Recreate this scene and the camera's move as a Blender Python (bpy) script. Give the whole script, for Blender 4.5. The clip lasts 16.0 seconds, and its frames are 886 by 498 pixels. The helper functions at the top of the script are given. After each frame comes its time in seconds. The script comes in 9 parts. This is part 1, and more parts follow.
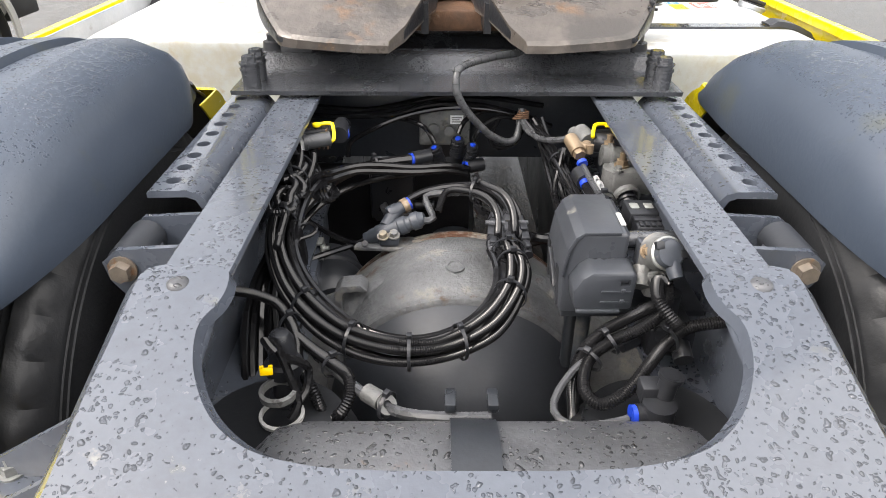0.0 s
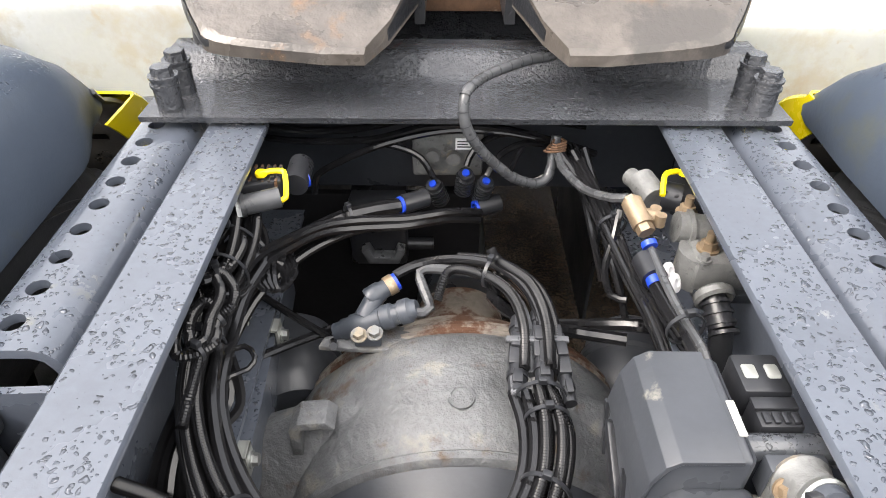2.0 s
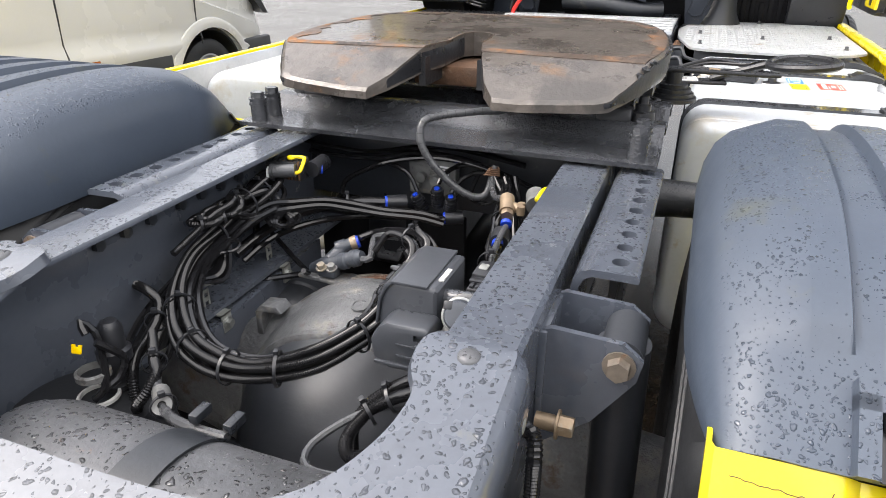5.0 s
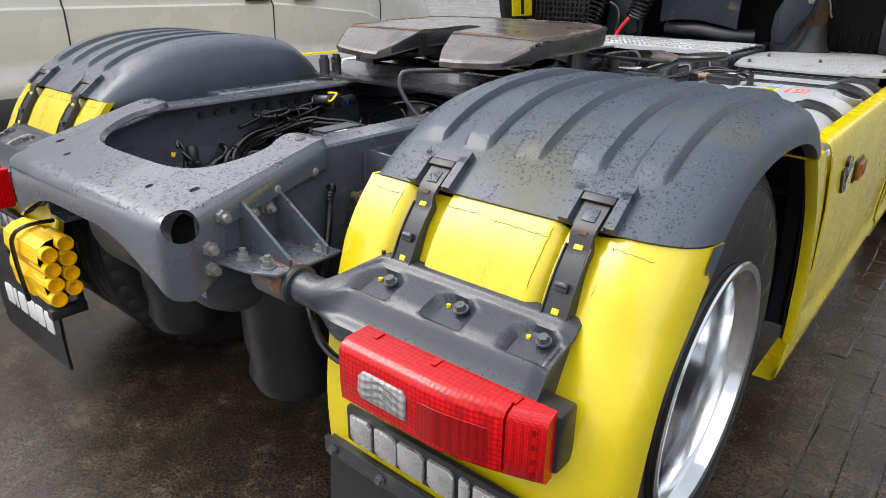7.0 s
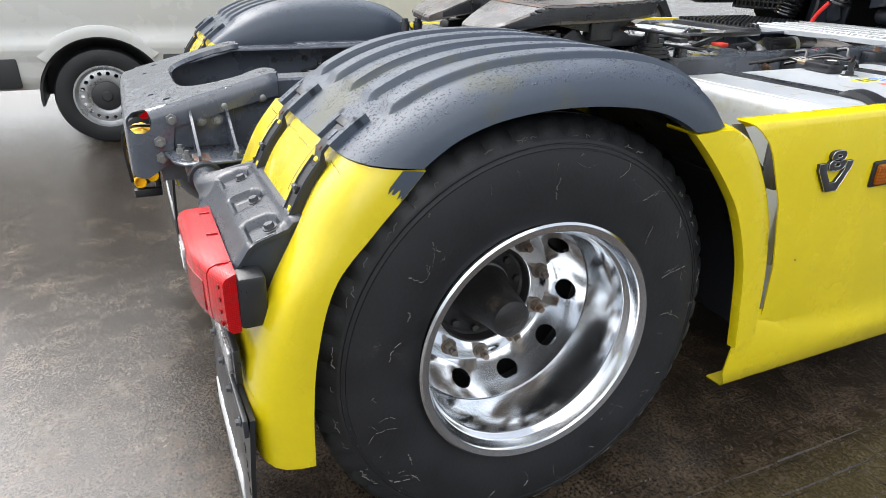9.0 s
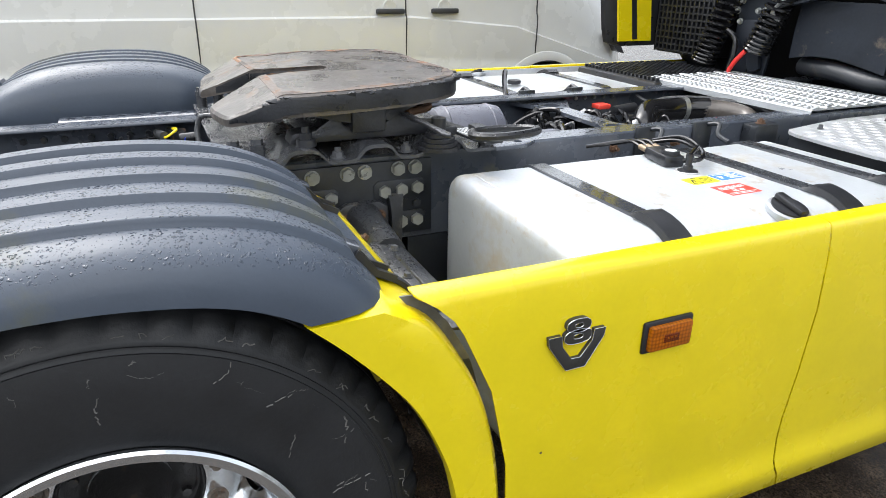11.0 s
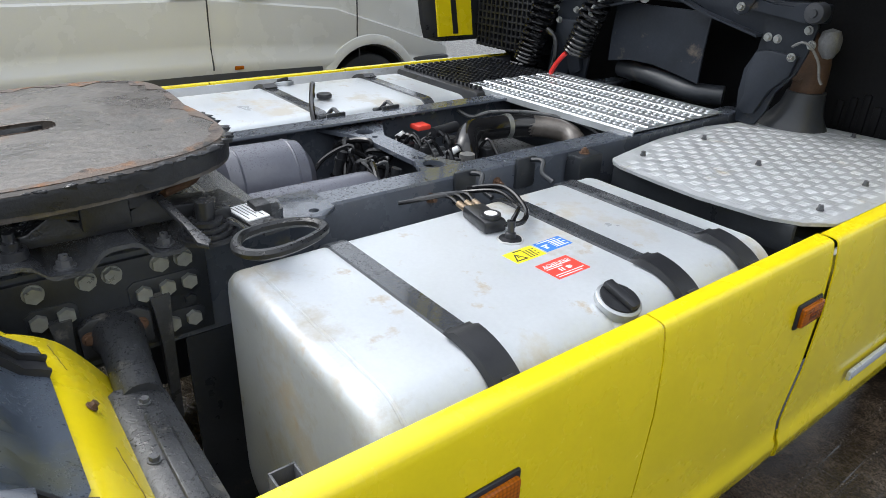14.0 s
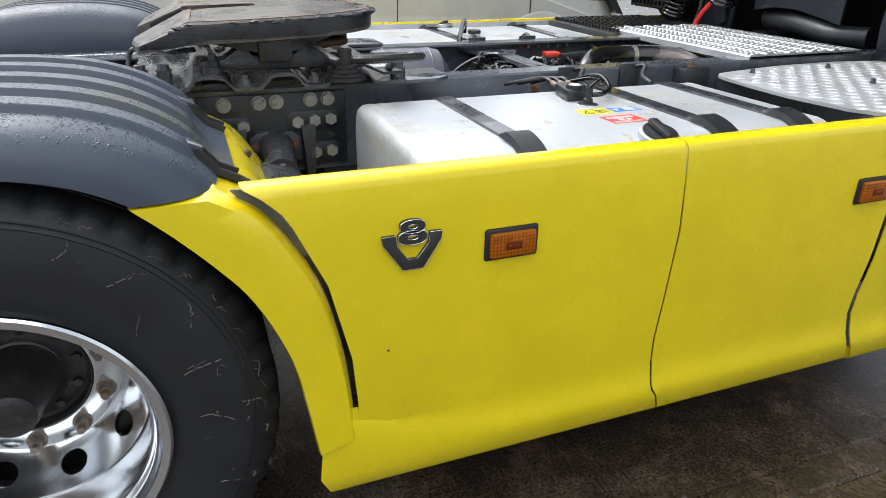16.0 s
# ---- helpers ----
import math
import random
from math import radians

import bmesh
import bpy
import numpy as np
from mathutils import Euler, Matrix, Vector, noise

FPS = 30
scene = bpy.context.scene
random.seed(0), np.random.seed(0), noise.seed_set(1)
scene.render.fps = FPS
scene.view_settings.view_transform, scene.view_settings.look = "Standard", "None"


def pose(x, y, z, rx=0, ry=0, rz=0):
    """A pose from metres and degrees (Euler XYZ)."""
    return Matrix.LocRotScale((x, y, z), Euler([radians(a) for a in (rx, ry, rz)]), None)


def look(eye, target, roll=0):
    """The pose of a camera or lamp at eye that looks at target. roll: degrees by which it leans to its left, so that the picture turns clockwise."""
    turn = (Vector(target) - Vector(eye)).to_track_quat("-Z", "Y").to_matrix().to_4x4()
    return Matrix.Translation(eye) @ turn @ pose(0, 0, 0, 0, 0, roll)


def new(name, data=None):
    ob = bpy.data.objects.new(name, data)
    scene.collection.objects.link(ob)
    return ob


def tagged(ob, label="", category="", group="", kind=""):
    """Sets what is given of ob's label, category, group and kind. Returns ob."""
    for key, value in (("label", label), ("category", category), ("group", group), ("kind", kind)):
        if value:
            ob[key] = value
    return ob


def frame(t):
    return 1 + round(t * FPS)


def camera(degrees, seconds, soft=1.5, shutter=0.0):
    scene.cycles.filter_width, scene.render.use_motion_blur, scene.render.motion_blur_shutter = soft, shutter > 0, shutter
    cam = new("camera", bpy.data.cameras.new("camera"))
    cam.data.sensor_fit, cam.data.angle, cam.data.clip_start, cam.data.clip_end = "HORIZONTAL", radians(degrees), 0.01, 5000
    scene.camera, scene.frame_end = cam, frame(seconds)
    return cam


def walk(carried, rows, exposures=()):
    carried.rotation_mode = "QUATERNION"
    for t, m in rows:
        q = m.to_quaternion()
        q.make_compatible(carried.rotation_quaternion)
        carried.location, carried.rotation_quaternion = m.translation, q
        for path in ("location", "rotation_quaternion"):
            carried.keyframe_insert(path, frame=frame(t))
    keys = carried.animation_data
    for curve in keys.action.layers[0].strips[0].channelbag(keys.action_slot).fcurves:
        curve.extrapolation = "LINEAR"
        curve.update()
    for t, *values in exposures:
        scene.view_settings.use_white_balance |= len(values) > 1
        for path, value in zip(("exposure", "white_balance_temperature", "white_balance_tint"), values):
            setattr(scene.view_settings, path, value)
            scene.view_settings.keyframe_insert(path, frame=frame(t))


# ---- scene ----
cam = camera(67.8, 16.0, soft=0.7)
PATH = [
    (0, (-0.036, -1.081, 1.461), (-0.026, 0.639, 0.44), 0.3),
    (0.5, (-0.025, -0.982, 1.497), (-0.019, 0.659, 0.354), 0.3),
    (1, (0.0, -0.842, 1.5), (-0.009, 0.784, 0.337), 0.2),
    (1.5, (-0.01, -0.722, 1.468), (-0.009, 0.891, 0.287), -0.0),
    (2, (-0.03, -0.587, 1.485), (-0.033, 0.98, 0.243), 0.3),
    (2.5, (-0.048, -0.515, 1.472), (-0.041, 1.026, 0.197), -0.1),
    (3, (-0.05, -0.491, 1.46), (-0.044, 1.018, 0.147), -0.1),
    (3.5, (-0.007, -0.558, 1.454), (-0.049, 0.944, 0.134), 0.8),
    (3.7, (0.039, -0.603, 1.45), (-0.108, 0.913, 0.154), 0.5),
    (5.8, (0.919, -1.154, 1.416), (0.131, 0.554, 0.735), 0.7),
    (6, (1.023, -1.171, 1.407), (0.194, 0.513, 0.716), 0.6),
    (6.5, (1.254, -1.274, 1.367), (0.318, 0.33, 0.626), 1.3),
    (7, (1.535, -1.379, 1.377), (0.365, 0.053, 0.616), 0.9),
    (7.5, (1.845, -1.359, 1.38), (0.48, -0.105, 0.628), 0.9),
    (8, (2.083, -1.252, 1.357), (0.608, -0.157, 0.567), 1.2),
    (8.2, (2.152, -1.186, 1.336), (0.645, -0.138, 0.54), 1.4),
    (10.3, (2.347, -0.083, 1.39), (0.577, 0.374, 0.579), 0.3),
    (10.5, (2.291, -0.015, 1.412), (0.523, 0.466, 0.611), 0.4),
    (11, (2.133, 0.136, 1.498), (0.449, 0.889, 0.725), 0.9),
    (11.5, (1.994, 0.335, 1.577), (0.452, 1.342, 0.796), 1.4),
    (12, (1.907, 0.456, 1.671), (0.475, 1.591, 0.858), 1.8),
    (12.5, (1.897, 0.479, 1.685), (0.475, 1.614, 0.854), 2.2),
    (13, (1.878, 0.504, 1.675), (0.449, 1.617, 0.827), 2.3),
    (13.5, (1.835, 0.508, 1.67), (0.412, 1.617, 0.808), 2.0),
    (14, (1.827, 0.454, 1.673), (0.412, 1.568, 0.802), 2.2),
    (14.5, (1.915, 0.356, 1.646), (0.466, 1.458, 0.819), 2.2),
    (15, (2.063, 0.295, 1.55), (0.546, 1.321, 0.747), 1.6),
    (15.5, (2.231, 0.315, 1.454), (0.592, 1.175, 0.696), 1.1),
    (16, (2.393, 0.425, 1.411), (0.704, 1.082, 0.567), 0.9),
]
walk(cam, [(t, look(eye, target, roll)) for t, eye, target, roll in PATH],
     exposures=[(0.0, 1.32, 6900, 11), (2.0, 1.72, 6900, 11), (3.5, 1.88, 6850, 11), (6.0, 0.66, 6650, 12), (7.0, 0.52, 6550, 11), (8.0, 0.58, 6450, 10), (10.5, 1.06, 6350, 9),
                (11.0, 0.94, 6350, 9), (11.5, 0.58, 6300, 9), (12.0, 0.46, 6250, 9), (13.0, 0.38, 6200, 8), (15.0, 0.42, 6250, 8), (15.5, 0.48, 6300, 8), (16.0, 0.56, 6350, 9)])

# ---- sky and light: an overcast, wet day ----
world = bpy.data.worlds.new("world")
scene.world = world
world.use_nodes = True
wn, wl = world.node_tree.nodes, world.node_tree.links
sky = wn.new("ShaderNodeTexSky")
sky.sky_type, sky.sun_disc = "NISHITA", False
sky.sun_elevation, sky.sun_rotation = radians(50), radians(245)
sky.dust_density, sky.air_density, sky.ozone_density = 4.0, 1.0, 1.5
grey = wn.new("ShaderNodeHueSaturation")
grey.inputs["Saturation"].default_value = 0.29
wl.new(sky.outputs[0], grey.inputs["Color"])
# an overcast sky: brighter overhead than at the horizon
coord = wn.new("ShaderNodeTexCoord")
split = wn.new("ShaderNodeSeparateXYZ")
wl.new(coord.outputs["Generated"], split.inputs[0])
rise = wn.new("ShaderNodeMapRange")
rise.inputs[1].default_value, rise.inputs[2].default_value, rise.inputs[3].default_value, rise.inputs[4].default_value = 0.0, 1.0, 0.95, 2.0
wl.new(split.outputs["Z"], rise.inputs[0])
cloud = wn.new("ShaderNodeVectorMath")
cloud.operation = "SCALE"
wl.new(grey.outputs[0], cloud.inputs[0])
wl.new(rise.outputs[0], cloud.inputs["Scale"])
wl.new(cloud.outputs[0], wn["Background"].inputs[0])
wn["Background"].inputs[1].default_value = 0.148
sun = new("sun", bpy.data.lights.new("sun", "SUN"))
sun.data.energy, sun.data.angle, sun.data.color = 1.0, radians(70), (1.0, 0.97, 0.93)
sun.matrix_world = look((0, 0, 9), (-6.8, 3.2, 0))

# ---- small building tools ----
ORIGIN = {}


def thing(name, at=(0, 0, 0), label="", category="", group="", kind=""):
    ob = new(name)
    ob.empty_display_size = 0.1
    ob.location = at
    ORIGIN[ob.name] = Vector(at)
    return tagged(ob, label, category, group, kind)


def part(name, bm, material, parent=None, label="", mirror=False, smooth=40, at=None, kind=""):
    """One mesh object from a bmesh in world coordinates, under a thing or a part."""
    if mirror:
        bmesh.ops.scale(bm, vec=(-1, 1, 1), verts=bm.verts)
        bmesh.ops.reverse_faces(bm, faces=bm.faces)
    base = ORIGIN[parent.name] if parent else Vector((0, 0, 0))
    here = Vector(at) if at else base
    bmesh.ops.translate(bm, vec=-here, verts=bm.verts)
    me = bpy.data.meshes.new(name)
    bm.to_mesh(me)
    bm.free()
    me.materials.append(material)
    if smooth:
        me.shade_smooth()
        me.set_sharp_from_angle(angle=radians(smooth))
    ob = new(name, me)
    ob.parent = parent
    ob.location = here - base
    ORIGIN[ob.name] = here
    return tagged(ob, label, kind=kind)


def bmn():
    return bmesh.new()


def turn_to(axis):
    return Vector(axis).normalized().to_track_quat("Z", "Y").to_matrix().to_4x4()


def box(bm, lo, hi, bevel=0.0, seg=2, m=None):
    c = [(a + b) / 2 for a, b in zip(lo, hi)]
    s = [abs(b - a) for a, b in zip(lo, hi)]
    mat = Matrix.Translation(c) @ Matrix.Diagonal((*s, 1))
    made = bmesh.ops.create_cube(bm, size=1, matrix=(m @ mat) if m else mat)["verts"]
    if bevel:
        edges = list({e for v in made for e in v.link_edges})
        bmesh.ops.bevel(bm, geom=edges, offset=bevel, segments=seg, affect="EDGES", profile=0.5)
    return bm


def cyl(bm, p0, p1, r, r2=None, seg=20):
    p0, p1 = Vector(p0), Vector(p1)
    d = p1 - p0
    m = Matrix.Translation((p0 + p1) / 2) @ turn_to(d)
    bmesh.ops.create_cone(bm, cap_ends=True, segments=seg, radius1=r, radius2=r if r2 is None else r2, depth=d.length, matrix=m)
    return bm


def lathe(bm, prof, at, axis, seg=48, closed=False, wave=None):
    """Turns rows of (radius, height) round an axis through at. wave(k, a) scales the radius of row k at the angle a."""
    m = Matrix.Translation(at) @ turn_to(axis)
    rings = []
    for k, (r, h) in enumerate(prof):
        ring = []
        for i in range(seg):
            a = 2 * math.pi * i / seg
            q = r * (wave(k, i) if wave else 1)
            ring.append(bm.verts.new(m @ Vector((q * math.cos(a), q * math.sin(a), h))))
        rings.append(ring)
    pairs = list(zip(rings, rings[1:])) + ([(rings[-1], rings[0])] if closed else [])
    for a, b in pairs:
        for i in range(seg):
            j = (i + 1) % seg
            bm.faces.new((a[i], a[j], b[j], b[i]))
    if not closed:
        if prof[0][0] > 1e-5:
            bm.faces.new(rings[0][::-1])
        if prof[-1][0] > 1e-5:
            bm.faces.new(rings[-1])
    bmesh.ops.remove_doubles(bm, verts=bm.verts, dist=1e-6)
    bmesh.ops.recalc_face_normals(bm, faces=bm.faces)
    return bm


def loft(bm, sections, loop=True, caps=True):
    """Joins equal rows of points to one skin."""
    rows = [[bm.verts.new(p) for p in s] for s in sections]
    n = len(rows[0])
    for a, b in zip(rows, rows[1:]):
        for i in range(n if loop else n - 1):
            j = (i + 1) % n
            bm.faces.new((a[i], a[j], b[j], b[i]))
    if caps and loop:
        bm.faces.new(rows[0][::-1])
        bm.faces.new(rows[-1])
    bmesh.ops.recalc_face_normals(bm, faces=bm.faces)
    return bm


def prism(bm, poly, axis, lo, hi, bevel=0.0):
    """A flat outline, given in the two other axes in order, pulled from lo to hi along an axis."""
    def at(p, v):
        q = list(p)
        q.insert("xyz".index(axis), v)
        return q
    had = set(bm.edges)
    a = [bm.verts.new(at(p, lo)) for p in poly]
    b = [bm.verts.new(at(p, hi)) for p in poly]
    n = len(poly)
    faces = [bm.faces.new(a), bm.faces.new(b)]
    for i in range(n):
        faces.append(bm.faces.new((a[i], a[(i + 1) % n], b[(i + 1) % n], b[i])))
    bmesh.ops.recalc_face_normals(bm, faces=faces)
    if bevel:
        bmesh.ops.bevel(bm, geom=[e for e in bm.edges if e not in had], offset=bevel, segments=2, affect="EDGES", profile=0.5)
    return bm


def spline(pts, step=0.01, closed=False):
    """A smooth line through points, in even steps."""
    p = [Vector(q) for q in pts]
    n = len(p)
    out = []
    for i in range(n if closed else n - 1):
        a, b, c, d = (p[(i + k) % n] if closed else p[min(max(i + k, 0), n - 1)] for k in (-1, 0, 1, 2))
        m = max(2, int((c - b).length / step))
        for k in range(m):
            t = k / m
            out.append(0.5 * ((2 * b) + (c - a) * t + (2 * a - 5 * b + 4 * c - d) * t * t + (3 * b - a - 3 * c + d) * t ** 3))
    if not closed:
        out.append(p[-1])
    return out


def tube(bm, pts, r, seg=8, closed=False, ribbed=0.0, step=0.012, raw=False):
    """A hose along a smooth line; ribbed: the pitch of a corrugated conduit."""
    line = [Vector(q) for q in pts] if raw else spline(pts, ribbed / 2 if ribbed else step, closed)
    up = Vector((0.13, 0.27, 0.95))
    rows = []
    n = len(line)
    for i, p in enumerate(line):
        if closed:
            d = line[(i + 1) % n] - line[i - 1]
        else:
            d = line[min(i + 1, n - 1)] - line[max(i - 1, 0)]
        if d.length < 1e-9:
            d = Vector((1, 0, 0))
        d.normalize()
        side = d.cross(up)
        if side.length < 1e-4:
            side = d.orthogonal()
        side.normalize()
        up = side.cross(d).normalized()
        q = r * (0.84 if ribbed and i % 2 else 1.0)
        rows.append([p + q * (math.cos(a) * side + math.sin(a) * up) for a in (2 * math.pi * k / seg for k in range(seg))])
    if closed:
        rows.append(rows[0])
    return loft(bm, rows, caps=not closed)


def nut(bm, p, axis, r=0.012, h=0.010, washer=True, stud=0.0):
    """A hexagon head on a washer, with the end of its stud."""
    p, a = Vector(p), Vector(axis).normalized()
    if washer:
        cyl(bm, p, p + a * 0.003, r * 1.35, seg=16)
        p = p + a * 0.003
    m = Matrix.Translation(p + a * h / 2) @ turn_to(a)
    bmesh.ops.create_cone(bm, cap_ends=True, segments=6, radius1=r, radius2=r * 0.94, depth=h, matrix=m)
    if stud:
        cyl(bm, p + a * h, p + a * (h + stud), r * 0.55, seg=10)
    return bm


def carve(bm, cut):
    """Takes one solid out of another and returns what is left."""
    obs = []
    for b in (bm, cut):
        me = bpy.data.meshes.new("tmp")
        b.to_mesh(me)
        b.free()
        obs.append(new("tmp", me))
    mod = obs[0].modifiers.new("cut", "BOOLEAN")
    mod.object, mod.operation, mod.solver = obs[1], "DIFFERENCE", "EXACT"
    done = bpy.data.meshes.new_from_object(obs[0].evaluated_get(bpy.context.evaluated_depsgraph_get()))
    out = bmesh.new()
    out.from_mesh(done)
    for ob in obs:
        me = ob.data
        bpy.data.objects.remove(ob)
        bpy.data.meshes.remove(me)
    bpy.data.meshes.remove(done)
    return out


def thick(bm, t):
    bmesh.ops.recalc_face_normals(bm, faces=bm.faces)
    bmesh.ops.solidify(bm, geom=bm.faces[:], thickness=t)
    return bm


def along(pts, n):
    """n points at even distances along a line of points."""
    p = [Vector(q) for q in pts]
    d = [0.0]
    for a, b in zip(p, p[1:]):
        d.append(d[-1] + (b - a).length)
    out = []
    for k in range(n):
        s = d[-1] * k / (n - 1)
        i = min(max(next((j for j in range(len(d)) if d[j] >= s), len(d) - 1), 1), len(d) - 1)
        f = (s - d[i - 1]) / max(d[i] - d[i - 1], 1e-9)
        out.append(p[i - 1].lerp(p[i], f))
    return out

# ---- materials ----
def material(name, colour, rough=0.5, metal=0.0, vary=0.2, scale=6.0, fine=90.0, bump=0.1, rough_vary=0.12,
             stain=None, stain_scale=3.0, stain_at=0.55, stain_rough=0.8, second=None, second_scale=14.0, second_at=0.6,
             drops=0.0, drop_size=1.0, coat=0.0, streak=None, rnd=False):
    """A surface with coarse and fine variation, stains with edges of their own, and rain drops on what lies flat."""
    m = bpy.data.materials.new(name)
    m.use_nodes = True
    n, l = m.node_tree.nodes, m.node_tree.links
    b = n["Principled BSDF"]
    b.inputs["Metallic"].default_value = metal
    b.inputs["Coat Weight"].default_value = coat
    b.inputs["Coat Roughness"].default_value = 0.06
    co = n.new("ShaderNodeTexCoord").outputs["Object"]

    def noisy(sc, detail=5.0, rough_n=0.6, stretch=None):
        t = n.new("ShaderNodeTexNoise")
        t.inputs["Scale"].default_value, t.inputs["Detail"].default_value, t.inputs["Roughness"].default_value = sc, detail, rough_n
        src = co
        if stretch:
            mp = n.new("ShaderNodeMapping")
            mp.inputs["Scale"].default_value = stretch
            l.new(co, mp.inputs[0])
            src = mp.outputs[0]
        l.new(src, t.inputs["Vector"])
        return t.outputs["Fac"]

    def rng(v, a, c, lo, hi):
        t = n.new("ShaderNodeMapRange")
        t.inputs[1].default_value, t.inputs[2].default_value, t.inputs[3].default_value, t.inputs[4].default_value = a, c, lo, hi
        l.new(v, t.inputs[0])
        return t.outputs[0]

    def mix(f, a, c):
        t = n.new("ShaderNodeMix")
        t.data_type = "RGBA"
        for sock, v in ((t.inputs[0], f), (t.inputs[6], a), (t.inputs[7], c)):
            if isinstance(v, (tuple, list)):
                sock.default_value = (*v, 1)
            else:
                l.new(v, sock)
        return t.outputs[2]

    def calc(op, a, c):
        t = n.new("ShaderNodeMath")
        t.operation = op
        for sock, v in ((t.inputs[0], a), (t.inputs[1], c)):
            if isinstance(v, (int, float)):
                sock.default_value = v
            else:
                l.new(v, sock)
        return t.outputs[0]

    coarse, small = noisy(scale, stretch=streak), noisy(fine, 3.0)
    shade = calc("MULTIPLY", rng(coarse, 0.25, 0.75, 1 - vary, 1 + vary), rng(small, 0.2, 0.8, 1 - vary * 0.5, 1 + vary * 0.5))
    if rnd:
        info = n.new("ShaderNodeObjectInfo")
        shade = calc("MULTIPLY", shade, rng(info.outputs["Random"], 0, 1, 0.75, 1.25))
    vm = n.new("ShaderNodeVectorMath")
    vm.operation = "SCALE"
    vm.inputs[0].default_value = colour
    l.new(shade, vm.inputs["Scale"])
    col, ro = vm.outputs[0], rng(coarse, 0.3, 0.7, rough - rough_vary, rough + rough_vary)
    me = None
    for spec, sc, at in ((stain, stain_scale, stain_at), (second, second_scale, second_at)):
        if spec:
            f = rng(noisy(sc, 8.0, 0.68), at, at + 0.09, 0, 1)
            col = mix(f, col, spec)
            ro = calc("ADD", calc("MULTIPLY", ro, calc("SUBTRACT", 1.0, f)), calc("MULTIPLY", f, stain_rough))
            if metal:
                me = calc("MULTIPLY", me if me else metal, calc("SUBTRACT", 1.0, f))
    if me:
        l.new(me, b.inputs["Metallic"])
    height = calc("MULTIPLY", small, bump)
    if drops:
        geo = n.new("ShaderNodeNewGeometry")
        sep = n.new("ShaderNodeSeparateXYZ")
        l.new(geo.outputs["Normal"], sep.inputs[0])
        flat = rng(sep.outputs["Z"], 0.55, 0.9, 0.0, 1.0)
        patch = rng(noisy(6.0, 2.0), 0.34, 0.52, 0.25, 1.0)
        wet = None
        warp = n.new("ShaderNodeVectorMath")
        warp.operation = "ADD"
        wob = n.new("ShaderNodeTexNoise")
        wob.inputs["Scale"].default_value = 60.0 / drop_size
        l.new(co, wob.inputs["Vector"])
        sc = n.new("ShaderNodeVectorMath")
        sc.operation = "SCALE"
        sc.inputs["Scale"].default_value = 0.017 * drop_size
        l.new(wob.outputs["Color"], sc.inputs[0])
        l.new(co, warp.inputs[0])
        l.new(sc.outputs[0], warp.inputs[1])
        for vs, size in ((70.0, 0.44), (125.0, 0.46)):
            v = n.new("ShaderNodeTexVoronoi")
            v.inputs["Scale"].default_value = vs / drop_size
            v.inputs["Randomness"].default_value = 1.0
            l.new(warp.outputs[0], v.inputs["Vector"])
            sepc = n.new("ShaderNodeSeparateColor")
            l.new(v.outputs["Color"], sepc.inputs[0])
            lim = calc("MULTIPLY", rng(sepc.outputs[0], 0.0, 1.0, 0.05, size), patch)
            d = calc("MULTIPLY", calc("SUBTRACT", lim, v.outputs["Distance"]), 5.0)
            d = rng(d, 0.0, 1.0, 0.0, 1.0)
            h = calc("MULTIPLY", calc("POWER", d, 0.5), 70.0 / vs)
            wet = h if wet is None else calc("MAXIMUM", wet, h)
        wet = calc("MULTIPLY", wet, flat)
        height = calc("ADD", height, calc("MULTIPLY", wet, drops * 1.6 * drop_size))
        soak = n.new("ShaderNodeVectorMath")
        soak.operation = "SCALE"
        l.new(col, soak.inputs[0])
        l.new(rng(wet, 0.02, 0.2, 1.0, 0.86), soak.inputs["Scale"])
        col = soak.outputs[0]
        ro = calc("SUBTRACT", ro, calc("MULTIPLY", rng(wet, 0.05, 0.2, 0.0, 1.0), calc("SUBTRACT", ro, 0.04)))
    bp = n.new("ShaderNodeBump")
    bp.inputs["Strength"].default_value, bp.inputs["Distance"].default_value = 0.9, 0.004
    l.new(height, bp.inputs["Height"])
    l.new(bp.outputs[0], b.inputs["Normal"])
    l.new(col, b.inputs["Base Color"])
    l.new(ro, b.inputs["Roughness"])
    return m


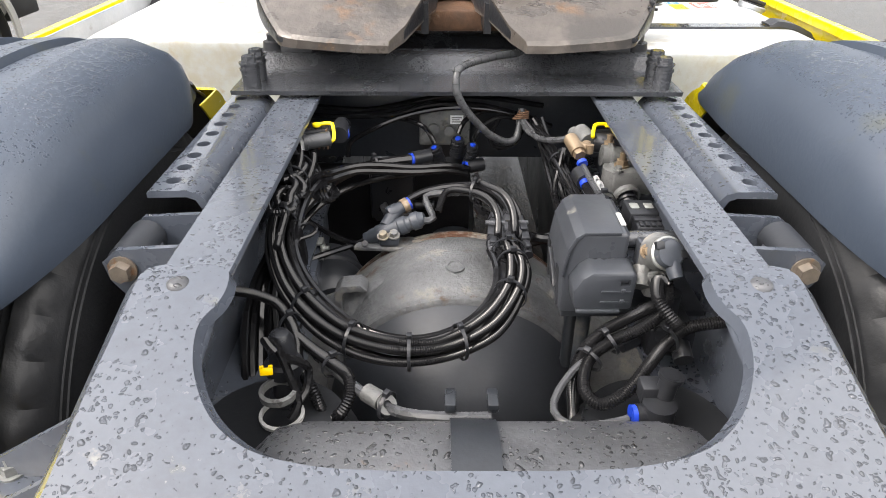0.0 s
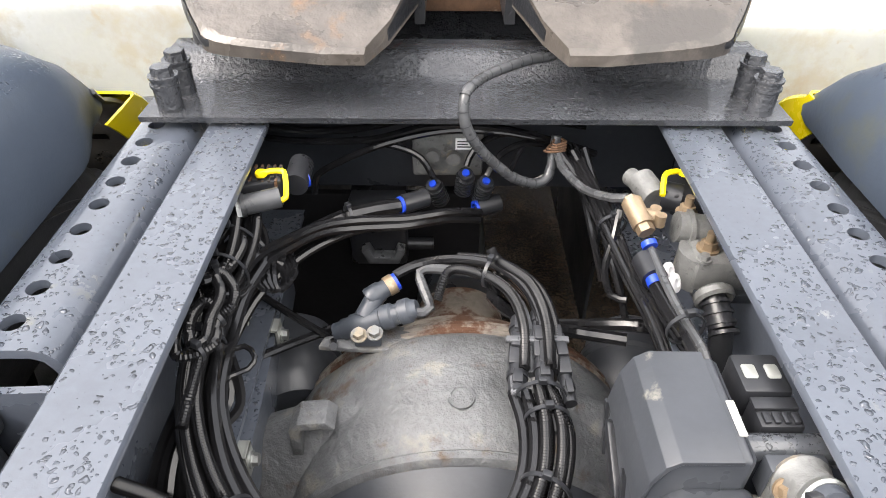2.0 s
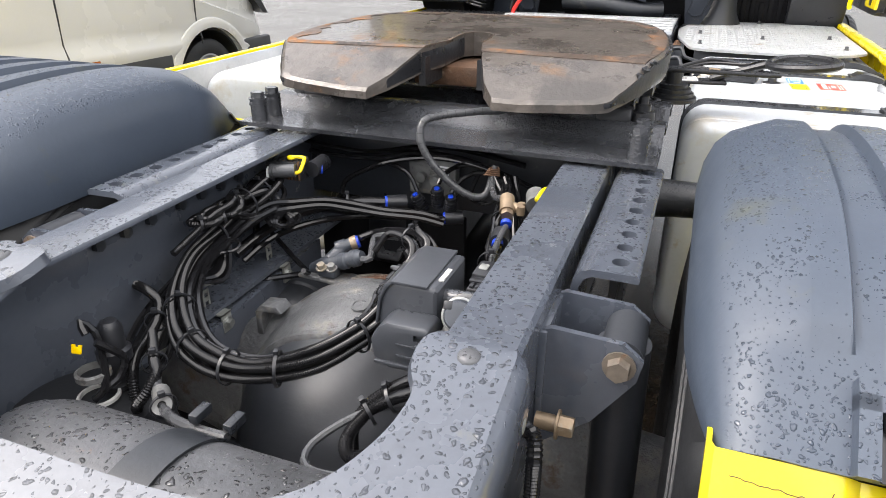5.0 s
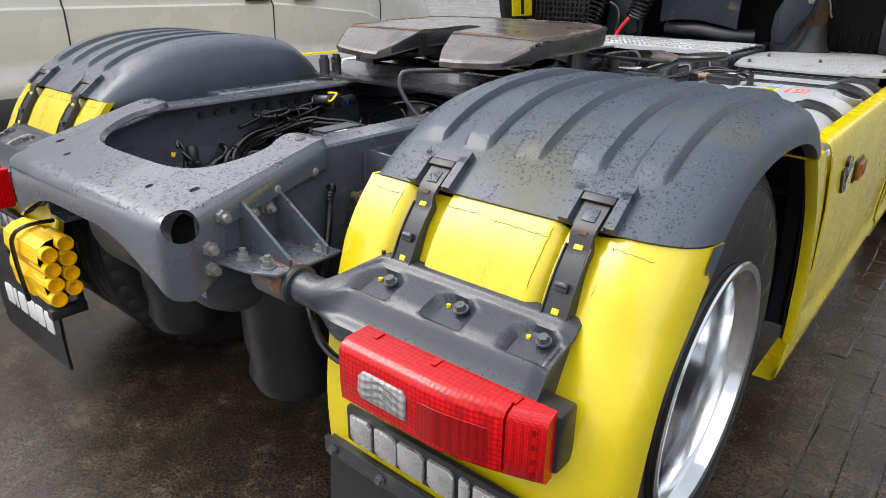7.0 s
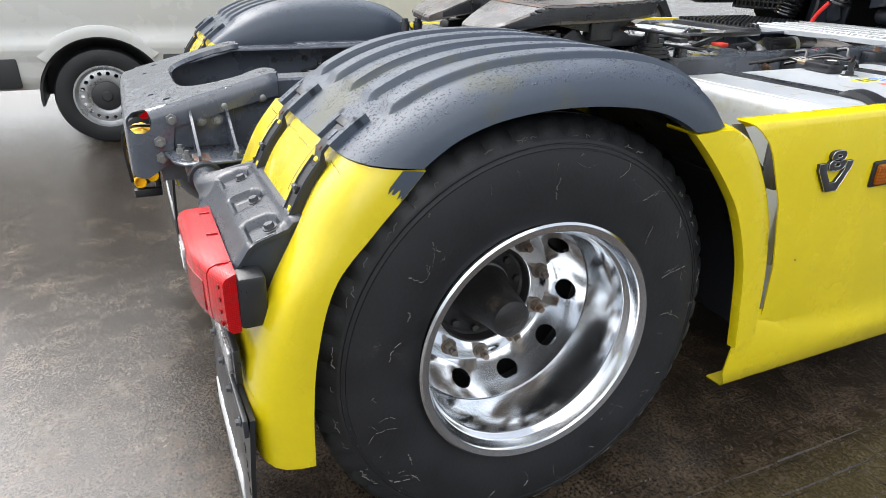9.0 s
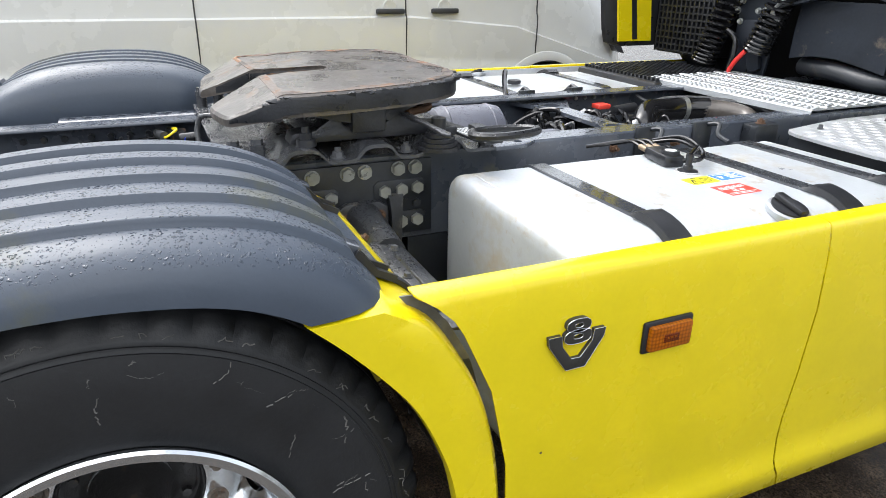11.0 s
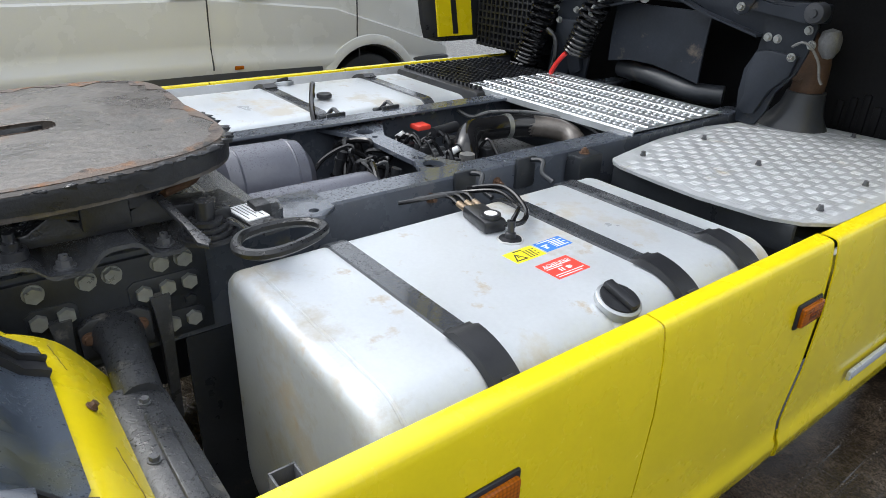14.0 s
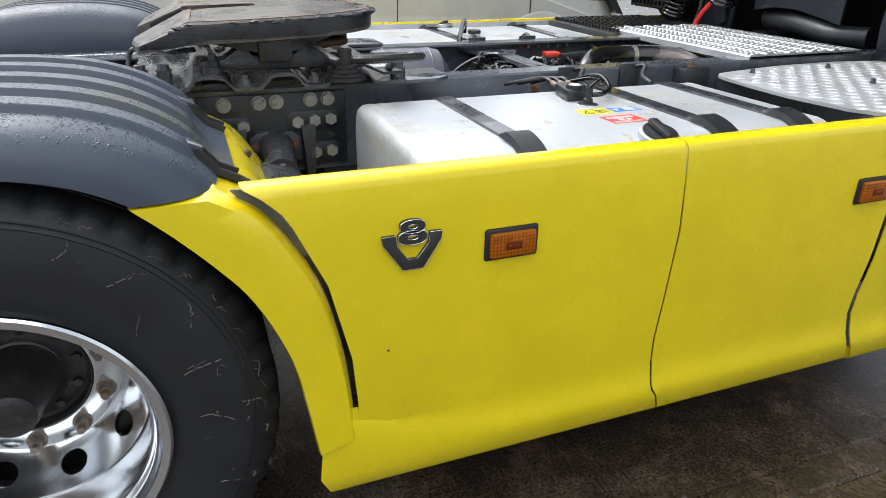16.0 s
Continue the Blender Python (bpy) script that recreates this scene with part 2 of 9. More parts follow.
def lens(name, colour, rough=0.12, pattern=0.0):
    m = bpy.data.materials.new(name)
    m.use_nodes = True
    n, l = m.node_tree.nodes, m.node_tree.links
    b = n["Principled BSDF"]
    b.inputs["Base Color"].default_value = (*colour, 1)
    b.inputs["Roughness"].default_value = rough
    b.inputs["Coat Weight"].default_value = 0.15
    b.inputs["Specular IOR Level"].default_value = 0.3
    if pattern:
        co = n.new("ShaderNodeTexCoord").outputs["Object"]
        v = n.new("ShaderNodeTexVoronoi")
        v.inputs["Scale"].default_value = pattern
        v.inputs["Randomness"].default_value = 0.15
        l.new(co, v.inputs["Vector"])
        bp = n.new("ShaderNodeBump")
        bp.inputs["Strength"].default_value, bp.inputs["Distance"].default_value = 0.35, 0.002
        l.new(v.outputs["Distance"], bp.inputs["Height"])
        l.new(bp.outputs[0], b.inputs["Normal"])
        r = n.new("ShaderNodeMix")
        r.data_type = "RGBA"
        r.inputs[6].default_value = (*colour, 1)
        r.inputs[7].default_value = (*[c * 0.35 for c in colour], 1)
        k = n.new("ShaderNodeMath")
        k.operation = "MULTIPLY"
        k.inputs[1].default_value = 1.5
        l.new(v.outputs["Distance"], k.inputs[0])
        l.new(k.outputs[0], r.inputs[0])
        l.new(r.outputs[2], b.inputs["Base Color"])
    return m


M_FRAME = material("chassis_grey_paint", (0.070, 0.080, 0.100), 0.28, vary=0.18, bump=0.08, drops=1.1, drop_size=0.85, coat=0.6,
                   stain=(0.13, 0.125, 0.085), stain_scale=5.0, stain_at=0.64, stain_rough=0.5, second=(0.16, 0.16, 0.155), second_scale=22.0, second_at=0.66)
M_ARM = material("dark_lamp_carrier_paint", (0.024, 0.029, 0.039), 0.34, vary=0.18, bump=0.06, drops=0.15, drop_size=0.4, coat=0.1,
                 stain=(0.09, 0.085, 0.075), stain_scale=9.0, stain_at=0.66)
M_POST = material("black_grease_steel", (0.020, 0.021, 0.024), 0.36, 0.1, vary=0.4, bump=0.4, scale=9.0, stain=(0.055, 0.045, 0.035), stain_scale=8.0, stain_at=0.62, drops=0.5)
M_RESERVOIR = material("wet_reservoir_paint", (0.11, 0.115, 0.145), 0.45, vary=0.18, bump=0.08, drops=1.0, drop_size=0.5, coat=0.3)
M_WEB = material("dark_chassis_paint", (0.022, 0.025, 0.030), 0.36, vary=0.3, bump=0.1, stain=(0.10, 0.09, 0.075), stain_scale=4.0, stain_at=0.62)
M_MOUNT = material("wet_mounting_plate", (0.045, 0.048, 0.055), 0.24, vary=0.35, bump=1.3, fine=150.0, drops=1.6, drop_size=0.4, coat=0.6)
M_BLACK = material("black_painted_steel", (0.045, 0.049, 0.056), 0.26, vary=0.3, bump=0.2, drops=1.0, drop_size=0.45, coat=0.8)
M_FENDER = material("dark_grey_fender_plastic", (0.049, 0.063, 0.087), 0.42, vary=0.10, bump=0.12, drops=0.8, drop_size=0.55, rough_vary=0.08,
                    stain=(0.070, 0.075, 0.055), stain_scale=1.8, stain_at=0.54, stain_rough=0.5)
# lifted above the rear fenders' yellow, since the truck's sides are better lit
M_YELLOW = material("yellow_paint", (0.76, 0.61, 0.005), 0.26, vary=0.05, bump=0.015, coat=0.45, rough_vary=0.06,
                    stain=(0.56, 0.44, 0.05), stain_scale=5.0, stain_at=0.68, stain_rough=0.5)
# the same yellow lowered for the rear fenders' shade; stains and specks are wear
M_YELLOW_WORN_SHADED = material("worn_shaded_yellow_paint", (0.62, 0.50, 0.005), 0.28, vary=0.06, bump=0.03, coat=0.4, rough_vary=0.08,
                         stain=(0.50, 0.40, 0.06), stain_scale=9.0, stain_at=0.66, stain_rough=0.6,
                         second=(0.06, 0.055, 0.04), second_scale=38.0, second_at=0.745)
M_RUBBER = material("tyre_rubber", (0.016, 0.017, 0.019), 0.5, vary=0.25, bump=0.25, scale=9.0, stain=(0.045, 0.042, 0.038), stain_scale=8.0, stain_at=0.64, second=(0.11, 0.105, 0.095), second_scale=60.0, second_at=0.72)
M_FLAP = material("black_rubber_flap", (0.012, 0.013, 0.015), 0.38, vary=0.2, bump=0.1)
M_CHROME = material("polished_aluminium", (0.80, 0.82, 0.84), 0.15, 1.0, vary=0.06, bump=0.002, rough_vary=0.04, scale=5.0,
                    stain=(0.30, 0.22, 0.14), stain_scale=9.0, stain_at=0.72, stain_rough=0.6)
M_TANK = material("brushed_tank_aluminium", (0.535, 0.565, 0.595), 0.34, 0.28, vary=0.08, bump=0.05, scale=3.0, rough_vary=0.08,
                  stain=(0.42, 0.40, 0.355), stain_scale=2.6, stain_at=0.53, stain_rough=0.5,
                  second=(0.40, 0.34, 0.265), second_scale=9.0, second_at=0.60)
M_TREAD = material("tread_plate_aluminium", (0.52, 0.54, 0.56), 0.42, 0.5, vary=0.12, bump=0.1, scale=7.0,
                   stain=(0.34, 0.31, 0.26), stain_scale=6.0, stain_at=0.62)
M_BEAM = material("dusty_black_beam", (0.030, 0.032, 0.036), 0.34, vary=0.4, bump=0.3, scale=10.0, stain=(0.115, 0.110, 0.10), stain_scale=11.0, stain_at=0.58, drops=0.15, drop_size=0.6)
M_GALV = material("galvanised_tread", (0.40, 0.42, 0.44), 0.40, 0.7, vary=0.15, bump=0.15, scale=9.0)
M_GREASE = material("greasy_wheel_steel", (0.086, 0.075, 0.066), 0.30, 0.15, vary=0.5, bump=0.9, fine=38.0, scale=6.0, rough_vary=0.12, coat=0.25,
                    stain=(0.16, 0.080, 0.030), stain_scale=3.4, stain_at=0.585, stain_rough=0.45,
                    second=(0.045, 0.040, 0.036), second_scale=5.5, second_at=0.55)
M_CAST = material("worn_cast_steel", (0.085, 0.088, 0.095), 0.42, 0.2, vary=0.3, bump=0.35, scale=8.0,
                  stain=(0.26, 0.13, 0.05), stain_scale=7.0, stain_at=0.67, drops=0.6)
M_AXLE = material("dusty_axle_casting", (0.095, 0.098, 0.102), 0.5, vary=0.45, bump=1.0, scale=9.0,
                  stain=(0.175, 0.165, 0.145), stain_scale=9.0, stain_at=0.55, second=(0.075, 0.055, 0.040), second_scale=13.0, second_at=0.58)
M_AXLE_DARK = material("painted_axle_cover", (0.030, 0.033, 0.039), 0.46, vary=0.18, bump=0.08, stain=(0.10, 0.098, 0.09), stain_scale=3.0, stain_at=0.62)
M_RUST = material("rusty_steel", (0.105, 0.055, 0.030), 0.8, vary=0.5, bump=0.6, scale=14.0, stain=(0.30, 0.24, 0.18), stain_scale=16.0, stain_at=0.6)
M_SLEEVE = material("rust_blotched_sleeve", (0.16, 0.155, 0.145), 0.6, vary=0.4, bump=0.7, scale=16.0, stain=(0.15, 0.055, 0.020), stain_scale=15.0, stain_at=0.50, second=(0.05, 0.045, 0.04), second_scale=22.0, second_at=0.6)
M_NUT = material("weathered_wheel_nut", (0.20, 0.17, 0.14), 0.42, 0.5, vary=0.3, bump=0.3, scale=30.0, stain=(0.17, 0.09, 0.045), stain_scale=35.0, stain_at=0.52)
M_HUB = material("black_hub_casting", (0.020, 0.019, 0.019), 0.5, vary=0.4, bump=0.6, scale=14.0, stain=(0.075, 0.055, 0.038), stain_scale=16.0, stain_at=0.58)
M_SCUFF = material("scuffed_rubber", (0.125, 0.122, 0.115), 0.7, vary=0.5, bump=0.3, scale=40.0)
M_ZINC = material("zinc_bolt", (0.36, 0.37, 0.36), 0.35, 0.8, vary=0.25, bump=0.1, scale=30.0, stain=(0.25, 0.17, 0.09), stain_scale=40.0, stain_at=0.66)
M_WHITEBOLT = material("pale_bolt", (0.33, 0.34, 0.32), 0.36, 0.5, vary=0.15, bump=0.1, scale=40.0)
M_GREYBOLT = material("grey_painted_nut", (0.19, 0.195, 0.19), 0.38, 0.2, vary=0.25, bump=0.15, scale=40.0, stain=(0.10, 0.09, 0.075), stain_scale=45.0, stain_at=0.6)
M_BRASS = material("dull_brass", (0.235, 0.175, 0.115), 0.45, 0.5, vary=0.25, bump=0.2, scale=25.0, stain=(0.30, 0.26, 0.2), stain_scale=30.0, stain_at=0.58)
M_ALU = material("grey_cast_aluminium", (0.145, 0.147, 0.145), 0.5, 0.3, vary=0.3, bump=0.4, scale=20.0, stain=(0.26, 0.22, 0.16), stain_scale=18.0, stain_at=0.58, second=(0.05, 0.048, 0.045), second_scale=30.0, second_at=0.58)
M_HOSE = material("black_hose", (0.009, 0.009, 0.010), 0.13, vary=0.3, bump=0.03, scale=20.0)
M_CONDUIT = material("black_conduit", (0.010, 0.010, 0.011), 0.15, vary=0.3, bump=0.03, scale=20.0)
M_GREYHOSE = material("grey_sleeved_hose", (0.052, 0.054, 0.058), 0.3, vary=0.3, bump=0.05, scale=30.0)
M_PLASTIC = material("black_plastic", (0.017, 0.018, 0.021), 0.36, vary=0.25, bump=0.08, scale=14.0)
M_BOX = material("grey_plastic_housing", (0.042, 0.046, 0.054), 0.36, vary=0.15, bump=0.05, stain=(0.22, 0.21, 0.18), stain_scale=14.0, stain_at=0.62)
M_BLUE = material("blue_fitting_ring", (0.01, 0.045, 0.42), 0.3, vary=0.1, bump=0.0)
M_YPLASTIC = material("yellow_plastic", (0.95, 0.62, 0.0), 0.35, vary=0.1, bump=0.03, stain=(0.55, 0.33, 0.03), stain_scale=12.0, stain_at=0.64)
M_CHOCK = material("amber_yellow_plastic", (0.95, 0.55, 0.0), 0.38, vary=0.15, bump=0.05, stain=(0.45, 0.24, 0.03), stain_scale=12.0, stain_at=0.62)
M_LEVER = material("yellow_lever", (0.95, 0.74, 0.01), 0.35, vary=0.05, bump=0.02)
M_RED = lens("red_lens", (0.80, 0.002, 0.006), 0.14, pattern=105.0)
M_RED_PLAIN = lens("plain_red_lens", (0.84, 0.003, 0.007), 0.12, pattern=260.0)
M_REFLEX = lens("red_reflex_panel", (0.50, 0.002, 0.004), 0.2, pattern=330.0)
M_CLEAR = lens("clear_lens", (0.56, 0.55, 0.56), 0.18, pattern=70.0)
M_AMBER = lens("amber_lens", (0.56, 0.145, 0.004), pattern=120.0)
M_AMBER_DARK = lens("amber_lamp_core", (0.20, 0.035, 0.003), pattern=220.0)
M_SILVER = material("silver_letter", (0.60, 0.61, 0.62), 0.3, 0.7, vary=0.1, bump=0.03, scale=20.0)
M_PEWTER = material("pewter_badge", (0.042, 0.042, 0.040), 0.36, 0.2, vary=0.15, bump=0.05, scale=30.0)
M_WHITE = material("white_print", (0.75, 0.76, 0.76), 0.5, vary=0.08, bump=0.02, scale=20.0)
M_SEAL = material("grey_white_sealant", (0.46, 0.46, 0.45), 0.5, vary=0.25, bump=0.3, scale=40.0)
M_STICK_Y = material("yellow_sticker", (0.85, 0.78, 0.02), 0.4, vary=0.06, bump=0.0)
M_STICK_B = material("blue_sticker", (0.03, 0.17, 0.55), 0.4, vary=0.06, bump=0.0)
M_STICK_R = material("red_sticker", (0.72, 0.06, 0.04), 0.4, vary=0.06, bump=0.0)
M_INK = material("dark_print", (0.03, 0.03, 0.03), 0.5, vary=0.05, bump=0.0)
M_VAN = material("cream_white_van_paint", (0.62, 0.62, 0.59), 0.25, vary=0.03, bump=0.01, coat=0.4, scale=2.0)
M_VANTRIM = material("grey_van_trim", (0.035, 0.036, 0.038), 0.5, vary=0.15, bump=0.06)
M_GLASS = material("dark_window_glass", (0.012, 0.014, 0.016), 0.06, vary=0.05, bump=0.0)
M_STEEL_RIM = material("silver_steel_rim", (0.45, 0.46, 0.47), 0.35, 0.6, vary=0.1, bump=0.05)
# cab black and cab steel are set darker to carry the cab's shade
M_CABSHADE = material("cab_shade_black", (0.009, 0.009, 0.010), 0.6, vary=0.4, bump=0.2, scale=5.0)
M_CABSTEEL_SHADED = material("shaded_blue_grey_steel", (0.017, 0.021, 0.029), 0.5, vary=0.25, bump=0.1, scale=7.0, stain=(0.10, 0.085, 0.07), stain_scale=6.0, stain_at=0.62)
M_FENCE = material("white_fence_paint", (0.72, 0.73, 0.74), 0.5, vary=0.08, bump=0.02)
M_GREEN = material("green_tractor_paint", (0.03, 0.17, 0.03), 0.35, vary=0.1, bump=0.02)
M_SKIRT_IN = material("pale_skirt_inside", (0.42, 0.43, 0.44), 0.5, vary=0.15, bump=0.05, stain=(0.25, 0.23, 0.2), stain_scale=8.0, stain_at=0.6)
M_ORANGE = material("orange_hose", (0.55, 0.16, 0.03), 0.5, vary=0.15, bump=0.03)
M_REDHOSE = material("red_hose", (0.62, 0.025, 0.02), 0.4, vary=0.1, bump=0.02)
M_PIPE = material("dark_rusty_pipe", (0.065, 0.035, 0.02), 0.8, vary=0.4, bump=0.4, scale=12.0)
M_FLANGE = material("dusty_rusted_flange", (0.17, 0.15, 0.13), 0.75, vary=0.4, bump=0.7, scale=12.0, stain=(0.065, 0.026, 0.011), stain_scale=14.0, stain_at=0.46, second=(0.24, 0.21, 0.17), second_scale=20.0, second_at=0.63)
M_BLUEGREY = material("blue_grey_valve_plastic", (0.042, 0.048, 0.059), 0.42, vary=0.2, bump=0.1, scale=20.0, stain=(0.16, 0.155, 0.14), stain_scale=20.0, stain_at=0.64)
M_RIMRUST = material("worn_rusty_rim", (0.085, 0.060, 0.045), 0.5, 0.2, vary=0.5, bump=0.6, scale=7.0, stain=(0.19, 0.085, 0.028), stain_scale=6.0, stain_at=0.52, second=(0.018, 0.018, 0.018), second_scale=9.0, second_at=0.52)
# low specular keeps these two as dark as the shade in their colour
for m, v in ((M_CABSHADE, 0.12), (M_CABSTEEL_SHADED, 0.25)):
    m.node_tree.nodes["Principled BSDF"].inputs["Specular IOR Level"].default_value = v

# ---- ground ----
def wet_ground():
    m = bpy.data.materials.new("wet_yard_surface")
    m.use_nodes = True
    n, l = m.node_tree.nodes, m.node_tree.links
    b = n["Principled BSDF"]
    co = n.new("ShaderNodeNewGeometry").outputs["Position"]

    def noisy(sc, det=6.0, ro=0.6):
        t = n.new("ShaderNodeTexNoise")
        t.inputs["Scale"].default_value, t.inputs["Detail"].default_value, t.inputs["Roughness"].default_value = sc, det, ro
        l.new(co, t.inputs["Vector"])
        return t.outputs["Fac"]

    def ramp(v, *stops):
        t = n.new("ShaderNodeValToRGB")
        while len(t.color_ramp.elements) < len(stops):
            t.color_ramp.elements.new(0.5)
        for e, (p, c) in zip(t.color_ramp.elements, stops):
            e.position, e.color = p, (*c, 1)
        l.new(v, t.inputs[0])
        return t.outputs[0]

    big, mid, grit = noisy(0.55, 5.0), noisy(4.5, 12.0, 0.76), noisy(110.0, 4.0, 0.7)
    base = ramp(mid, (0.32, (0.015, 0.0112, 0.0085)), (0.5, (0.031, 0.0235, 0.0175)), (0.68, (0.072, 0.056, 0.041)))
    speck = ramp(grit, (0.35, (0.30, 0.30, 0.30)), (0.72, (2.3, 2.2, 2.05)))
    mul = n.new("ShaderNodeMix")
    mul.data_type, mul.blend_type = "RGBA", "MULTIPLY"
    mul.inputs[0].default_value = 1.0
    l.new(base, mul.inputs[6])
    l.new(speck, mul.inputs[7])
    l.new(mul.outputs[2], b.inputs["Base Color"])
    wet = ramp(big, (0.40, (0.04, 0.04, 0.04)), (0.62, (0.20, 0.20, 0.20)))
    add = n.new("ShaderNodeMix")
    add.data_type, add.blend_type = "RGBA", "ADD"
    add.inputs[0].default_value = 0.25
    l.new(wet, add.inputs[6])
    l.new(ramp(mid, (0.4, (0, 0, 0)), (0.75, (0.6, 0.6, 0.6))), add.inputs[7])
    l.new(add.outputs[2], b.inputs["Roughness"])
    h = n.new("ShaderNodeMath")
    h.operation = "ADD"
    l.new(mid, h.inputs[0])
    g2 = n.new("ShaderNodeMath")
    g2.operation = "MULTIPLY"
    g2.inputs[1].default_value = 0.5
    l.new(grit, g2.inputs[0])
    l.new(g2.outputs[0], h.inputs[1])
    bp = n.new("ShaderNodeBump")
    bp.inputs["Strength"].default_value, bp.inputs["Distance"].default_value = 0.20, 0.02
    l.new(h.outputs[0], bp.inputs["Height"])
    l.new(bp.outputs[0], b.inputs["Normal"])
    # a film of water over the paving
    b.inputs["Coat Weight"].default_value, b.inputs["Coat Roughness"].default_value = 0.14, 0.2
    return m


M_GROUND = wet_ground()
bm = bmn()
ring = [-600, -60, -12, -5, 0, 5, 12, 60, 600]
grid = [[bm.verts.new((x, y, 0)) for x in ring] for y in ring]
for a, b in zip(grid, grid[1:]):
    for i in range(len(ring) - 1):
        bm.faces.new((a[i], a[i + 1], b[i + 1], b[i]))
ground = part("ground", bm, M_GROUND)
tagged(ground, "wet dark yard paving with puddles and worn joints", "ground", kind="structure")



# worn paving bricks beside the truck, their tops just proud of the grime
rnd = random.Random(21)
PAVER = []
for k in range(4):
    bm = bmn()
    box(bm, (-0.0470, -0.0962, -0.05), (0.0470, 0.0962, 0.0), 0.004, seg=1)
    for v in bm.verts:
        v.co.x += rnd.uniform(-0.0025, 0.0025)
        v.co.y += rnd.uniform(-0.004, 0.004)
    me = bpy.data.meshes.new("paving_brick")
    bm.to_mesh(me)
    bm.free()
    me.materials.append(M_GROUND)
    PAVER.append(me)


def paver_place(i, j):
    x, y = 1.30 + 0.104 * i, -1.6 + 0.206 * j + (0.103 if i % 2 else 0.0)
    h = rnd.uniform(0.0008, 0.0042)
    return pose(x, y, h, rnd.uniform(-0.25, 0.25), rnd.uniform(-0.3, 0.3), rnd.uniform(-1.2, 1.2))


rest = bmn()
for i in range(0, 34):
    for j in range(-8, 34):
        m = paver_place(i, j)
        if 0 <= i < 13 and 4 <= j < 27:
            ob = new("paving_brick", PAVER[(i * 7 + j * 3) % 4])
            ob.parent = ground
            ob.matrix_world = m
        else:
            v = [rest.verts.new(m @ Vector(p)) for p in ((-0.0485, -0.0985, -0.02), (0.0485, -0.0985, -0.02), (0.0485, 0.0985, -0.02), (-0.0485, 0.0985, -0.02),
                                                        (-0.045, -0.094, 0), (0.045, -0.094, 0), (0.045, 0.094, 0), (-0.045, 0.094, 0))]
            for f in ((4, 5, 6, 7), (0, 1, 5, 4), (1, 2, 6, 5), (2, 3, 7, 6), (3, 0, 4, 7)):
                rest.faces.new([v[q] for q in f])
part("paving_bricks", rest, M_GROUND, ground, smooth=0, kind="stuff")

# sandy crumbs lying along the joints beside the truck
M_GRIT = material("joint_sand", (0.13, 0.112, 0.088), 0.6, vary=0.5, bump=0.3, scale=30.0)
rnd = random.Random(44)
bm = bmn()
for i in range(0, 10):
    for k in range(300):
        y = rnd.uniform(-1.2, 3.6)
        if math.sin(y * 2.3 + i * 1.7) + math.sin(y * 5.1 + i) < rnd.uniform(-0.6, 1.2):
            continue
        x = 1.248 + 0.104 * i + rnd.gauss(0, 0.004)
        r = rnd.uniform(0.0012, 0.0038)
        z = rnd.uniform(0.0, 0.003)
        a = rnd.uniform(0, 6.28)
        v = [bm.verts.new((x + r * rnd.uniform(0.7, 1.4) * math.cos(a + q * 2.09), y + r * rnd.uniform(0.7, 1.8) * math.sin(a + q * 2.09), z - 0.002)) for q in range(3)]
        t = bm.verts.new((x, y, z + r))
        for q in range(3):
            bm.faces.new((v[q], v[(q + 1) % 3], t))
part("joint_sand", bm, M_GRIT, ground, smooth=0, kind="stuff")

# ---- the truck: chassis frame ----
truck = thing("truck", (0, 0, 0), "yellow tractor unit with wet grey chassis and polished twin wheels", "truck")


def slope(y):
    """Height of the frame's upper face, which falls towards the tail."""
    return 1.02 if y > -0.43 else 1.02 + (y + 0.43) * 0.25


for mir in (False, True):
    bm = bmn()
    rows = []
    for y in (-0.742, -0.6, -0.43, -0.40, 0.3, 1.0, 2.0, 3.9):
        t, b = slope(y) - 0.002, 0.755
        rows.append([(x, y, z) for x, z in ((0.385, b), (0.387, t - 0.006), (0.381, t), (0.297, t), (0.295, t - 0.003), (0.295, t - 0.009),
                                            (0.375, t - 0.009), (0.375, b + 0.009), (0.295, b + 0.009), (0.295, b))])
    loft(bm, rows)
    rail = part("frame_rail", bm, M_FRAME, truck, "wet grey painted steel chassis rail", mir)

# the tail crossmember: a pressed plate with a wide opening, folded down round the end
inner = [(0.0, -0.662), (0.10, -0.661), (0.16, -0.655), (0.215, -0.638), (0.262, -0.60), (0.292, -0.55), (0.303, -0.505), (0.300, -0.482),
         (0.290, -0.466), (0.284, -0.448), (0.284, -0.430), (0.289, -0.416), (0.299, -0.409), (0.33, -0.407)]
outer = [(0.0, -0.803), (0.2, -0.803), (0.34, -0.802), (0.372, -0.797), (0.388, -0.782), (0.392, -0.755), (0.392, -0.7), (0.392, -0.55),
         (0.392, -0.46), (0.391, -0.43), (0.385, -0.413), (0.36, -0.406)]
a = along(spline([(x, y, 0) for x, y in inner], 0.004), 60)
o = along(spline([(x, y, 0) for x, y in outer], 0.004), 60)
bm = bmn()
sects = []
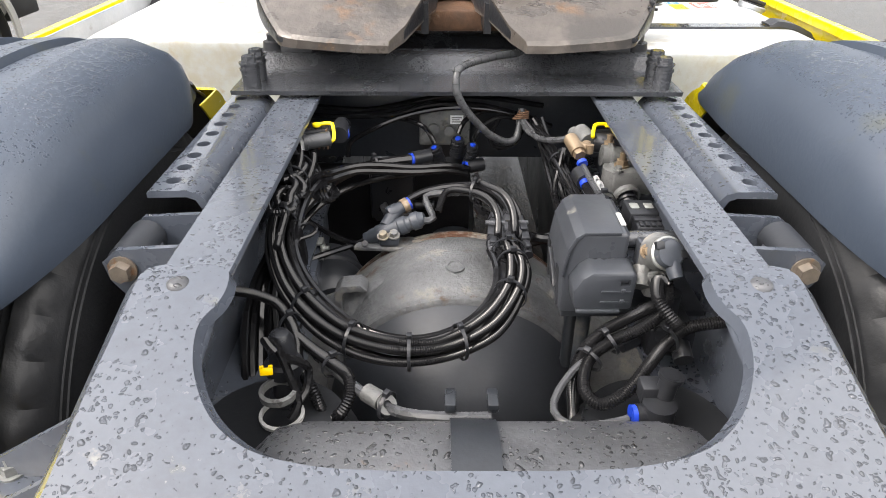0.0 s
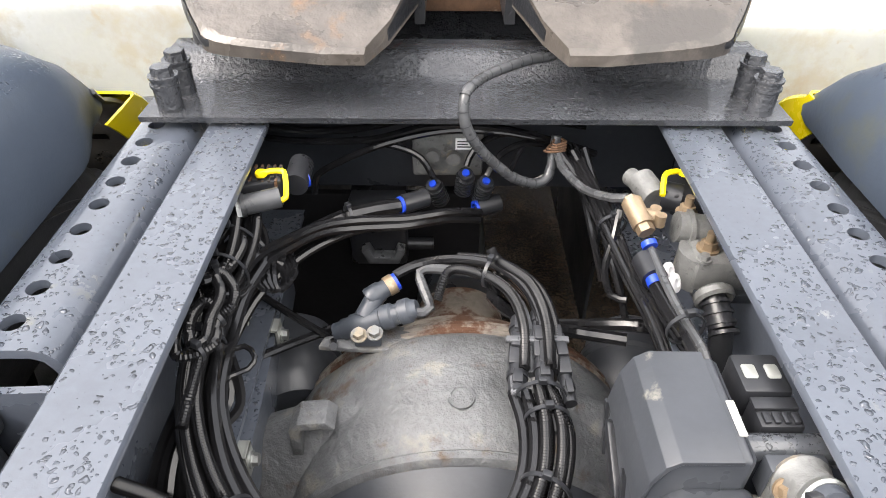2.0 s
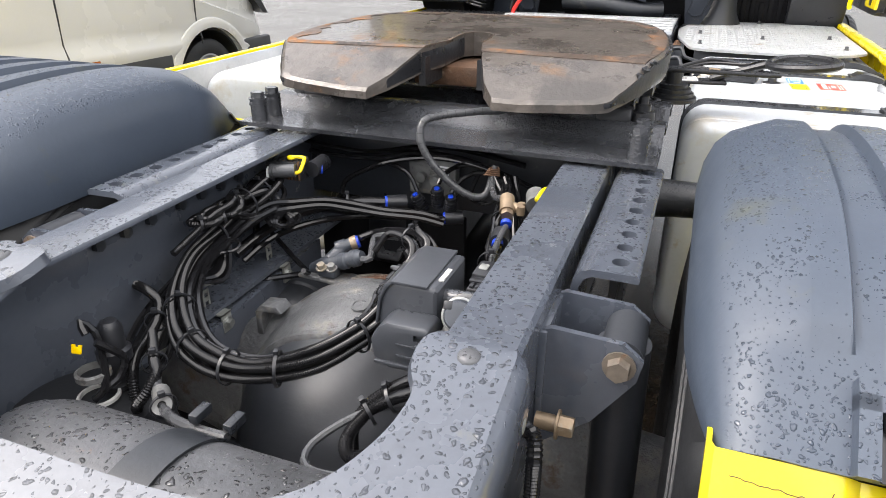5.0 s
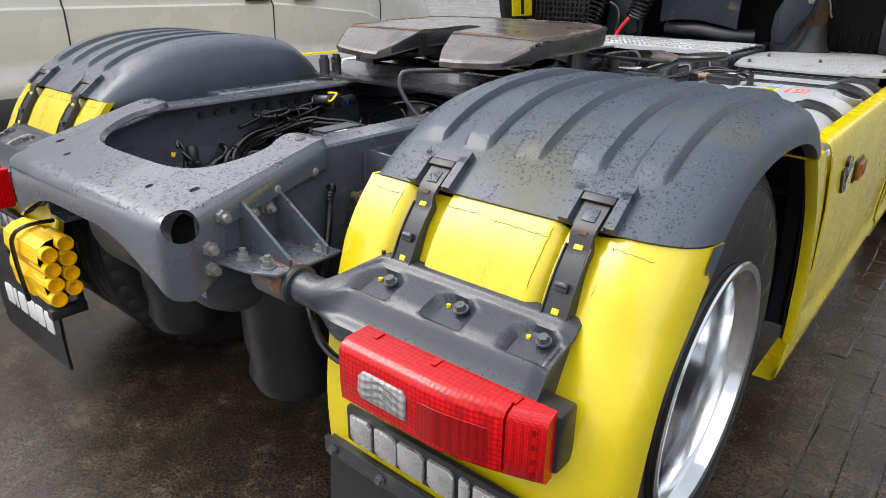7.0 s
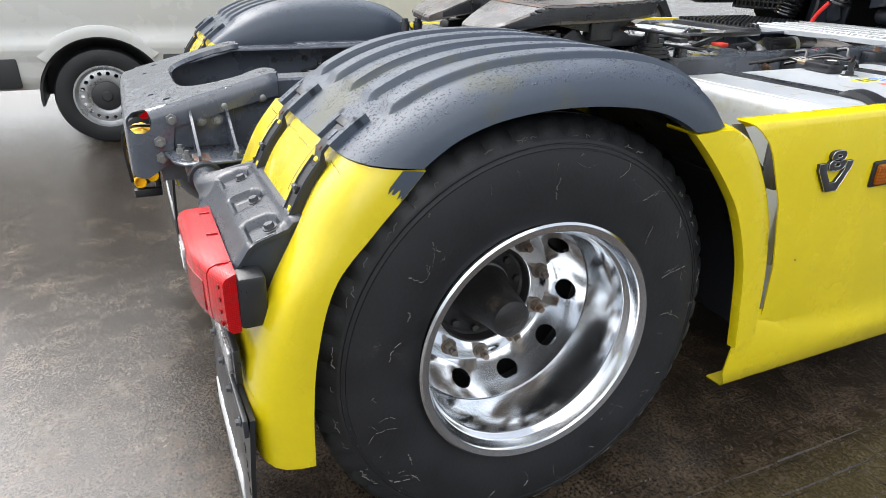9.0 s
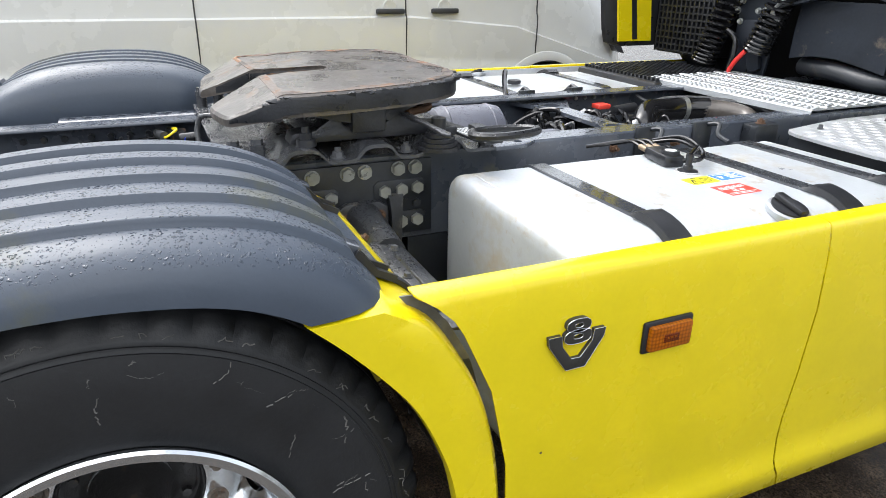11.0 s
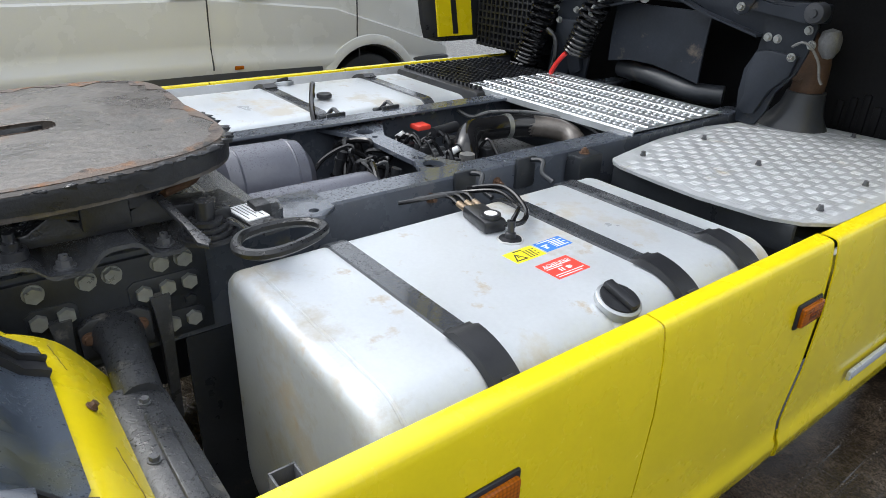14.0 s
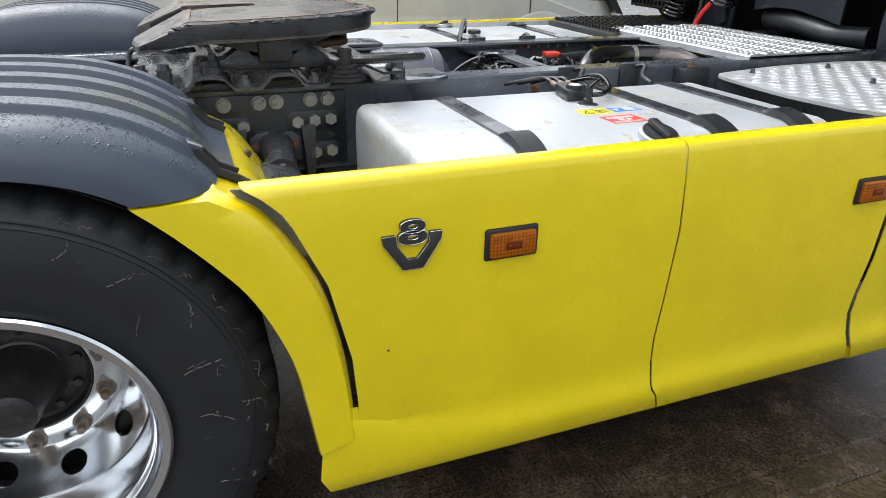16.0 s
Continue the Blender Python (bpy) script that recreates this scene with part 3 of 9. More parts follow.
for p, q in zip(a, o):
    s = []
    for f in (0, 0.04, 0.3, 0.6, 0.85, 0.96, 1.0):
        v = p.lerp(q, f)
        dip = 0.010 if f == 0 else (0.004 if f == 1.0 else 0.0)
        s.append((v.x, v.y, slope(v.y) + 0.008 - dip))
    out = Vector((0.3, -1, 0)).normalized() if q.y < -0.79 else Vector((1, -0.1, 0))
    if q.x < 0.3:
        out = Vector((0, -1, 0))
    zt = slope(q.y) + 0.008
    x = abs(q.x)
    low = 0.872 - 0.10 * min(1, max(0, (x - 0.12) / 0.26)) ** 1.6
    if q.y > -0.70:
        low = zt - 0.055
    elif q.y > -0.775:
        low = 0.772 + 0.05 * (q.y + 0.775) / 0.075
    for f, g in ((0.006, 0.010), (0.009, 0.022)):
        s.append(tuple(q + out * f + Vector((0, 0, zt - g))))
    for k in (0.35, 0.7, 1.0):
        s.append(tuple(q + out * 0.010 + Vector((0, 0, (zt - 0.022) * (1 - k) + low * k))))
    sects.append(s)
left = [[(-x, y, z) for x, y, z in s] for s in sects[1:]]
loft(bm, left[::-1] + sects, loop=False)
bmesh.ops.solidify(bm, geom=bm.faces[:], thickness=-0.007)
bmesh.ops.recalc_face_normals(bm, faces=bm.faces)
cut = bmn()
for s in (1, -1):
    cyl(cut, (s * 0.30, -0.69, 0.86), (s * 0.47, -0.86, 0.985), 0.034, seg=28)
    cyl(cut, (s * 0.32, -0.70, 0.86), (s * 0.32, -0.70, 1.06), 0.011, seg=16)
    cyl(cut, (s * 0.20, -0.735, 0.86), (s * 0.20, -0.735, 1.06), 0.009, seg=16)
bm = carve(bm, cut)
crossmember = part("rear_crossmember", bm, M_FRAME, truck, "wet grey pressed steel end crossmember with wide opening")
for s in (1, -1):
    bm = bmn()
    lathe(bm, [(0.0, 0.009), (0.008, 0.0085), (0.0125, 0.006), (0.0145, 0.002), (0.0145, 0.0)], (s * 0.342, -0.437, 1.028), (0, 0, 1), 24)
    part("domed_bolt", bm, M_CAST, crossmember, "dull grey domed bolt")
    # near-black plug deep in the corner hole, in place of its inner shade
    bm = cyl(bmn(), (s * 0.27, -0.66, 0.84), (s * 0.322, -0.712, 0.876), 0.050, seg=24)
    part("socket", bm, M_CABSHADE, crossmember, "near-black plug giving the corner hole its shade")
    for y, z in ((-0.742, 0.872), (-0.742, 0.828)):
        bm = nut(bmn(), (s * 0.4015, y + 0.006, z), (s, 0, 0), 0.0165, 0.014, stud=0.014)
        part("bolt", bm, M_GREYBOLT, crossmember, "grey painted nut with its stud")

# bolts in the sides of the rails
for y, z, dome in ((-0.700, 0.930, 1), (-0.455, 0.972, 2), (-0.560, 0.955, 2)):
    bm = bmn()
    if dome == 2:
        lathe(bm, [(0.0, 0.011), (0.008, 0.010), (0.013, 0.006), (0.015, 0.0)], (0.3995, y, z), (1, 0, 0), 18)
        part("rivet", bm, M_WHITEBOLT, truck)
    else:
        nut(bm, (0.401, y, z), (1, 0, 0), 0.0155, 0.014, stud=0.014)
        part("bolt", bm, M_GREYBOLT, truck)
for y in (-0.26, -0.2, -0.14, -0.06, 0.0, 0.06, 0.12):
    for s in (1, -1):
        bm = nut(bmn(), (s * 0.374, y, 0.965), (-s, 0, 0), 0.012, 0.010, washer=False)
        part("bolt", bm, M_WEB, truck)

# perforated outer brackets beside the rails
for mir in (False, True):
    bm = bmn()
    prof = [(0.398, 0.90), (0.398, 0.975), (0.402, 0.998), (0.412, 1.010), (0.428, 1.015), (0.486, 1.015), (0.492, 1.011),
            (0.492, 1.003), (0.43, 1.004), (0.418, 0.999), (0.411, 0.985), (0.410, 0.90)]
    loft(bm, [[(x, y, z if y > -0.15 or z > 0.95 else z + 0.06) for x, z in prof] for y in (-0.155, -0.137, 0.1, 0.34)])
    cut = bmn()
    for k in range(9):
        cyl(cut, (0.462, -0.117 + 0.0523 * k, 0.95), (0.462, -0.117 + 0.0523 * k, 1.05), 0.0125, seg=20)
    part("perforated_bracket", carve(bm, cut), M_FRAME, truck, "grey steel bracket with a row of round holes", mir)

# shock absorber mounts
for mir in (False, True):
    bm = bmn()
    for y in (-0.285, -0.185):
        prism(bm, [(0.388, 0.985), (0.40, 0.99), (0.49, 0.985), (0.515, 0.965), (0.51, 0.935), (0.46, 0.86), (0.388, 0.80)], "y", y, y + 0.009)
    box(bm, (0.386, -0.29, 0.80), (0.396, -0.17, 0.985), 0.002)
    mount = part("shock_mount", bm, M_FRAME, truck, "grey steel shock absorber bracket", mir)
    bm = bmn()
    cyl(bm, (0.487, -0.272, 0.955), (0.487, -0.19, 0.955), 0.028, seg=24)
    cyl(bm, (0.487, -0.23, 0.955), (0.50, -0.20, 0.50), 0.035, seg=24)
    part("shock_absorber", bm, M_AXLE_DARK, mount, "", mir)
    bm = nut(bmn(), (0.487, -0.286, 0.955), (0, -1, 0), 0.0155, 0.014)
    part("bolt", bm, M_NUT, mount, "", mir)
    bm = cyl(bmn(), (0.398, -0.335, 0.885), (0.435, -0.335, 0.885), 0.011, seg=12)
    nut(bm, (0.425, -0.335, 0.885), (1, 0, 0), 0.014, 0.018)
    part("air_fitting", bm, M_BRASS, truck, "brass air fitting on the rail", mir)
    bm = tube(bmn(), [(0.392, -0.40, 0.92), (0.41, -0.41, 0.925), (0.417, -0.425, 0.90), (0.417, -0.44, 0.80), (0.40, -0.45, 0.70)], 0.010, ribbed=0.0045)
    part("conduit", bm, M_CONDUIT, truck, "", mir)

# a plate across the rails under the fifth wheel, with the waves of its base
bm = bmn()
prof = [(0.283, 1.026), (0.283, 1.037), (0.40, 1.037), (0.425, 1.045), (0.445, 1.068), (0.46, 1.073), (0.50, 1.073), (0.52, 1.066), (0.545, 1.040), (0.56, 1.036),
        (0.605, 1.036), (0.62, 1.040), (0.645, 1.066), (0.66, 1.072), (0.705, 1.072), (0.72, 1.066), (0.74, 1.040), (0.755, 1.034), (0.795, 1.034),
        (0.81, 1.040), (0.835, 1.066), (0.85, 1.072), (0.91, 1.072), (0.925, 1.066), (0.945, 1.040), (0.96, 1.035), (1.04, 1.035), (1.04, 1.026)]
top = prof[1:-1]
low = [(y + (0.003 if i < 13 else 0), z - 0.010) for i, (y, z) in enumerate(top)]
outline = top + low[::-1]
loft(bm, [[(x, y, z) for y, z in outline] for x in (-0.478, -0.30, 0.0, 0.30, 0.478)])
plate = part("mounting_plate", bm, M_MOUNT, truck, "wet black wavy steel mounting plate across the rails")
for s in (1, -1):
    for y in (0.313, 0.372):
        bm = cyl(bmn(), (s * 0.438, y, 1.037), (s * 0.438, y, 1.087), 0.019, seg=20)
        cyl(bm, (s * 0.438, y, 1.074), (s * 0.438, y, 1.078), 0.0215, seg=20)
        nut(bm, (s * 0.438, y, 1.087), (0, 0, 1), 0.016, 0.013)
        part("spacer_bolt", bm, M_MOUNT, plate)
    bm = bmn()
    prism(bm, [(s * 0.296, 1.0405), (s * 0.478, 1.0405), (s * 0.478, 1.145), (s * 0.438, 1.195), (s * 0.296, 1.195)], "z", 1.022, 1.034, 0.002)
    hole = cyl(bmn(), (s * 0.437, 1.135, 1.0), (s * 0.437, 1.135, 1.05), 0.013, seg=18)
    part("plate_end", carve(bm, hole), M_FRAME, plate, "wet grey plate end with a round hole")
    bm = cyl(bmn(), (s * 0.432, 1.03, 1.035), (s * 0.432, 1.03, 1.062), 0.024, seg=24)
    nut(bm, (s * 0.432, 1.03, 1.062), (0, 0, 1), 0.019, 0.016)
    part("spacer_bolt", bm, M_MOUNT, plate)
    for y in (0.58, 0.775):
        bm = nut(bmn(), (s * 0.44, y, 1.036), (0, 0, 1), 0.016, 0.014, stud=0.01)
        part("bolt", bm, M_CAST, plate)

# bolts on the outer side of the rail below it
for s in (1, -1):
    bm = bmn()
    box(bm, (s * 0.385, 0.44, 0.775), (s * 0.400, 0.87, 1.0), 0.003)
    side = part("side_plate", bm, M_WEB, truck, "dark steel plate bolted to the rail")
    for y, z in ((0.515, 0.974), (0.614, 0.975), (0.665, 0.976), (0.765, 0.977), (0.817, 0.977), (0.512, 0.908), (0.564, 0.910),
                 (0.7215, 0.913), (0.773, 0.915), (0.822, 0.917), (0.772, 0.817), (0.821, 0.818)):
        bm = nut(bmn(), (s * 0.400, y, z), (s, 0, 0), 0.0195, 0.016, washer=False)
        cyl(bm, (s * 0.400, y, z), (s * 0.403, y, z), 0.0215, seg=18)
        part("bolt", bm, M_WHITEBOLT if s > 0 else M_ZINC, side, "pale hexagon bolt head")
    # two bosses round the bolt groups and a dull bolt between them
    for ya, yb, za, zb in ((0.488, 0.588, 0.880, 0.936), (0.690, 0.850, 0.884, 0.944), (0.744, 0.850, 0.788, 0.846)):
        part("bolt_boss", prism(bmn(), [(ya, za + 0.012), (ya + 0.014, za), (yb - 0.014, za), (yb, za + 0.012), (yb, zb - 0.012), (yb - 0.014, zb), (ya + 0.014, zb), (ya, zb - 0.012)], "x", s * 0.3975, s * 0.4035, 0.001), M_WEB, side)
    part("bolt", nut(bmn(), (s * 0.400, 0.8205, 0.868), (s, 0, 0), 0.014, 0.010, washer=False), M_WEB, side, "dull painted bolt head")

# the rails' inside: crossmembers further forward
for y, h in ((0.42, 0.17), (2.55, 0.2)):
    bm = box(bmn(), (-0.375, y, 1.0 - h), (0.375, y + 0.05, 1.0), 0.006)
    part("crossmember", bm, M_WEB, truck, "dark steel crossmember between the rails")
bm = bmn()
poly = [(-0.374, 1.56), (-0.374, 1.84), (-0.29, 1.80), (-0.16, 1.725), (0.14, 1.725), (0.26, 1.80), (0.374, 1.84), (0.374, 1.56), (0.27, 1.60), (0.14, 1.645), (-0.16, 1.645), (-0.28, 1.60)]
prism(bm, poly, "z", 0.975, 0.990)
cut = bmn()
for x, y, r in ((-0.234, 1.685, 0.034), (0.195, 1.685, 0.036), (-0.16, 1.685, 0.011), (0.125, 1.685, 0.011), (-0.31, 1.70, 0.014), (0.31, 1.70, 0.014)):
    cyl(cut, (x, y, 0.95), (x, y, 1.02), r, seg=20)
part("holed_crossmember", carve(bm, cut), M_FRAME, truck, "grey crossmember with round holes between the rails")
bm = box(bmn(), (-0.374, 1.70, 0.86), (0.374, 1.712, 0.974))
part("crossmember_web", bm, M_WEB, truck, "dark web below the holed crossmember")

# ---- wheels, axle and fenders ----
def tyre_mesh(width, r=0.532, at_x=0.0):
    """Lathe along +x: tread, shoulder lugs and sidewalls."""
    w = width / 2
    prof = [(0.292, -w + 0.03), (0.30, -w + 0.012), (0.34, -w), (0.41, -w - 0.004), (0.45, -w), (0.466, -w + 0.0035), (0.4665, -w + 0.0015), (0.469, -w + 0.002), (0.4695, -w + 0.005), (0.476, -w + 0.0075), (0.4765, -w + 0.0055), (0.479, -w + 0.006), (0.4795, -w + 0.009), (0.485, -w + 0.010), (0.488, -w + 0.012), (0.505, -w + 0.020),
            (r - 0.008, -w + 0.034), (r, -w + 0.045)]
    for k, c in enumerate((-0.55, -0.19, 0.19, 0.55)):
        g = c * w
        prof += [(r, g - 0.006), (r - 0.013, g - 0.004), (r - 0.013, g + 0.004), (r, g + 0.006)]
    prof += [(q, -h) for q, h in prof[17::-1]]
    n = len(prof)

    def lug(k, i):
        if k in (15, 16, 17, n - 16, n - 17, n - 18) and i % 4 == 0:
            return 0.978
        return 1.0
    return lathe(bmn(), prof, (at_x, 0, 0), (1, 0, 0), 200, closed=True, wave=lug)


def rim_mesh(x):
    """The dished disc wheel: outer lip, barrel, disc with hand holes."""
    prof = [(0.307, x - 0.004), (0.309, x + 0.002), (0.304, x + 0.006), (0.288, x + 0.003), (0.284, x - 0.004), (0.281, x - 0.026), (0.276, x - 0.032),
            (0.270, x - 0.036), (0.267, x - 0.044), (0.266, x - 0.10), (0.2655, x - 0.17), (0.2645, x - 0.205), (0.2640, x - 0.235),
            (0.270, x - 0.242), (0.275, x - 0.24), (0.277, x - 0.12), (0.281, x - 0.05), (0.298, x - 0.03), (0.300, x - 0.01)]
    return lathe(bmn(), prof, (0, 0, 0), (1, 0, 0), 128, closed=True)


def disc_mesh(x):
    """The wheel's disc: a flat face for the nuts, then a dished ring with ten round hand holes."""
    prof = [(0.140, x - 0.284), (0.140, x - 0.272), (0.142, x - 0.270), (0.190, x - 0.270), (0.194, x - 0.273), (0.196, x - 0.280), (0.201, x - 0.282), (0.209, x - 0.276),
            (0.222, x - 0.256), (0.240, x - 0.228), (0.255, x - 0.200), (0.262, x - 0.180), (0.2635, x - 0.180), (0.2635, x - 0.210), (0.245, x - 0.242), (0.228, x - 0.268), (0.205, x - 0.295)]
    bm = lathe(bmn(), prof, (0, 0, 0), (1, 0, 0), 120, closed=True)
    cut = bmn()
    for k in range(10):
        a = 2 * math.pi * (k + 0.93) / 10
        u = Vector((0, math.cos(a), math.sin(a)))
        c, d = u * 0.235 + Vector((x - 0.236, 0, 0)), (Vector((1, 0, 0)) - u * 1.1).normalized()
        cyl(cut, c - d * 0.05, c + d * 0.05, 0.0300, seg=28)
    return carve(bm, cut)


WHEEL_Z = 0.514
FRONT_X = 1.210


def rear_wheel(s):
    """Twin wheels on one hub. s: the side."""
    def place(bm):
        m = Matrix.Translation((0, -0.008, WHEEL_Z)) @ (Matrix.Identity(4) if s > 0 else pose(0, 0, 0, 0, 0, 180))
        bmesh.ops.transform(bm, matrix=m, verts=bm.verts)
        return bm
    wheel = part("wheel", place(rim_mesh(1.209)), M_CHROME, truck, "polished deep-dish aluminium wheel with ten hand holes")
    part("disc", place(disc_mesh(1.205)), M_CHROME, wheel, "polished disc with ten round hand holes")
    part("tyre", place(tyre_mesh(0.30, at_x=1.05)), M_RUBBER, wheel, "worn black tyre with scuffed sidewall")
    part("inner_tyre", place(tyre_mesh(0.30, at_x=0.71)), M_RUBBER, wheel, "black inner twin tyre")
    bm = bmn()
    lathe(bm, [(0.139, 0.87), (0.139, 0.934), (0.136, 0.936), (0.133, 0.932), (0.131, 0.908), (0.124, 0.902), (0.098, 0.904), (0.086, 0.914), (0.072, 0.935), (0.060, 1.0), (0.054, 1.055), (0.050, 1.074), (0.040, 1.081), (0.0, 1.084)],
          (0, 0, 0), (1, 0, 0), 48)
    part("hub", place(bm), M_HUB, wheel, "black recessed hub with a protruding cap")
    for k in range(10):
        a = 2 * math.pi * (k + 0.3) / 10
        part("hub_bolt", place(nut(bmn(), (0.903, 0.111 * math.cos(a), 0.111 * math.sin(a)), (1, 0, 0), 0.011, 0.012, washer=False)), M_HUB, wheel)
    for k in range(10):
        a = 2 * math.pi * (k + 0.43) / 10
        bm = nut(bmn(), (0.9355, 0.170 * math.cos(a), 0.170 * math.sin(a)), (1, 0, 0), 0.0165, 0.020, stud=0.016)
        part("wheel_nut", place(bm), M_NUT, wheel, "weathered brownish wheel nut")
    bm = lathe(bmn(), [(0.20, 0.80), (0.20, 0.87), (0.15, 0.89), (0.0, 0.89)], (0, 0, 0), (1, 0, 0), 40)
    part("brake_drum", place(bm), M_WEB, wheel)
    return wheel


for s in (1, -1):
    rim = rear_wheel(s)
    # light scuffs across the side wall
    rnd = random.Random(8)
    for k in range(74):
        a, r = rnd.uniform(0, 6.283), rnd.choice((rnd.uniform(0.35, 0.46), rnd.uniform(0.43, 0.487)))
        ln, t = rnd.choice((rnd.uniform(0.008, 0.02), rnd.uniform(0.02, 0.05), rnd.uniform(0.04, 0.075))), rnd.uniform(-1.9, 1.9)
        bend, thin = rnd.uniform(-0.9, 0.9), rnd.choice((0.0004, 0.0006, 0.0009))
        bm = bmn()
        run = []
        for q in range(13):
            w = (q - 6) / 12
            u = a + (w * ln * math.cos(t + bend * w) + rnd.gauss(0, 0.0012)) / r
            v = max(0.345, min(0.487, r + w * ln * math.sin(t + bend * w) + rnd.gauss(0, 0.0012)))
            dx = float(np.interp(v, [0.34, 0.41, 0.46, 0.485], [1.2002, 1.2042, 1.1982, 1.1902]))
            run.append((s * dx, v * math.cos(u) - 0.008, WHEEL_Z + v * math.sin(u)))
            # a scratch breaks off and goes on
            if len(run) > 2 and (rnd.random() < 0.3 or q == 12):
                tube(bm, run, thin * rnd.uniform(0.6, 2.0), seg=4, raw=True)
                run = []
        if bm.faces:
            part("scuff", bm, M_SCUFF, rim, "pale broken scratch in the rubber")
    # torn shreds along the shoulder
    for k in range(56):
        a, r = 2 * math.pi * (k + rnd.uniform(-0.9, 0.9)) / 56, rnd.uniform(0.494, 0.502)
        pts = []
        for q in range(5):
            u, v = a + (q - 2) * rnd.uniform(0.002, 0.007) / r, r + rnd.uniform(-0.003, 0.003) - (0.006 if q == 4 else 0)
            dx = float(np.interp(v, [0.485, 0.488, 0.505, 0.524], [1.190, 1.188, 1.180, 1.166]))
            pts.append((s * dx, v * math.cos(u) - 0.008, WHEEL_Z + v * math.sin(u)))
        part("shred", tube(bmn(), pts, rnd.uniform(0.0006, 0.0016), seg=5, raw=True), M_SCUFF, rim, "torn pale rubber shred")

# front wheels, of which only the tyre's outer edge shows past the skirt
for s in (1, -1):
    bm = tyre_mesh(0.30, r=0.525, at_x=FRONT_X)
    bmesh.ops.transform(bm, matrix=Matrix.Translation((0, 3.70, 0.50)) @ (Matrix.Identity(4) if s > 0 else pose(0, 0, 0, 0, 0, 180)), verts=bm.verts)
    front = part("front_wheel", bm, M_RUBBER, truck, "black front tyre behind the skirt")
    bm = lathe(bmn(), [(0.0, 0.10), (0.12, 0.10), (0.16, 0.05), (0.26, 0.04), (0.285, 0.12), (0.293, 0.12), (0.293, -0.10), (0.0, -0.10)], (s * FRONT_X, 3.70, 0.50), (s, 0, 0), 40)
    part("rim", bm, M_CHROME, front, "aluminium rim")

# added dark walls close the space below the rails and block light there
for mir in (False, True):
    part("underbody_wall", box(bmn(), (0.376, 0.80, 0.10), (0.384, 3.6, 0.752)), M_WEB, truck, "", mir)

# rear axle: banjo housing with a smooth cover towards the tail and arms to the wheels
AXLE_Z = 0.523
bm = bmn()
lathe(bm, [(0.0, -0.118), (0.20, -0.118), (0.252, -0.117), (0.259, -0.112), (0.260, -0.102), (0.256, -0.098), (0.268, -0.075), (0.278, -0.04), (0.284, 0.0), (0.285, 0.04), (0.280, 0.075), (0.270, 0.09), (0.0, 0.09)], (0, 0, AXLE_Z), (0, 1, 0), 96)
for s in (1, -1):
    rows = []
    for x, ry, rz in ((0.10, 0.092, 0.262), (0.16, 0.092, 0.240), (0.22, 0.092, 0.205), (0.28, 0.09, 0.178), (0.34, 0.088, 0.150), (0.42, 0.086, 0.118), (0.60, 0.085, 0.09), (0.92, 0.08, 0.08)):
        rows.append([(s * x, ry * math.cos(a) - 0.008, AXLE_Z + rz * math.sin(a)) for a in (2 * math.pi * k / 28 for k in range(28))])
    loft(bm, rows)
axle = part("rear_axle", bm, M_AXLE, truck, "dusty grey cast axle housing with dried dirt")
bm = bmn()
lathe(bm, [(0.250, -0.1185), (0.246, -0.128), (0.236, -0.146), (0.214, -0.188), (0.180, -0.236), (0.138, -0.272), (0.08, -0.296), (0.0, -0.303)], (0, 0, AXLE_Z), (0, 1, 0), 72)
part("axle_cover", bm, M_AXLE_DARK, axle, "smooth dark grey domed axle cover")
bm = bmn()
lathe(bm, [(0.0, 0.086), (0.268, 0.086), (0.275, 0.089), (0.2755, 0.096), (0.269, 0.098), (0.270, 0.101), (0.2745, 0.104), (0.273, 0.112), (0.262, 0.116), (0.24, 0.118), (0.20, 0.20), (0.10, 0.30), (0.085, 0.42), (0.0, 0.42)], (0, 0, AXLE_Z), (0, 1, 0), 96)
part("axle_flange", bm, M_FLANGE, axle, "rusty flange round the front of the axle housing")
bm = bmn()
prism(bm, [(-0.235, 0.70), (-0.235, 0.752), (-0.222, 0.768), (-0.185, 0.772), (-0.172, 0.758), (-0.182, 0.755), (-0.19, 0.757), (-0.217, 0.753), (-0.221, 0.745), (-0.221, 0.70)], "y", -0.055, -0.015, 0.002)
part("axle_lug", bm, M_AXLE, axle)
bm = lathe(bmn(), [(0.018, 0), (0.0175, 0.003), (0.014, 0.003), (0.0135, 0.0015), (0.0, 0.0015)], (-0.006, -0.035, 0.8015), (0, -0.14, 0.99), 28)
part("cast_mark", bm, M_AXLE, axle)

# fenders: outer curve and wheel-arch edge, from the tail round to the front, as (y, z), in three lengths
OUTER = ([(-0.665, 0.40), (-0.668, 0.50), (-0.652, 0.62), (-0.612, 0.74), (-0.552, 0.855), (-0.508, 0.938), (-0.455, 1.003)],
         [(-0.455, 1.003), (-0.40, 1.045), (-0.34, 1.080), (-0.26, 1.117), (-0.16, 1.143), (-0.05, 1.154), (0.06, 1.156), (0.16, 1.150), (0.25, 1.135), (0.33, 1.106), (0.40, 1.060), (0.452, 1.000)],
         [(0.455, 1.000), (0.522, 0.957), (0.578, 0.875), (0.622, 0.785), (0.650, 0.68), (0.668, 0.56), (0.678, 0.41)])
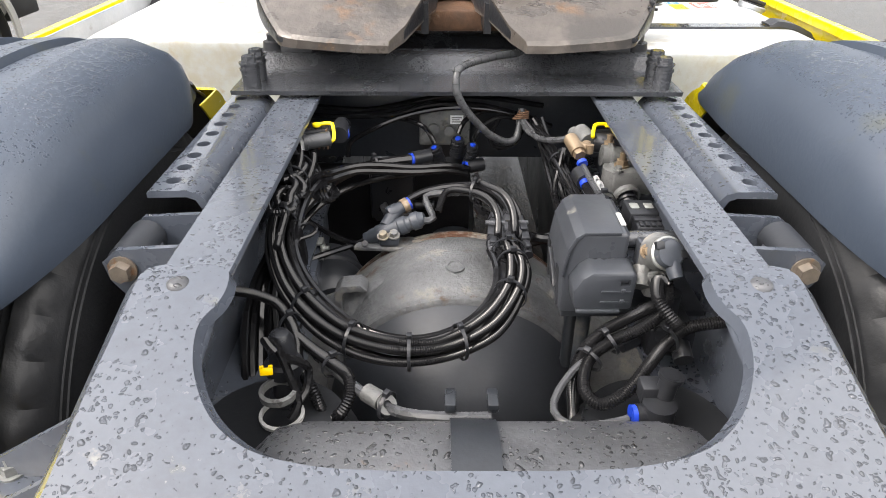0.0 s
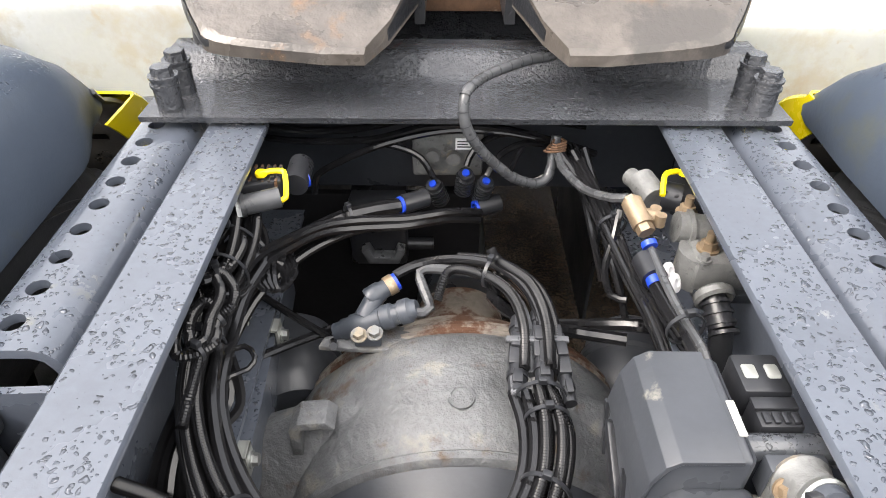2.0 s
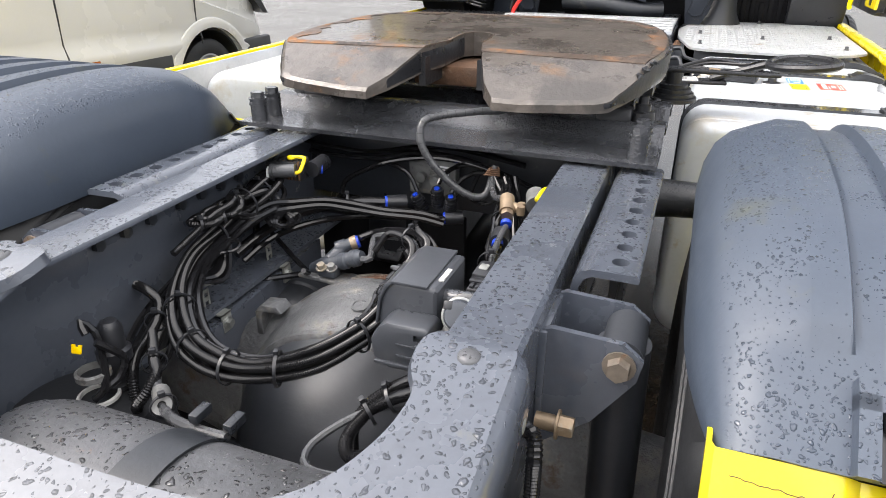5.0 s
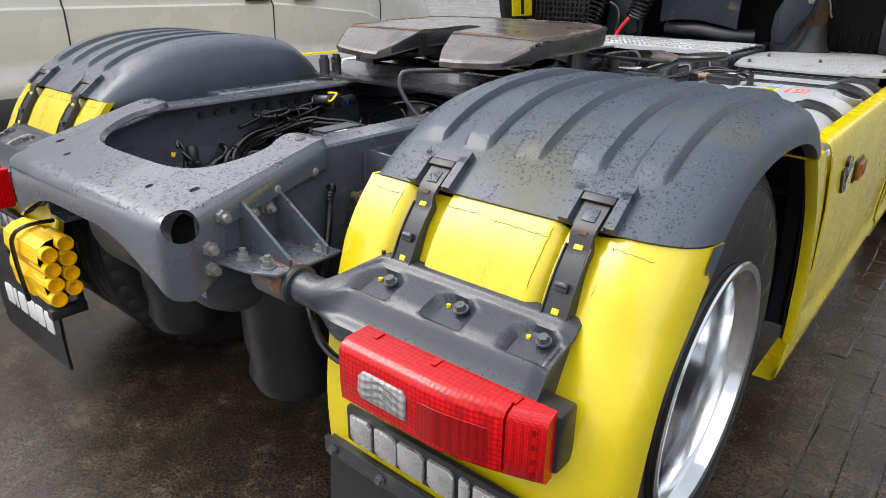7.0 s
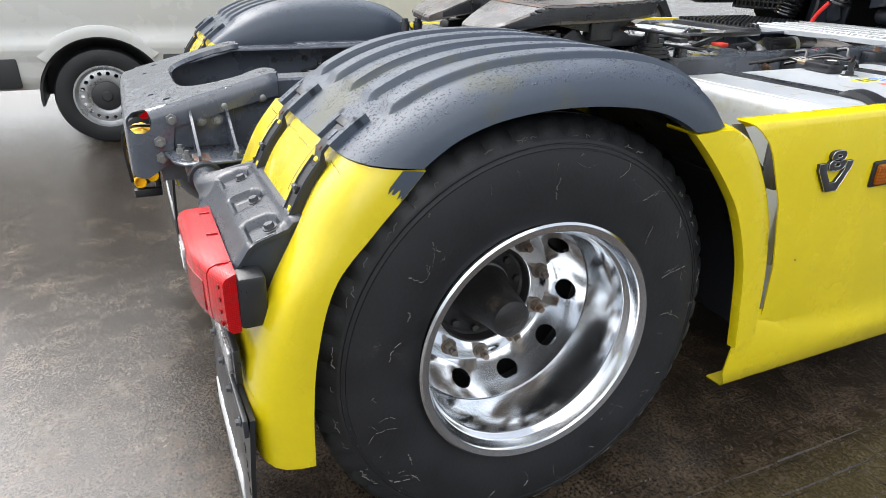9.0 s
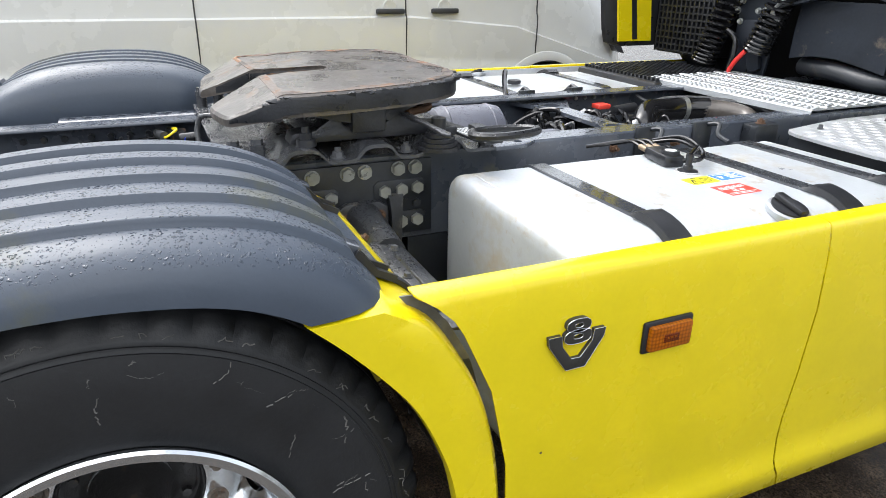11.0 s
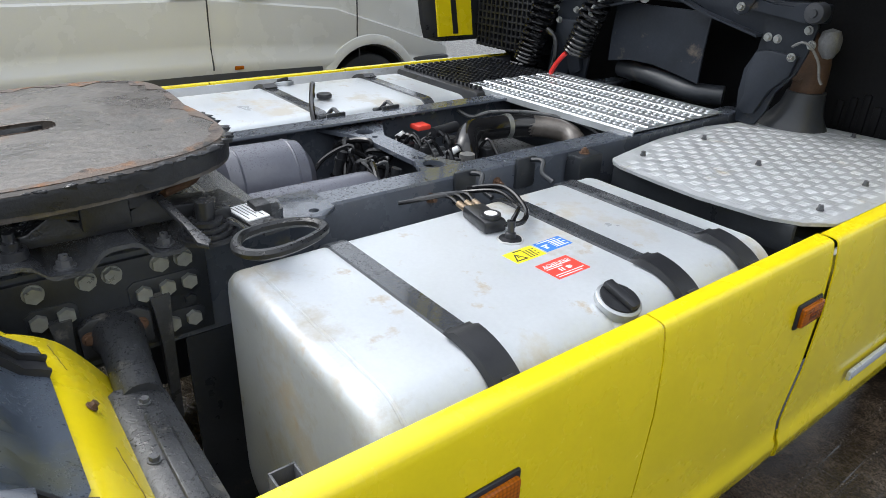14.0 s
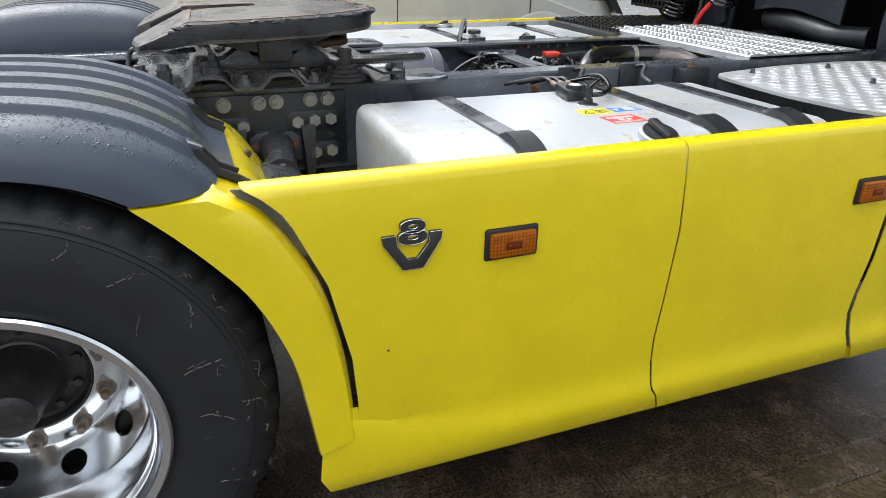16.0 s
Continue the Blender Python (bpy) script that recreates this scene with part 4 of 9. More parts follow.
ARCH = ([(-0.563, 0.40), (-0.560, 0.52), (-0.545, 0.655), (-0.506, 0.79), (-0.43, 0.882), (-0.37, 0.945), (-0.33, 0.990)],
        [(-0.33, 0.990), (-0.27, 1.030), (-0.20, 1.056), (-0.13, 1.069), (-0.06, 1.075), (0.02, 1.075), (0.09, 1.070), (0.16, 1.060), (0.22, 1.044), (0.27, 1.022), (0.308, 1.000)],
        [(0.308, 1.000), (0.365, 0.945), (0.43, 0.872), (0.483, 0.80), (0.527, 0.705), (0.558, 0.60), (0.588, 0.39)])
COUNTS = (40, 70, 34)
# across the fender: x, share of the way from the outer curve to the arch's edge
SIDE = [(1.10, 0.0), (1.150, 0.01), (1.185, 0.05), (1.212, 0.13), (1.235, 0.26), (1.250, 0.45), (1.259, 0.72), (1.262, 1.0), (1.250, 1.03), (1.235, 1.02)]
SIDE_FRONT = [(1.10, 0.0), (1.185, 0.0), (1.222, 0.02), (1.242, 0.06), (1.254, 0.16), (1.259, 0.5), (1.262, 1.0), (1.250, 1.03), (1.235, 1.02)]
ACROSS_FRONT = [(0.580, 0.75), (0.574, 0.35), (0.573, 0.08), (0.582, 0.0), (0.66, 0.0)] + SIDE_FRONT
ACROSS = [(0.584, 0.25), (0.583, 0.06), (0.590, 0.0), (0.66, 0.0)] + SIDE
ACROSS_COVER = [(0.570, 1.0), (0.556, 0.98), (0.553, 0.72), (0.558, 0.45), (0.572, 0.22), (0.595, 0.08), (0.625, 0.015), (0.66, 0.0)] + SIDE
RIBS = (0.675, 0.785, 0.903, 1.020, 1.135)


def joined(lines):
    out = []
    for pts, n in zip(lines, COUNTS):
        out += along(spline([(0, y, z) for y, z in pts], 0.004), n)[1 if out else 0:]
    return out


P_OUT, P_ARCH = joined(OUTER), joined(ARCH)
N_F = len(P_OUT)
REAR_SEAM = COUNTS[0] - 1
FRONT_SEAM = REAR_SEAM + COUNTS[1] - 1


def fender_skin(i0, i1, ribs=False, lift=0.0, thickness=0.005, dip=(), flat=False, narrow=False, taper=0.0):
    bm = bmn()
    xs = []
    across = ACROSS_COVER if ribs else (ACROSS_FRONT if flat else ACROSS)
    if narrow:
        across = [(0.60, 0.1), (0.61, 0.0), (1.10, 0.0), (1.20, 0.01), (1.215, 0.05), (1.225, 0.3), (1.228, 0.75)]
    for (xa, ka), (xb, kb) in zip(across, across[1:]):
        n = 170 if (xa == 0.66 and ribs) else (18 if ribs and 1.09 < xa < 1.18 else (40 if xa == 0.66 and dip else 1))
        for k in range(n):
            xs.append((xa + (xb - xa) * k / n, ka + (kb - ka) * k / n))
    xs.append(across[-1])
    rows = []
    for i in range(i0, i1 + 1):
        o, a = P_OUT[i], P_ARCH[i]
        d = (P_OUT[min(i + 1, N_F - 1)] - P_OUT[max(i - 1, 0)]).normalized()
        nrm = Vector((0, -d.z, d.y))
        row = []
        for x, k in xs:
            base = o
            if ribs and x < 1.12 and i > i1 - 14:
                # the cover's lip reaches forward over the painted section
                sh = i + 2.0 * (i - i1 + 14) / 14 * min(1.0, (1.12 - x) / 0.08)
                q = min(int(sh), N_F - 2)
                base = P_OUT[q].lerp(P_OUT[q + 1], sh - q)
            p = base.lerp(a, k) + nrm * lift
            if ribs and x < 0.60 and k > 0.05:
                # the inner wall reaches down beside the tyre
                p = Vector((0, o.y + (a.y - o.y) * k * 0.35, o.z - (o.z - 0.965) * k)) + nrm * lift
            h = 0.0
            if ribs:
                fade = max(0.0, min(1.0, (i - i0 - 8) / 1.2)) * max(0.0, min(1.0, (i1 - 4 - i) / 2))
                for c in RIBS:
                    u = abs(x - c)
                    h = max(h, 0.012 * max(0.0, min(1.0, (0.029 - u) / 0.005)) * fade) if u < 0.029 else h - 0.0020 * max(0.0, min(1.0, (0.035 - u) / 0.003)) * fade
            for c in dip:
                u = abs(x - c)
                h -= 0.016 * max(0.0, min(1.0, (0.052 - u) / 0.012)) * max(0.0, min(1.0, (i - 14) / 3))
            if ribs and x < 0.80:
                # towards the front the cover draws back from the rails
                f = max(0.0, min(1.0, (i - i0 - 52) / 16))
                x += taper * f * f * (3 - 2 * f) * (0.80 - x) / 0.247
            if ribs and x < 0.68:
                # and its hind corner is narrower
                f = max(0.0, 1 - (i - i0) / 22)
                x += 0.034 * f * f * (0.68 - x) / 0.127
            if flat and i < FRONT_SEAM:
                x = min(x, 1.18)
            xx = x + (0.10 * max(0.0, 1 - i / 30) * max(0.0, 1 - (x - 0.583) / 0.40) if dip else 0.0)
            row.append((xx, (p + nrm * h).y, (p + nrm * h).z))
        rows.append(row)
    loft(bm, rows, loop=False)
    up = sum((f.normal.dot(f.calc_center_median() - Vector((0.9, 0, 0.5))) for f in bm.faces))
    if up < 0:
        bmesh.ops.reverse_faces(bm, faces=bm.faces)
    bmesh.ops.solidify(bm, geom=bm.faces[:], thickness=thickness)
    return bm


def on_fender(i, x, lift=0.0):
    d = (P_OUT[min(i + 1, N_F - 1)] - P_OUT[max(i - 1, 0)]).normalized()
    nrm = Vector((0, -d.z, d.y))
    p = P_OUT[i] + nrm * lift
    return Vector((x, p.y, p.z)), d, nrm


STRAPS = (0.752, 1.083)


def strap_rows(x, w, i0, i1, low, high):
    rows = []
    for i in range(i0, i1 + 1):
        a, _, _ = on_fender(i, x - w / 2, low)
        b, _, _ = on_fender(i, x - w / 2 + 0.002, high)
        c, _, _ = on_fender(i, x + w / 2 - 0.002, high)
        e, _, _ = on_fender(i, x + w / 2, low)
        rows.append([a, b, c, e])
    return rows


def fender(mir):
    body = part("fender_rear_section", fender_skin(0, REAR_SEAM, dip=STRAPS), M_YELLOW_WORN_SHADED, truck, "yellow painted fender with cracked and scraped edges", mir)
    part("fender_cover", fender_skin(REAR_SEAM, FRONT_SEAM, True, 0.006, taper=0.05 if mir else 0.012), M_FENDER, truck, "dark grey ribbed plastic fender top wet with rain", mir)
    part("fender_liner", fender_skin(FRONT_SEAM - 2, N_F - 1, lift=-0.012, narrow=True), M_PLASTIC, truck, "black plastic wheel arch liner", mir)
    part("fender_front_section", fender_skin(FRONT_SEAM + (2 if mir else -1), N_F - 1, flat=True), M_YELLOW, truck, "yellow painted fender section ahead of the wheel", mir)
    for x in STRAPS:
        # frame of the latch: a raised border with an open end, let into the cover
        bm = bmn()
        i0, i1 = REAR_SEAM, REAR_SEAM + 5
        for a, b in ((x - 0.052, x - 0.030), (x + 0.030, x + 0.052)):
            loft(bm, strap_rows((a + b) / 2, b - a, i0, i1, 0.002, 0.021))
        loft(bm, strap_rows(x, 0.104, i1 - 1, i1 + 1, 0.002, 0.021))
        part("latch_frame", bm, M_FENDER, body, "", mir)
        part("latch_well", loft(bmn(), strap_rows(x, 0.060, i0, i1, 0.0015, 0.0085)), M_PLASTIC, body, "", mir)
        # the strap narrows at its waist and ends in a broad, slotted foot
        rows = []
        for i in range(i0 - 19, i1):
            w = 0.050 + 0.010 * max(0.0, min(1.0, (i0 - 4 - i) / 8)) - 0.008 * math.exp(-((i - i0 + 3) / 3.0) ** 2)
            lo, hi = (0.0085, 0.014) if i >= i0 - 1 else (-0.012, 0.005)
            rows += strap_rows(x, w, i, i, lo, hi)
        part("rubber_strap", loft(bmn(), rows), M_PLASTIC, body, "black rubber hold-down strap", mir)
        for q in (-1, 1):
            part("strap_edge", loft(bmn(), strap_rows(x + q * 0.0225, 0.006, i0 - 19, i0 - 2, 0.003, 0.0085)), M_PLASTIC, body, "", mir)
        for i, dx, dy, mt, up in ((i0 + 3.7, 0.029, 0.011, M_PLASTIC, 0.019), (i0 + 1.3, 0.012, 0.013, M_FENDER, 0.0150), (i0 - 0.8, 0.009, 0.004, M_RUST, 0.015), (i0 - 2.1, 0.0075, 0.0045, M_LEVER, 0.0064), (i0 - 6.2, 0.011, 0.008, M_PLASTIC, 0.010), (i0 - 8.6, 0.0065, 0.0052, M_LEVER, 0.0052), (i0 - 13, 0.015, 0.024, M_INK, 0.0052)):
            k = int(math.floor(i))
            p, d, nrm = on_fender(k, x, up)
            p = p + (on_fender(k + 1, x, up)[0] - p) * (i - k)
            m = Matrix.Translation(p) @ Matrix((Vector((1, 0, 0)), d, nrm)).transposed().to_4x4()
            name = "yellow_slot" if mt == M_LEVER else ("strap_toe" if i > i0 + 3 else "strap_rib")
            part(name, box(bmn(), (-dx, -dy, -0.006), (dx, dy, 0.0012), 0.001, m=m), mt, body, "", mir)
        p, d, nrm = on_fender(i0 - 6, x, 0.012)
        part("strap_pin", cyl(bmn(), p - Vector((0.010, 0, 0)), p + Vector((0.010, 0, 0)), 0.005, seg=12), M_CAST, body, "", mir)
    # at the cover's front: a small flat catch, two black prongs over the edge, and the strap below them
    f1 = FRONT_SEAM - 1
    for x in (0.712, 1.098):
        p, d, nrm = on_fender(f1 - 4, x, 0.012)
        m = Matrix.Translation(p) @ pose(0, 0, 0, -24, 0, 0)
        part("front_catch", box(bmn(), (-0.020, -0.024, -0.012), (0.020, 0.024, 0.004), 0.002, m=m), M_FRAME, body, "flat grey catch plate", mir)
        for q in (-1, 1):
            part("catch_prong", loft(bmn(), strap_rows(x + q * 0.023, 0.013, f1 - 3, FRONT_SEAM + 2, 0.005, 0.018)), M_PLASTIC, body, "", mir)
        part("rubber_strap", loft(bmn(), strap_rows(x, 0.034, f1 - 3, FRONT_SEAM + (9 if x > 1 else 2), 0.002, 0.010)), M_PLASTIC, body, "black rubber hold-down strap", mir)
    part("bolt", nut(bmn(), (0.800, 0.536, 0.943), (0, 0.75, 0.65), 0.008, 0.008), M_RUST, body, "rusty bolt head", mir)
    # bare grey plastic where the paint has come away under the cover's end
    bm = bmn()
    rnd = random.Random(17)
    rows = []
    for q in range(15):
        x, k = (1.2585 + 0.0035 * q / 14, 0.66 + 0.33 * q / 14)
        deep = 2.2 + 1.8 * (q / 14) + rnd.uniform(-0.7, 0.7)
        row = []
        for g in (0.0, 0.35, 0.7, 1.0):
            ii = REAR_SEAM - deep * g
            lo = int(ii)
            o, e = P_OUT[lo].lerp(P_OUT[min(lo + 1, N_F - 1)], ii - lo), P_ARCH[lo].lerp(P_ARCH[min(lo + 1, N_F - 1)], ii - lo)
            p = o.lerp(e, k)
            row.append((x + 0.0012, p.y, p.z))
        rows.append(row)
    part("chipped_patch", loft(bm, rows, loop=False), M_FENDER, body, "bare grey patch where paint chipped off", mir)
    # cracks in the paint below the cover and beside the straps
    rnd = random.Random(5)
    lines = [(0.605, 0.682, -1.4, -0.2), (0.800, 0.880, -1.5, 0.1), (0.895, 1.020, -1.7, -0.1), (1.140, 1.205, -1.2, -0.3), (0.690, 0.686, -1.0, -3.2), (1.024, 1.020, -0.8, -6.5), (1.136, 1.128, -1.0, -5.0), (0.90, 1.06, FRONT_SEAM - REAR_SEAM + 6.0, 1.5), (1.13, 1.19, FRONT_SEAM - REAR_SEAM + 5.0, 1.0), (0.61, 0.69, FRONT_SEAM - REAR_SEAM + 3.0, 1.0)]
    for u0, u1, i, di in lines:
        pts = []
        for k in range(17):
            f = k / 16
            at = REAR_SEAM + i + di * f
            lo = int(math.floor(at))
            x = u0 + (u1 - u0) * f + rnd.uniform(-0.0012, 0.0012)
            p, d, nrm = on_fender(lo, x, 0.0006)
            p = p.lerp(on_fender(lo + 1, x, 0.0006)[0], at - lo)
            if any(abs(x - c) < 0.052 for c in STRAPS):
                p = p - nrm * 0.008
            pts.append(p + d * rnd.uniform(-0.0012, 0.0012))
        part("paint_crack", tube(bmn(), pts, 0.0005, seg=5, raw=True), M_PIPE, body, "dark crack in the paint", mir)
    # scuffed flecks in two bands across the paint
    bm = bmn()
    for k in range(150):
        band = rnd.random() < 0.75
        at = REAR_SEAM - 1.0 - 8.0 * rnd.random() ** 1.3
        x = (0.945 if band else 0.918) + rnd.gauss(0, 0.006 if band else 0.004) - 0.002 * (REAR_SEAM - at)
        lo = int(math.floor(at))
        p, d, nrm = on_fender(lo, x, 0.0005)
        p = p.lerp(on_fender(lo + 1, x, 0.0005)[0], at - lo)
        w, h, a = rnd.uniform(0.0004, 0.0014), rnd.uniform(0.0003, 0.0009), rnd.uniform(-0.6, 0.6)
        e, g = Vector((1, 0, 0)) * math.cos(a) + d * math.sin(a), d * math.cos(a) - Vector((1, 0, 0)) * math.sin(a)
        bm.faces.new([bm.verts.new(p + e * u * w + g * v * h) for u, v in ((-1, -0.4), (0.2, -1), (1, 0.3), (-0.3, 1))])
    part("scuff_marks", bm, M_PIPE, body, "brown scuffed flecks in the paint", mir)
    return body


for mir in (False, True):
    fender(mir)

# ---- lamps, flaps and tail parts ----
BLOCKS = ((0.0, 1.0), (0.175, 1.0), (0.335, 1.1), (0.525, 1.05), (0.715, 0.38), (0.795, 1.15))


def letter_shapes(bm, x0, x1, z0, z1, y, depth, which):
    """One of six plain chamfered blocks in a row, where the maker's word stands."""
    w, h = x1 - x0, z1 - z0
    f, k = BLOCKS[which]
    a, b = x0 + w * f, x0 + w * (f + 0.15 * k)
    c = min(0.010, (b - a) * 0.35)
    outline = [(a, z0 + c), (a + c, z0), (b, z0), (b, z1 - c), (b - c, z1), (a, z1)]
    prism(bm, outline, "y", y - depth, y, 0.002)
    return bm


def tail_side(mir):
    # stand on the rail: a shelf, two gussets, a clamp and the arm
    bm = bmn()
    prism(bm, [(0.390, -0.735), (0.52, -0.715), (0.565, -0.69), (0.565, -0.525), (0.390, -0.525)], "z", 0.838, 0.846, 0.003)
    for y in (-0.655, -0.560):
        prism(bm, [(0.395, 0.952), (0.408, 0.952), (0.556, 0.862), (0.556, 0.846), (0.395, 0.846)], "y", y, y + 0.007)
    box(bm, (0.388, -0.70, 0.846), (0.395, -0.535, 0.952), 0.002)
    shelf = part("lamp_arm_bracket", bm, M_FRAME, truck, "grey gusseted bracket on the rail", mir)
    for x, y, z, ax in ((0.453, -0.690, 0.846, 1), (0.522, -0.680, 0.846, 1), (0.530, -0.554, 0.846, 1), (0.395, -0.625, 0.918, 0), (0.395, -0.582, 0.917, 0)):
        bm = nut(bmn(), (x, y, z), (0, 0, 1) if ax else (1, 0, 0), 0.0118, 0.012, stud=0.010)
        part("bolt", bm, M_GREYBOLT, shelf, "", mir)
    bm = lathe(bmn(), [(0.030, 0.462), (0.039, 0.464), (0.041, 0.470), (0.041, 0.552), (0.039, 0.558), (0.030, 0.560)], (0, -0.645, 0.808), (1, 0, 0), 32)
    box(bm, (0.470, -0.668, 0.838), (0.545, -0.622, 0.848), 0.003)
    part("clamp", bm, M_SLEEVE, shelf, "pale grey sleeve with rust on top round the lamp arm", mir)
    bm = lathe(bmn(), [(0.030, 0.5605), (0.042, 0.562), (0.0435, 0.566), (0.0435, 0.574), (0.040, 0.578), (0.030, 0.579)], (0, -0.645, 0.808), (1, 0, 0), 32)
    part("clamp_band", bm, M_WEB, shelf, "dark clamp band", mir)
    # the carrier: a tube that opens into a broad pressed sheet with three bolt recesses
    top = along([Vector((0, y, z)) for y, z in ((-0.524, 0.862), (-0.526, 0.886), (-0.549, 0.881), (-0.556, 0.871), (-0.618, 0.851), (-0.634, 0.841), (-0.652, 0.815), (-0.664, 0.800), (-0.682, 0.792), (-0.684, 0.762))], 44)
    xs = [0.56, 0.60, 0.63, 0.645, 0.66, 0.68] + [0.70 + 0.008 * k for k in range(51)] + [1.108, 1.118, 1.128]
    rows = []
    for x in xs:
        k = max(0.0, min(1.0, (x - 0.63) / 0.09))
        k = k * k * (3 - 2 * k)
        up, dn = [], []
        for j, p in enumerate(top):
            h = 0.0
            for c in (0.748, 0.914, 1.078):
                # five-cornered: square in front, coming to a blunt point behind
                u, v = abs(x - c) / 0.044, (p.y + 0.596) / 0.033
                rim = max(u, abs(v), (u + max(0.0, v) * 1.1) * 0.66)
                h = max(h, 0.015 * max(0.0, min(1.0, (1.0 - rim) / 0.20)))
            if x > 1.112:
                h += (x - 1.112) * 0.5
            up.append(Vector((x, p.y + h * 0.35, p.z - h)))
            dn.append(Vector((x, p.y + h * 0.35 + 0.004, p.z - h - 0.006)))
        ring = up + dn[::-1]
        sec = []
        for j, p in enumerate(ring):
            a = math.pi * 0.35 + 2 * math.pi * j / len(ring)
            q = Vector((x, -0.645 + 0.033 * math.cos(a), 0.808 + 0.033 * math.sin(a)))
            sec.append(tuple(q.lerp(p, k)))
        rows.append(sec)
    bm = loft(bmn(), rows)
    arm = part("lamp_arm", bm, M_ARM, truck, "dark grey pressed steel lamp carrier with bolt recesses", mir)
    for x in (0.748, 0.914, 1.078):
        bm = nut(bmn(), (x + 0.012, -0.582, 0.853), (0, -0.3, 1), 0.010, 0.009)
        part("bolt", bm, M_CAST, arm, "", mir)
        part("peep_hole", cyl(bmn(), (x - 0.018, -0.578, 0.843), (x - 0.018, -0.5785, 0.8515), 0.0040, seg=12), M_LEVER, arm, "", mir)
    for x in (0.700, 1.090):
        part("flange_rivet", cyl(bmn(), (x, -0.538, 0.878), (x, -0.539, 0.8865), 0.004, seg=10), M_INK, arm, "", mir)
    bm = prism(bmn(), [(-0.532, 0.872), (-0.556, 0.862), (-0.616, 0.843), (-0.646, 0.812), (-0.676, 0.785), (-0.672, 0.735), (-0.64, 0.70), (-0.60, 0.72), (-0.55, 0.80)], "x", 1.112, 1.120, 0.002)
    part("arm_end", bm, M_ARM, arm, "", mir)
    bm = tube(bmn(), [(0.60, -0.648, 0.775), (0.615, -0.655, 0.76), (0.64, -0.66, 0.72), (0.70, -0.665, 0.70), (0.79, -0.66, 0.71)], 0.008)
    part("lamp_cable", bm, M_HOSE, truck, "", mir)

    # tail lamp, its outer end turned forward
    def front(x, z):
        return -0.735 + 0.05 * max(0.0, (x - 0.98) / 0.2) ** 1.6 + (0.010 if z > 0.79 else 0.0)

    bm = box(bmn(), (0.785, -0.665, 0.690), (1.176, -0.612, 0.796), 0.008)
    lamp = part("tail_lamp", bm, M_PLASTIC, truck, "red tail lamp with clear reversing window", mir)
    for nm, x0, x1, mt, lab in (("lens", 0.782, 1.1065, M_RED, "glossy red lamp lens"), ("side_lens", 1.1105, 1.168, M_RED_PLAIN, "plain red wrap-round lens")):
        rows = []
        for k in range(13):
            x = x0 + (x1 - x0) * k / 12
            f = front(x, 0.7)
            rows.append([(x, -0.664, 0.684), (x, -0.664, 0.805), (x, f + 0.022, 0.804), (x, f + 0.006, 0.797), (x, f, 0.786), (x, f, 0.72), (x, f + 0.002, 0.690), (x, f + 0.010, 0.682)])
        part(nm, loft(bmn(), rows), mt, lamp, lab, mir)
    bm = bmn()
    prism(bm, [(0.842, 0.770), (0.930, 0.770), (0.938, 0.760), (0.938, 0.716), (0.838, 0.716), (0.829, 0.728), (0.832, 0.760)], "y", -0.740, -0.725, 0.003)
    part("reversing_window", bm, M_CLEAR, lamp, "clear ribbed reversing lamp window", mir)
    for x in (0.82, 0.95, 1.105):
        bm = box(bmn(), (x, -0.690, 0.803), (x + 0.009, -0.668, 0.8075), 0.001)
        part("clip", bm, M_RED_PLAIN, lamp, "", mir)
    # reflex field beside the window: a raised border round a fine pattern
    rows = []
    for k in range(9):
        x = 0.962 + 0.124 * k / 8
        f = front(x, 0.7)
        rows.append([(x, f + 0.006, 0.698), (x, f - 0.0012, 0.700), (x, f - 0.0012, 0.764), (x, f + 0.006, 0.766)])
    part("reflex_panel", loft(bmn(), rows), M_REFLEX, lamp, "finely patterned red reflector", mir)
    # chevron ribs behind the clear window
    for q in range(3):
        z = 0.722 + 0.015 * q
        part("window_rib", prism(bmn(), [(0.846, z), (0.884, z + 0.012), (0.922, z), (0.922, z + 0.004), (0.884, z + 0.017), (0.846, z + 0.004)], "y", -0.7415, -0.739), M_ZINC, lamp, "", mir)
    for k in range(4):
        z = 0.700 + 0.026 * k
        bm = cyl(bmn(), (1.150, front(1.15, z) + 0.004, z), (1.152, front(1.15, z) - 0.002, z), 0.005, seg=12)
        part("round_mark", bm, M_REFLEX, lamp, "", mir)
    if mir:
        # this lamp has been knocked backwards a little
        lamp.location.y -= 0.035

    # maker's plate: shapes only
    bm = box(bmn(), (0.735, -0.684, 0.545), (1.135, -0.670, 0.624), 0.004)
    sign = part("name_plate", bm, M_PLASTIC, truck, "black plate with silver block shapes", mir)
    for k in range(6):
        part("block_shape", letter_shapes(bmn(), 0.752, 1.118, 0.555, 0.613, -0.684, 0.008, k), M_SILVER, sign, "silver block shape", mir)

    # mud flap on its bar
    bm = bmn()
    rows = []
    for k in range(12):
        z = 0.518 - 0.41 * k / 11
        y = -0.676 - 0.015 * math.sin(k / 11 * 2.2)
        rows.append([(0.676, y, z), (0.86, y - 0.004, z), (1.1, y - 0.003, z), (1.225, y, z), (1.225, y + 0.010, z), (1.1, y + 0.007, z), (0.86, y + 0.006, z), (0.676, y + 0.010, z)])
    loft(bm, rows)
    flap = part("mud_flap", bm, M_FLAP, truck, "black rubber mud flap with pale block shapes", mir)
    bm = box(bmn(), (0.672, -0.690, 0.485), (1.230, -0.680, 0.525), 0.002)
    part("flap_bar", bm, M_WEB, flap, "grey steel clamping bar", mir)
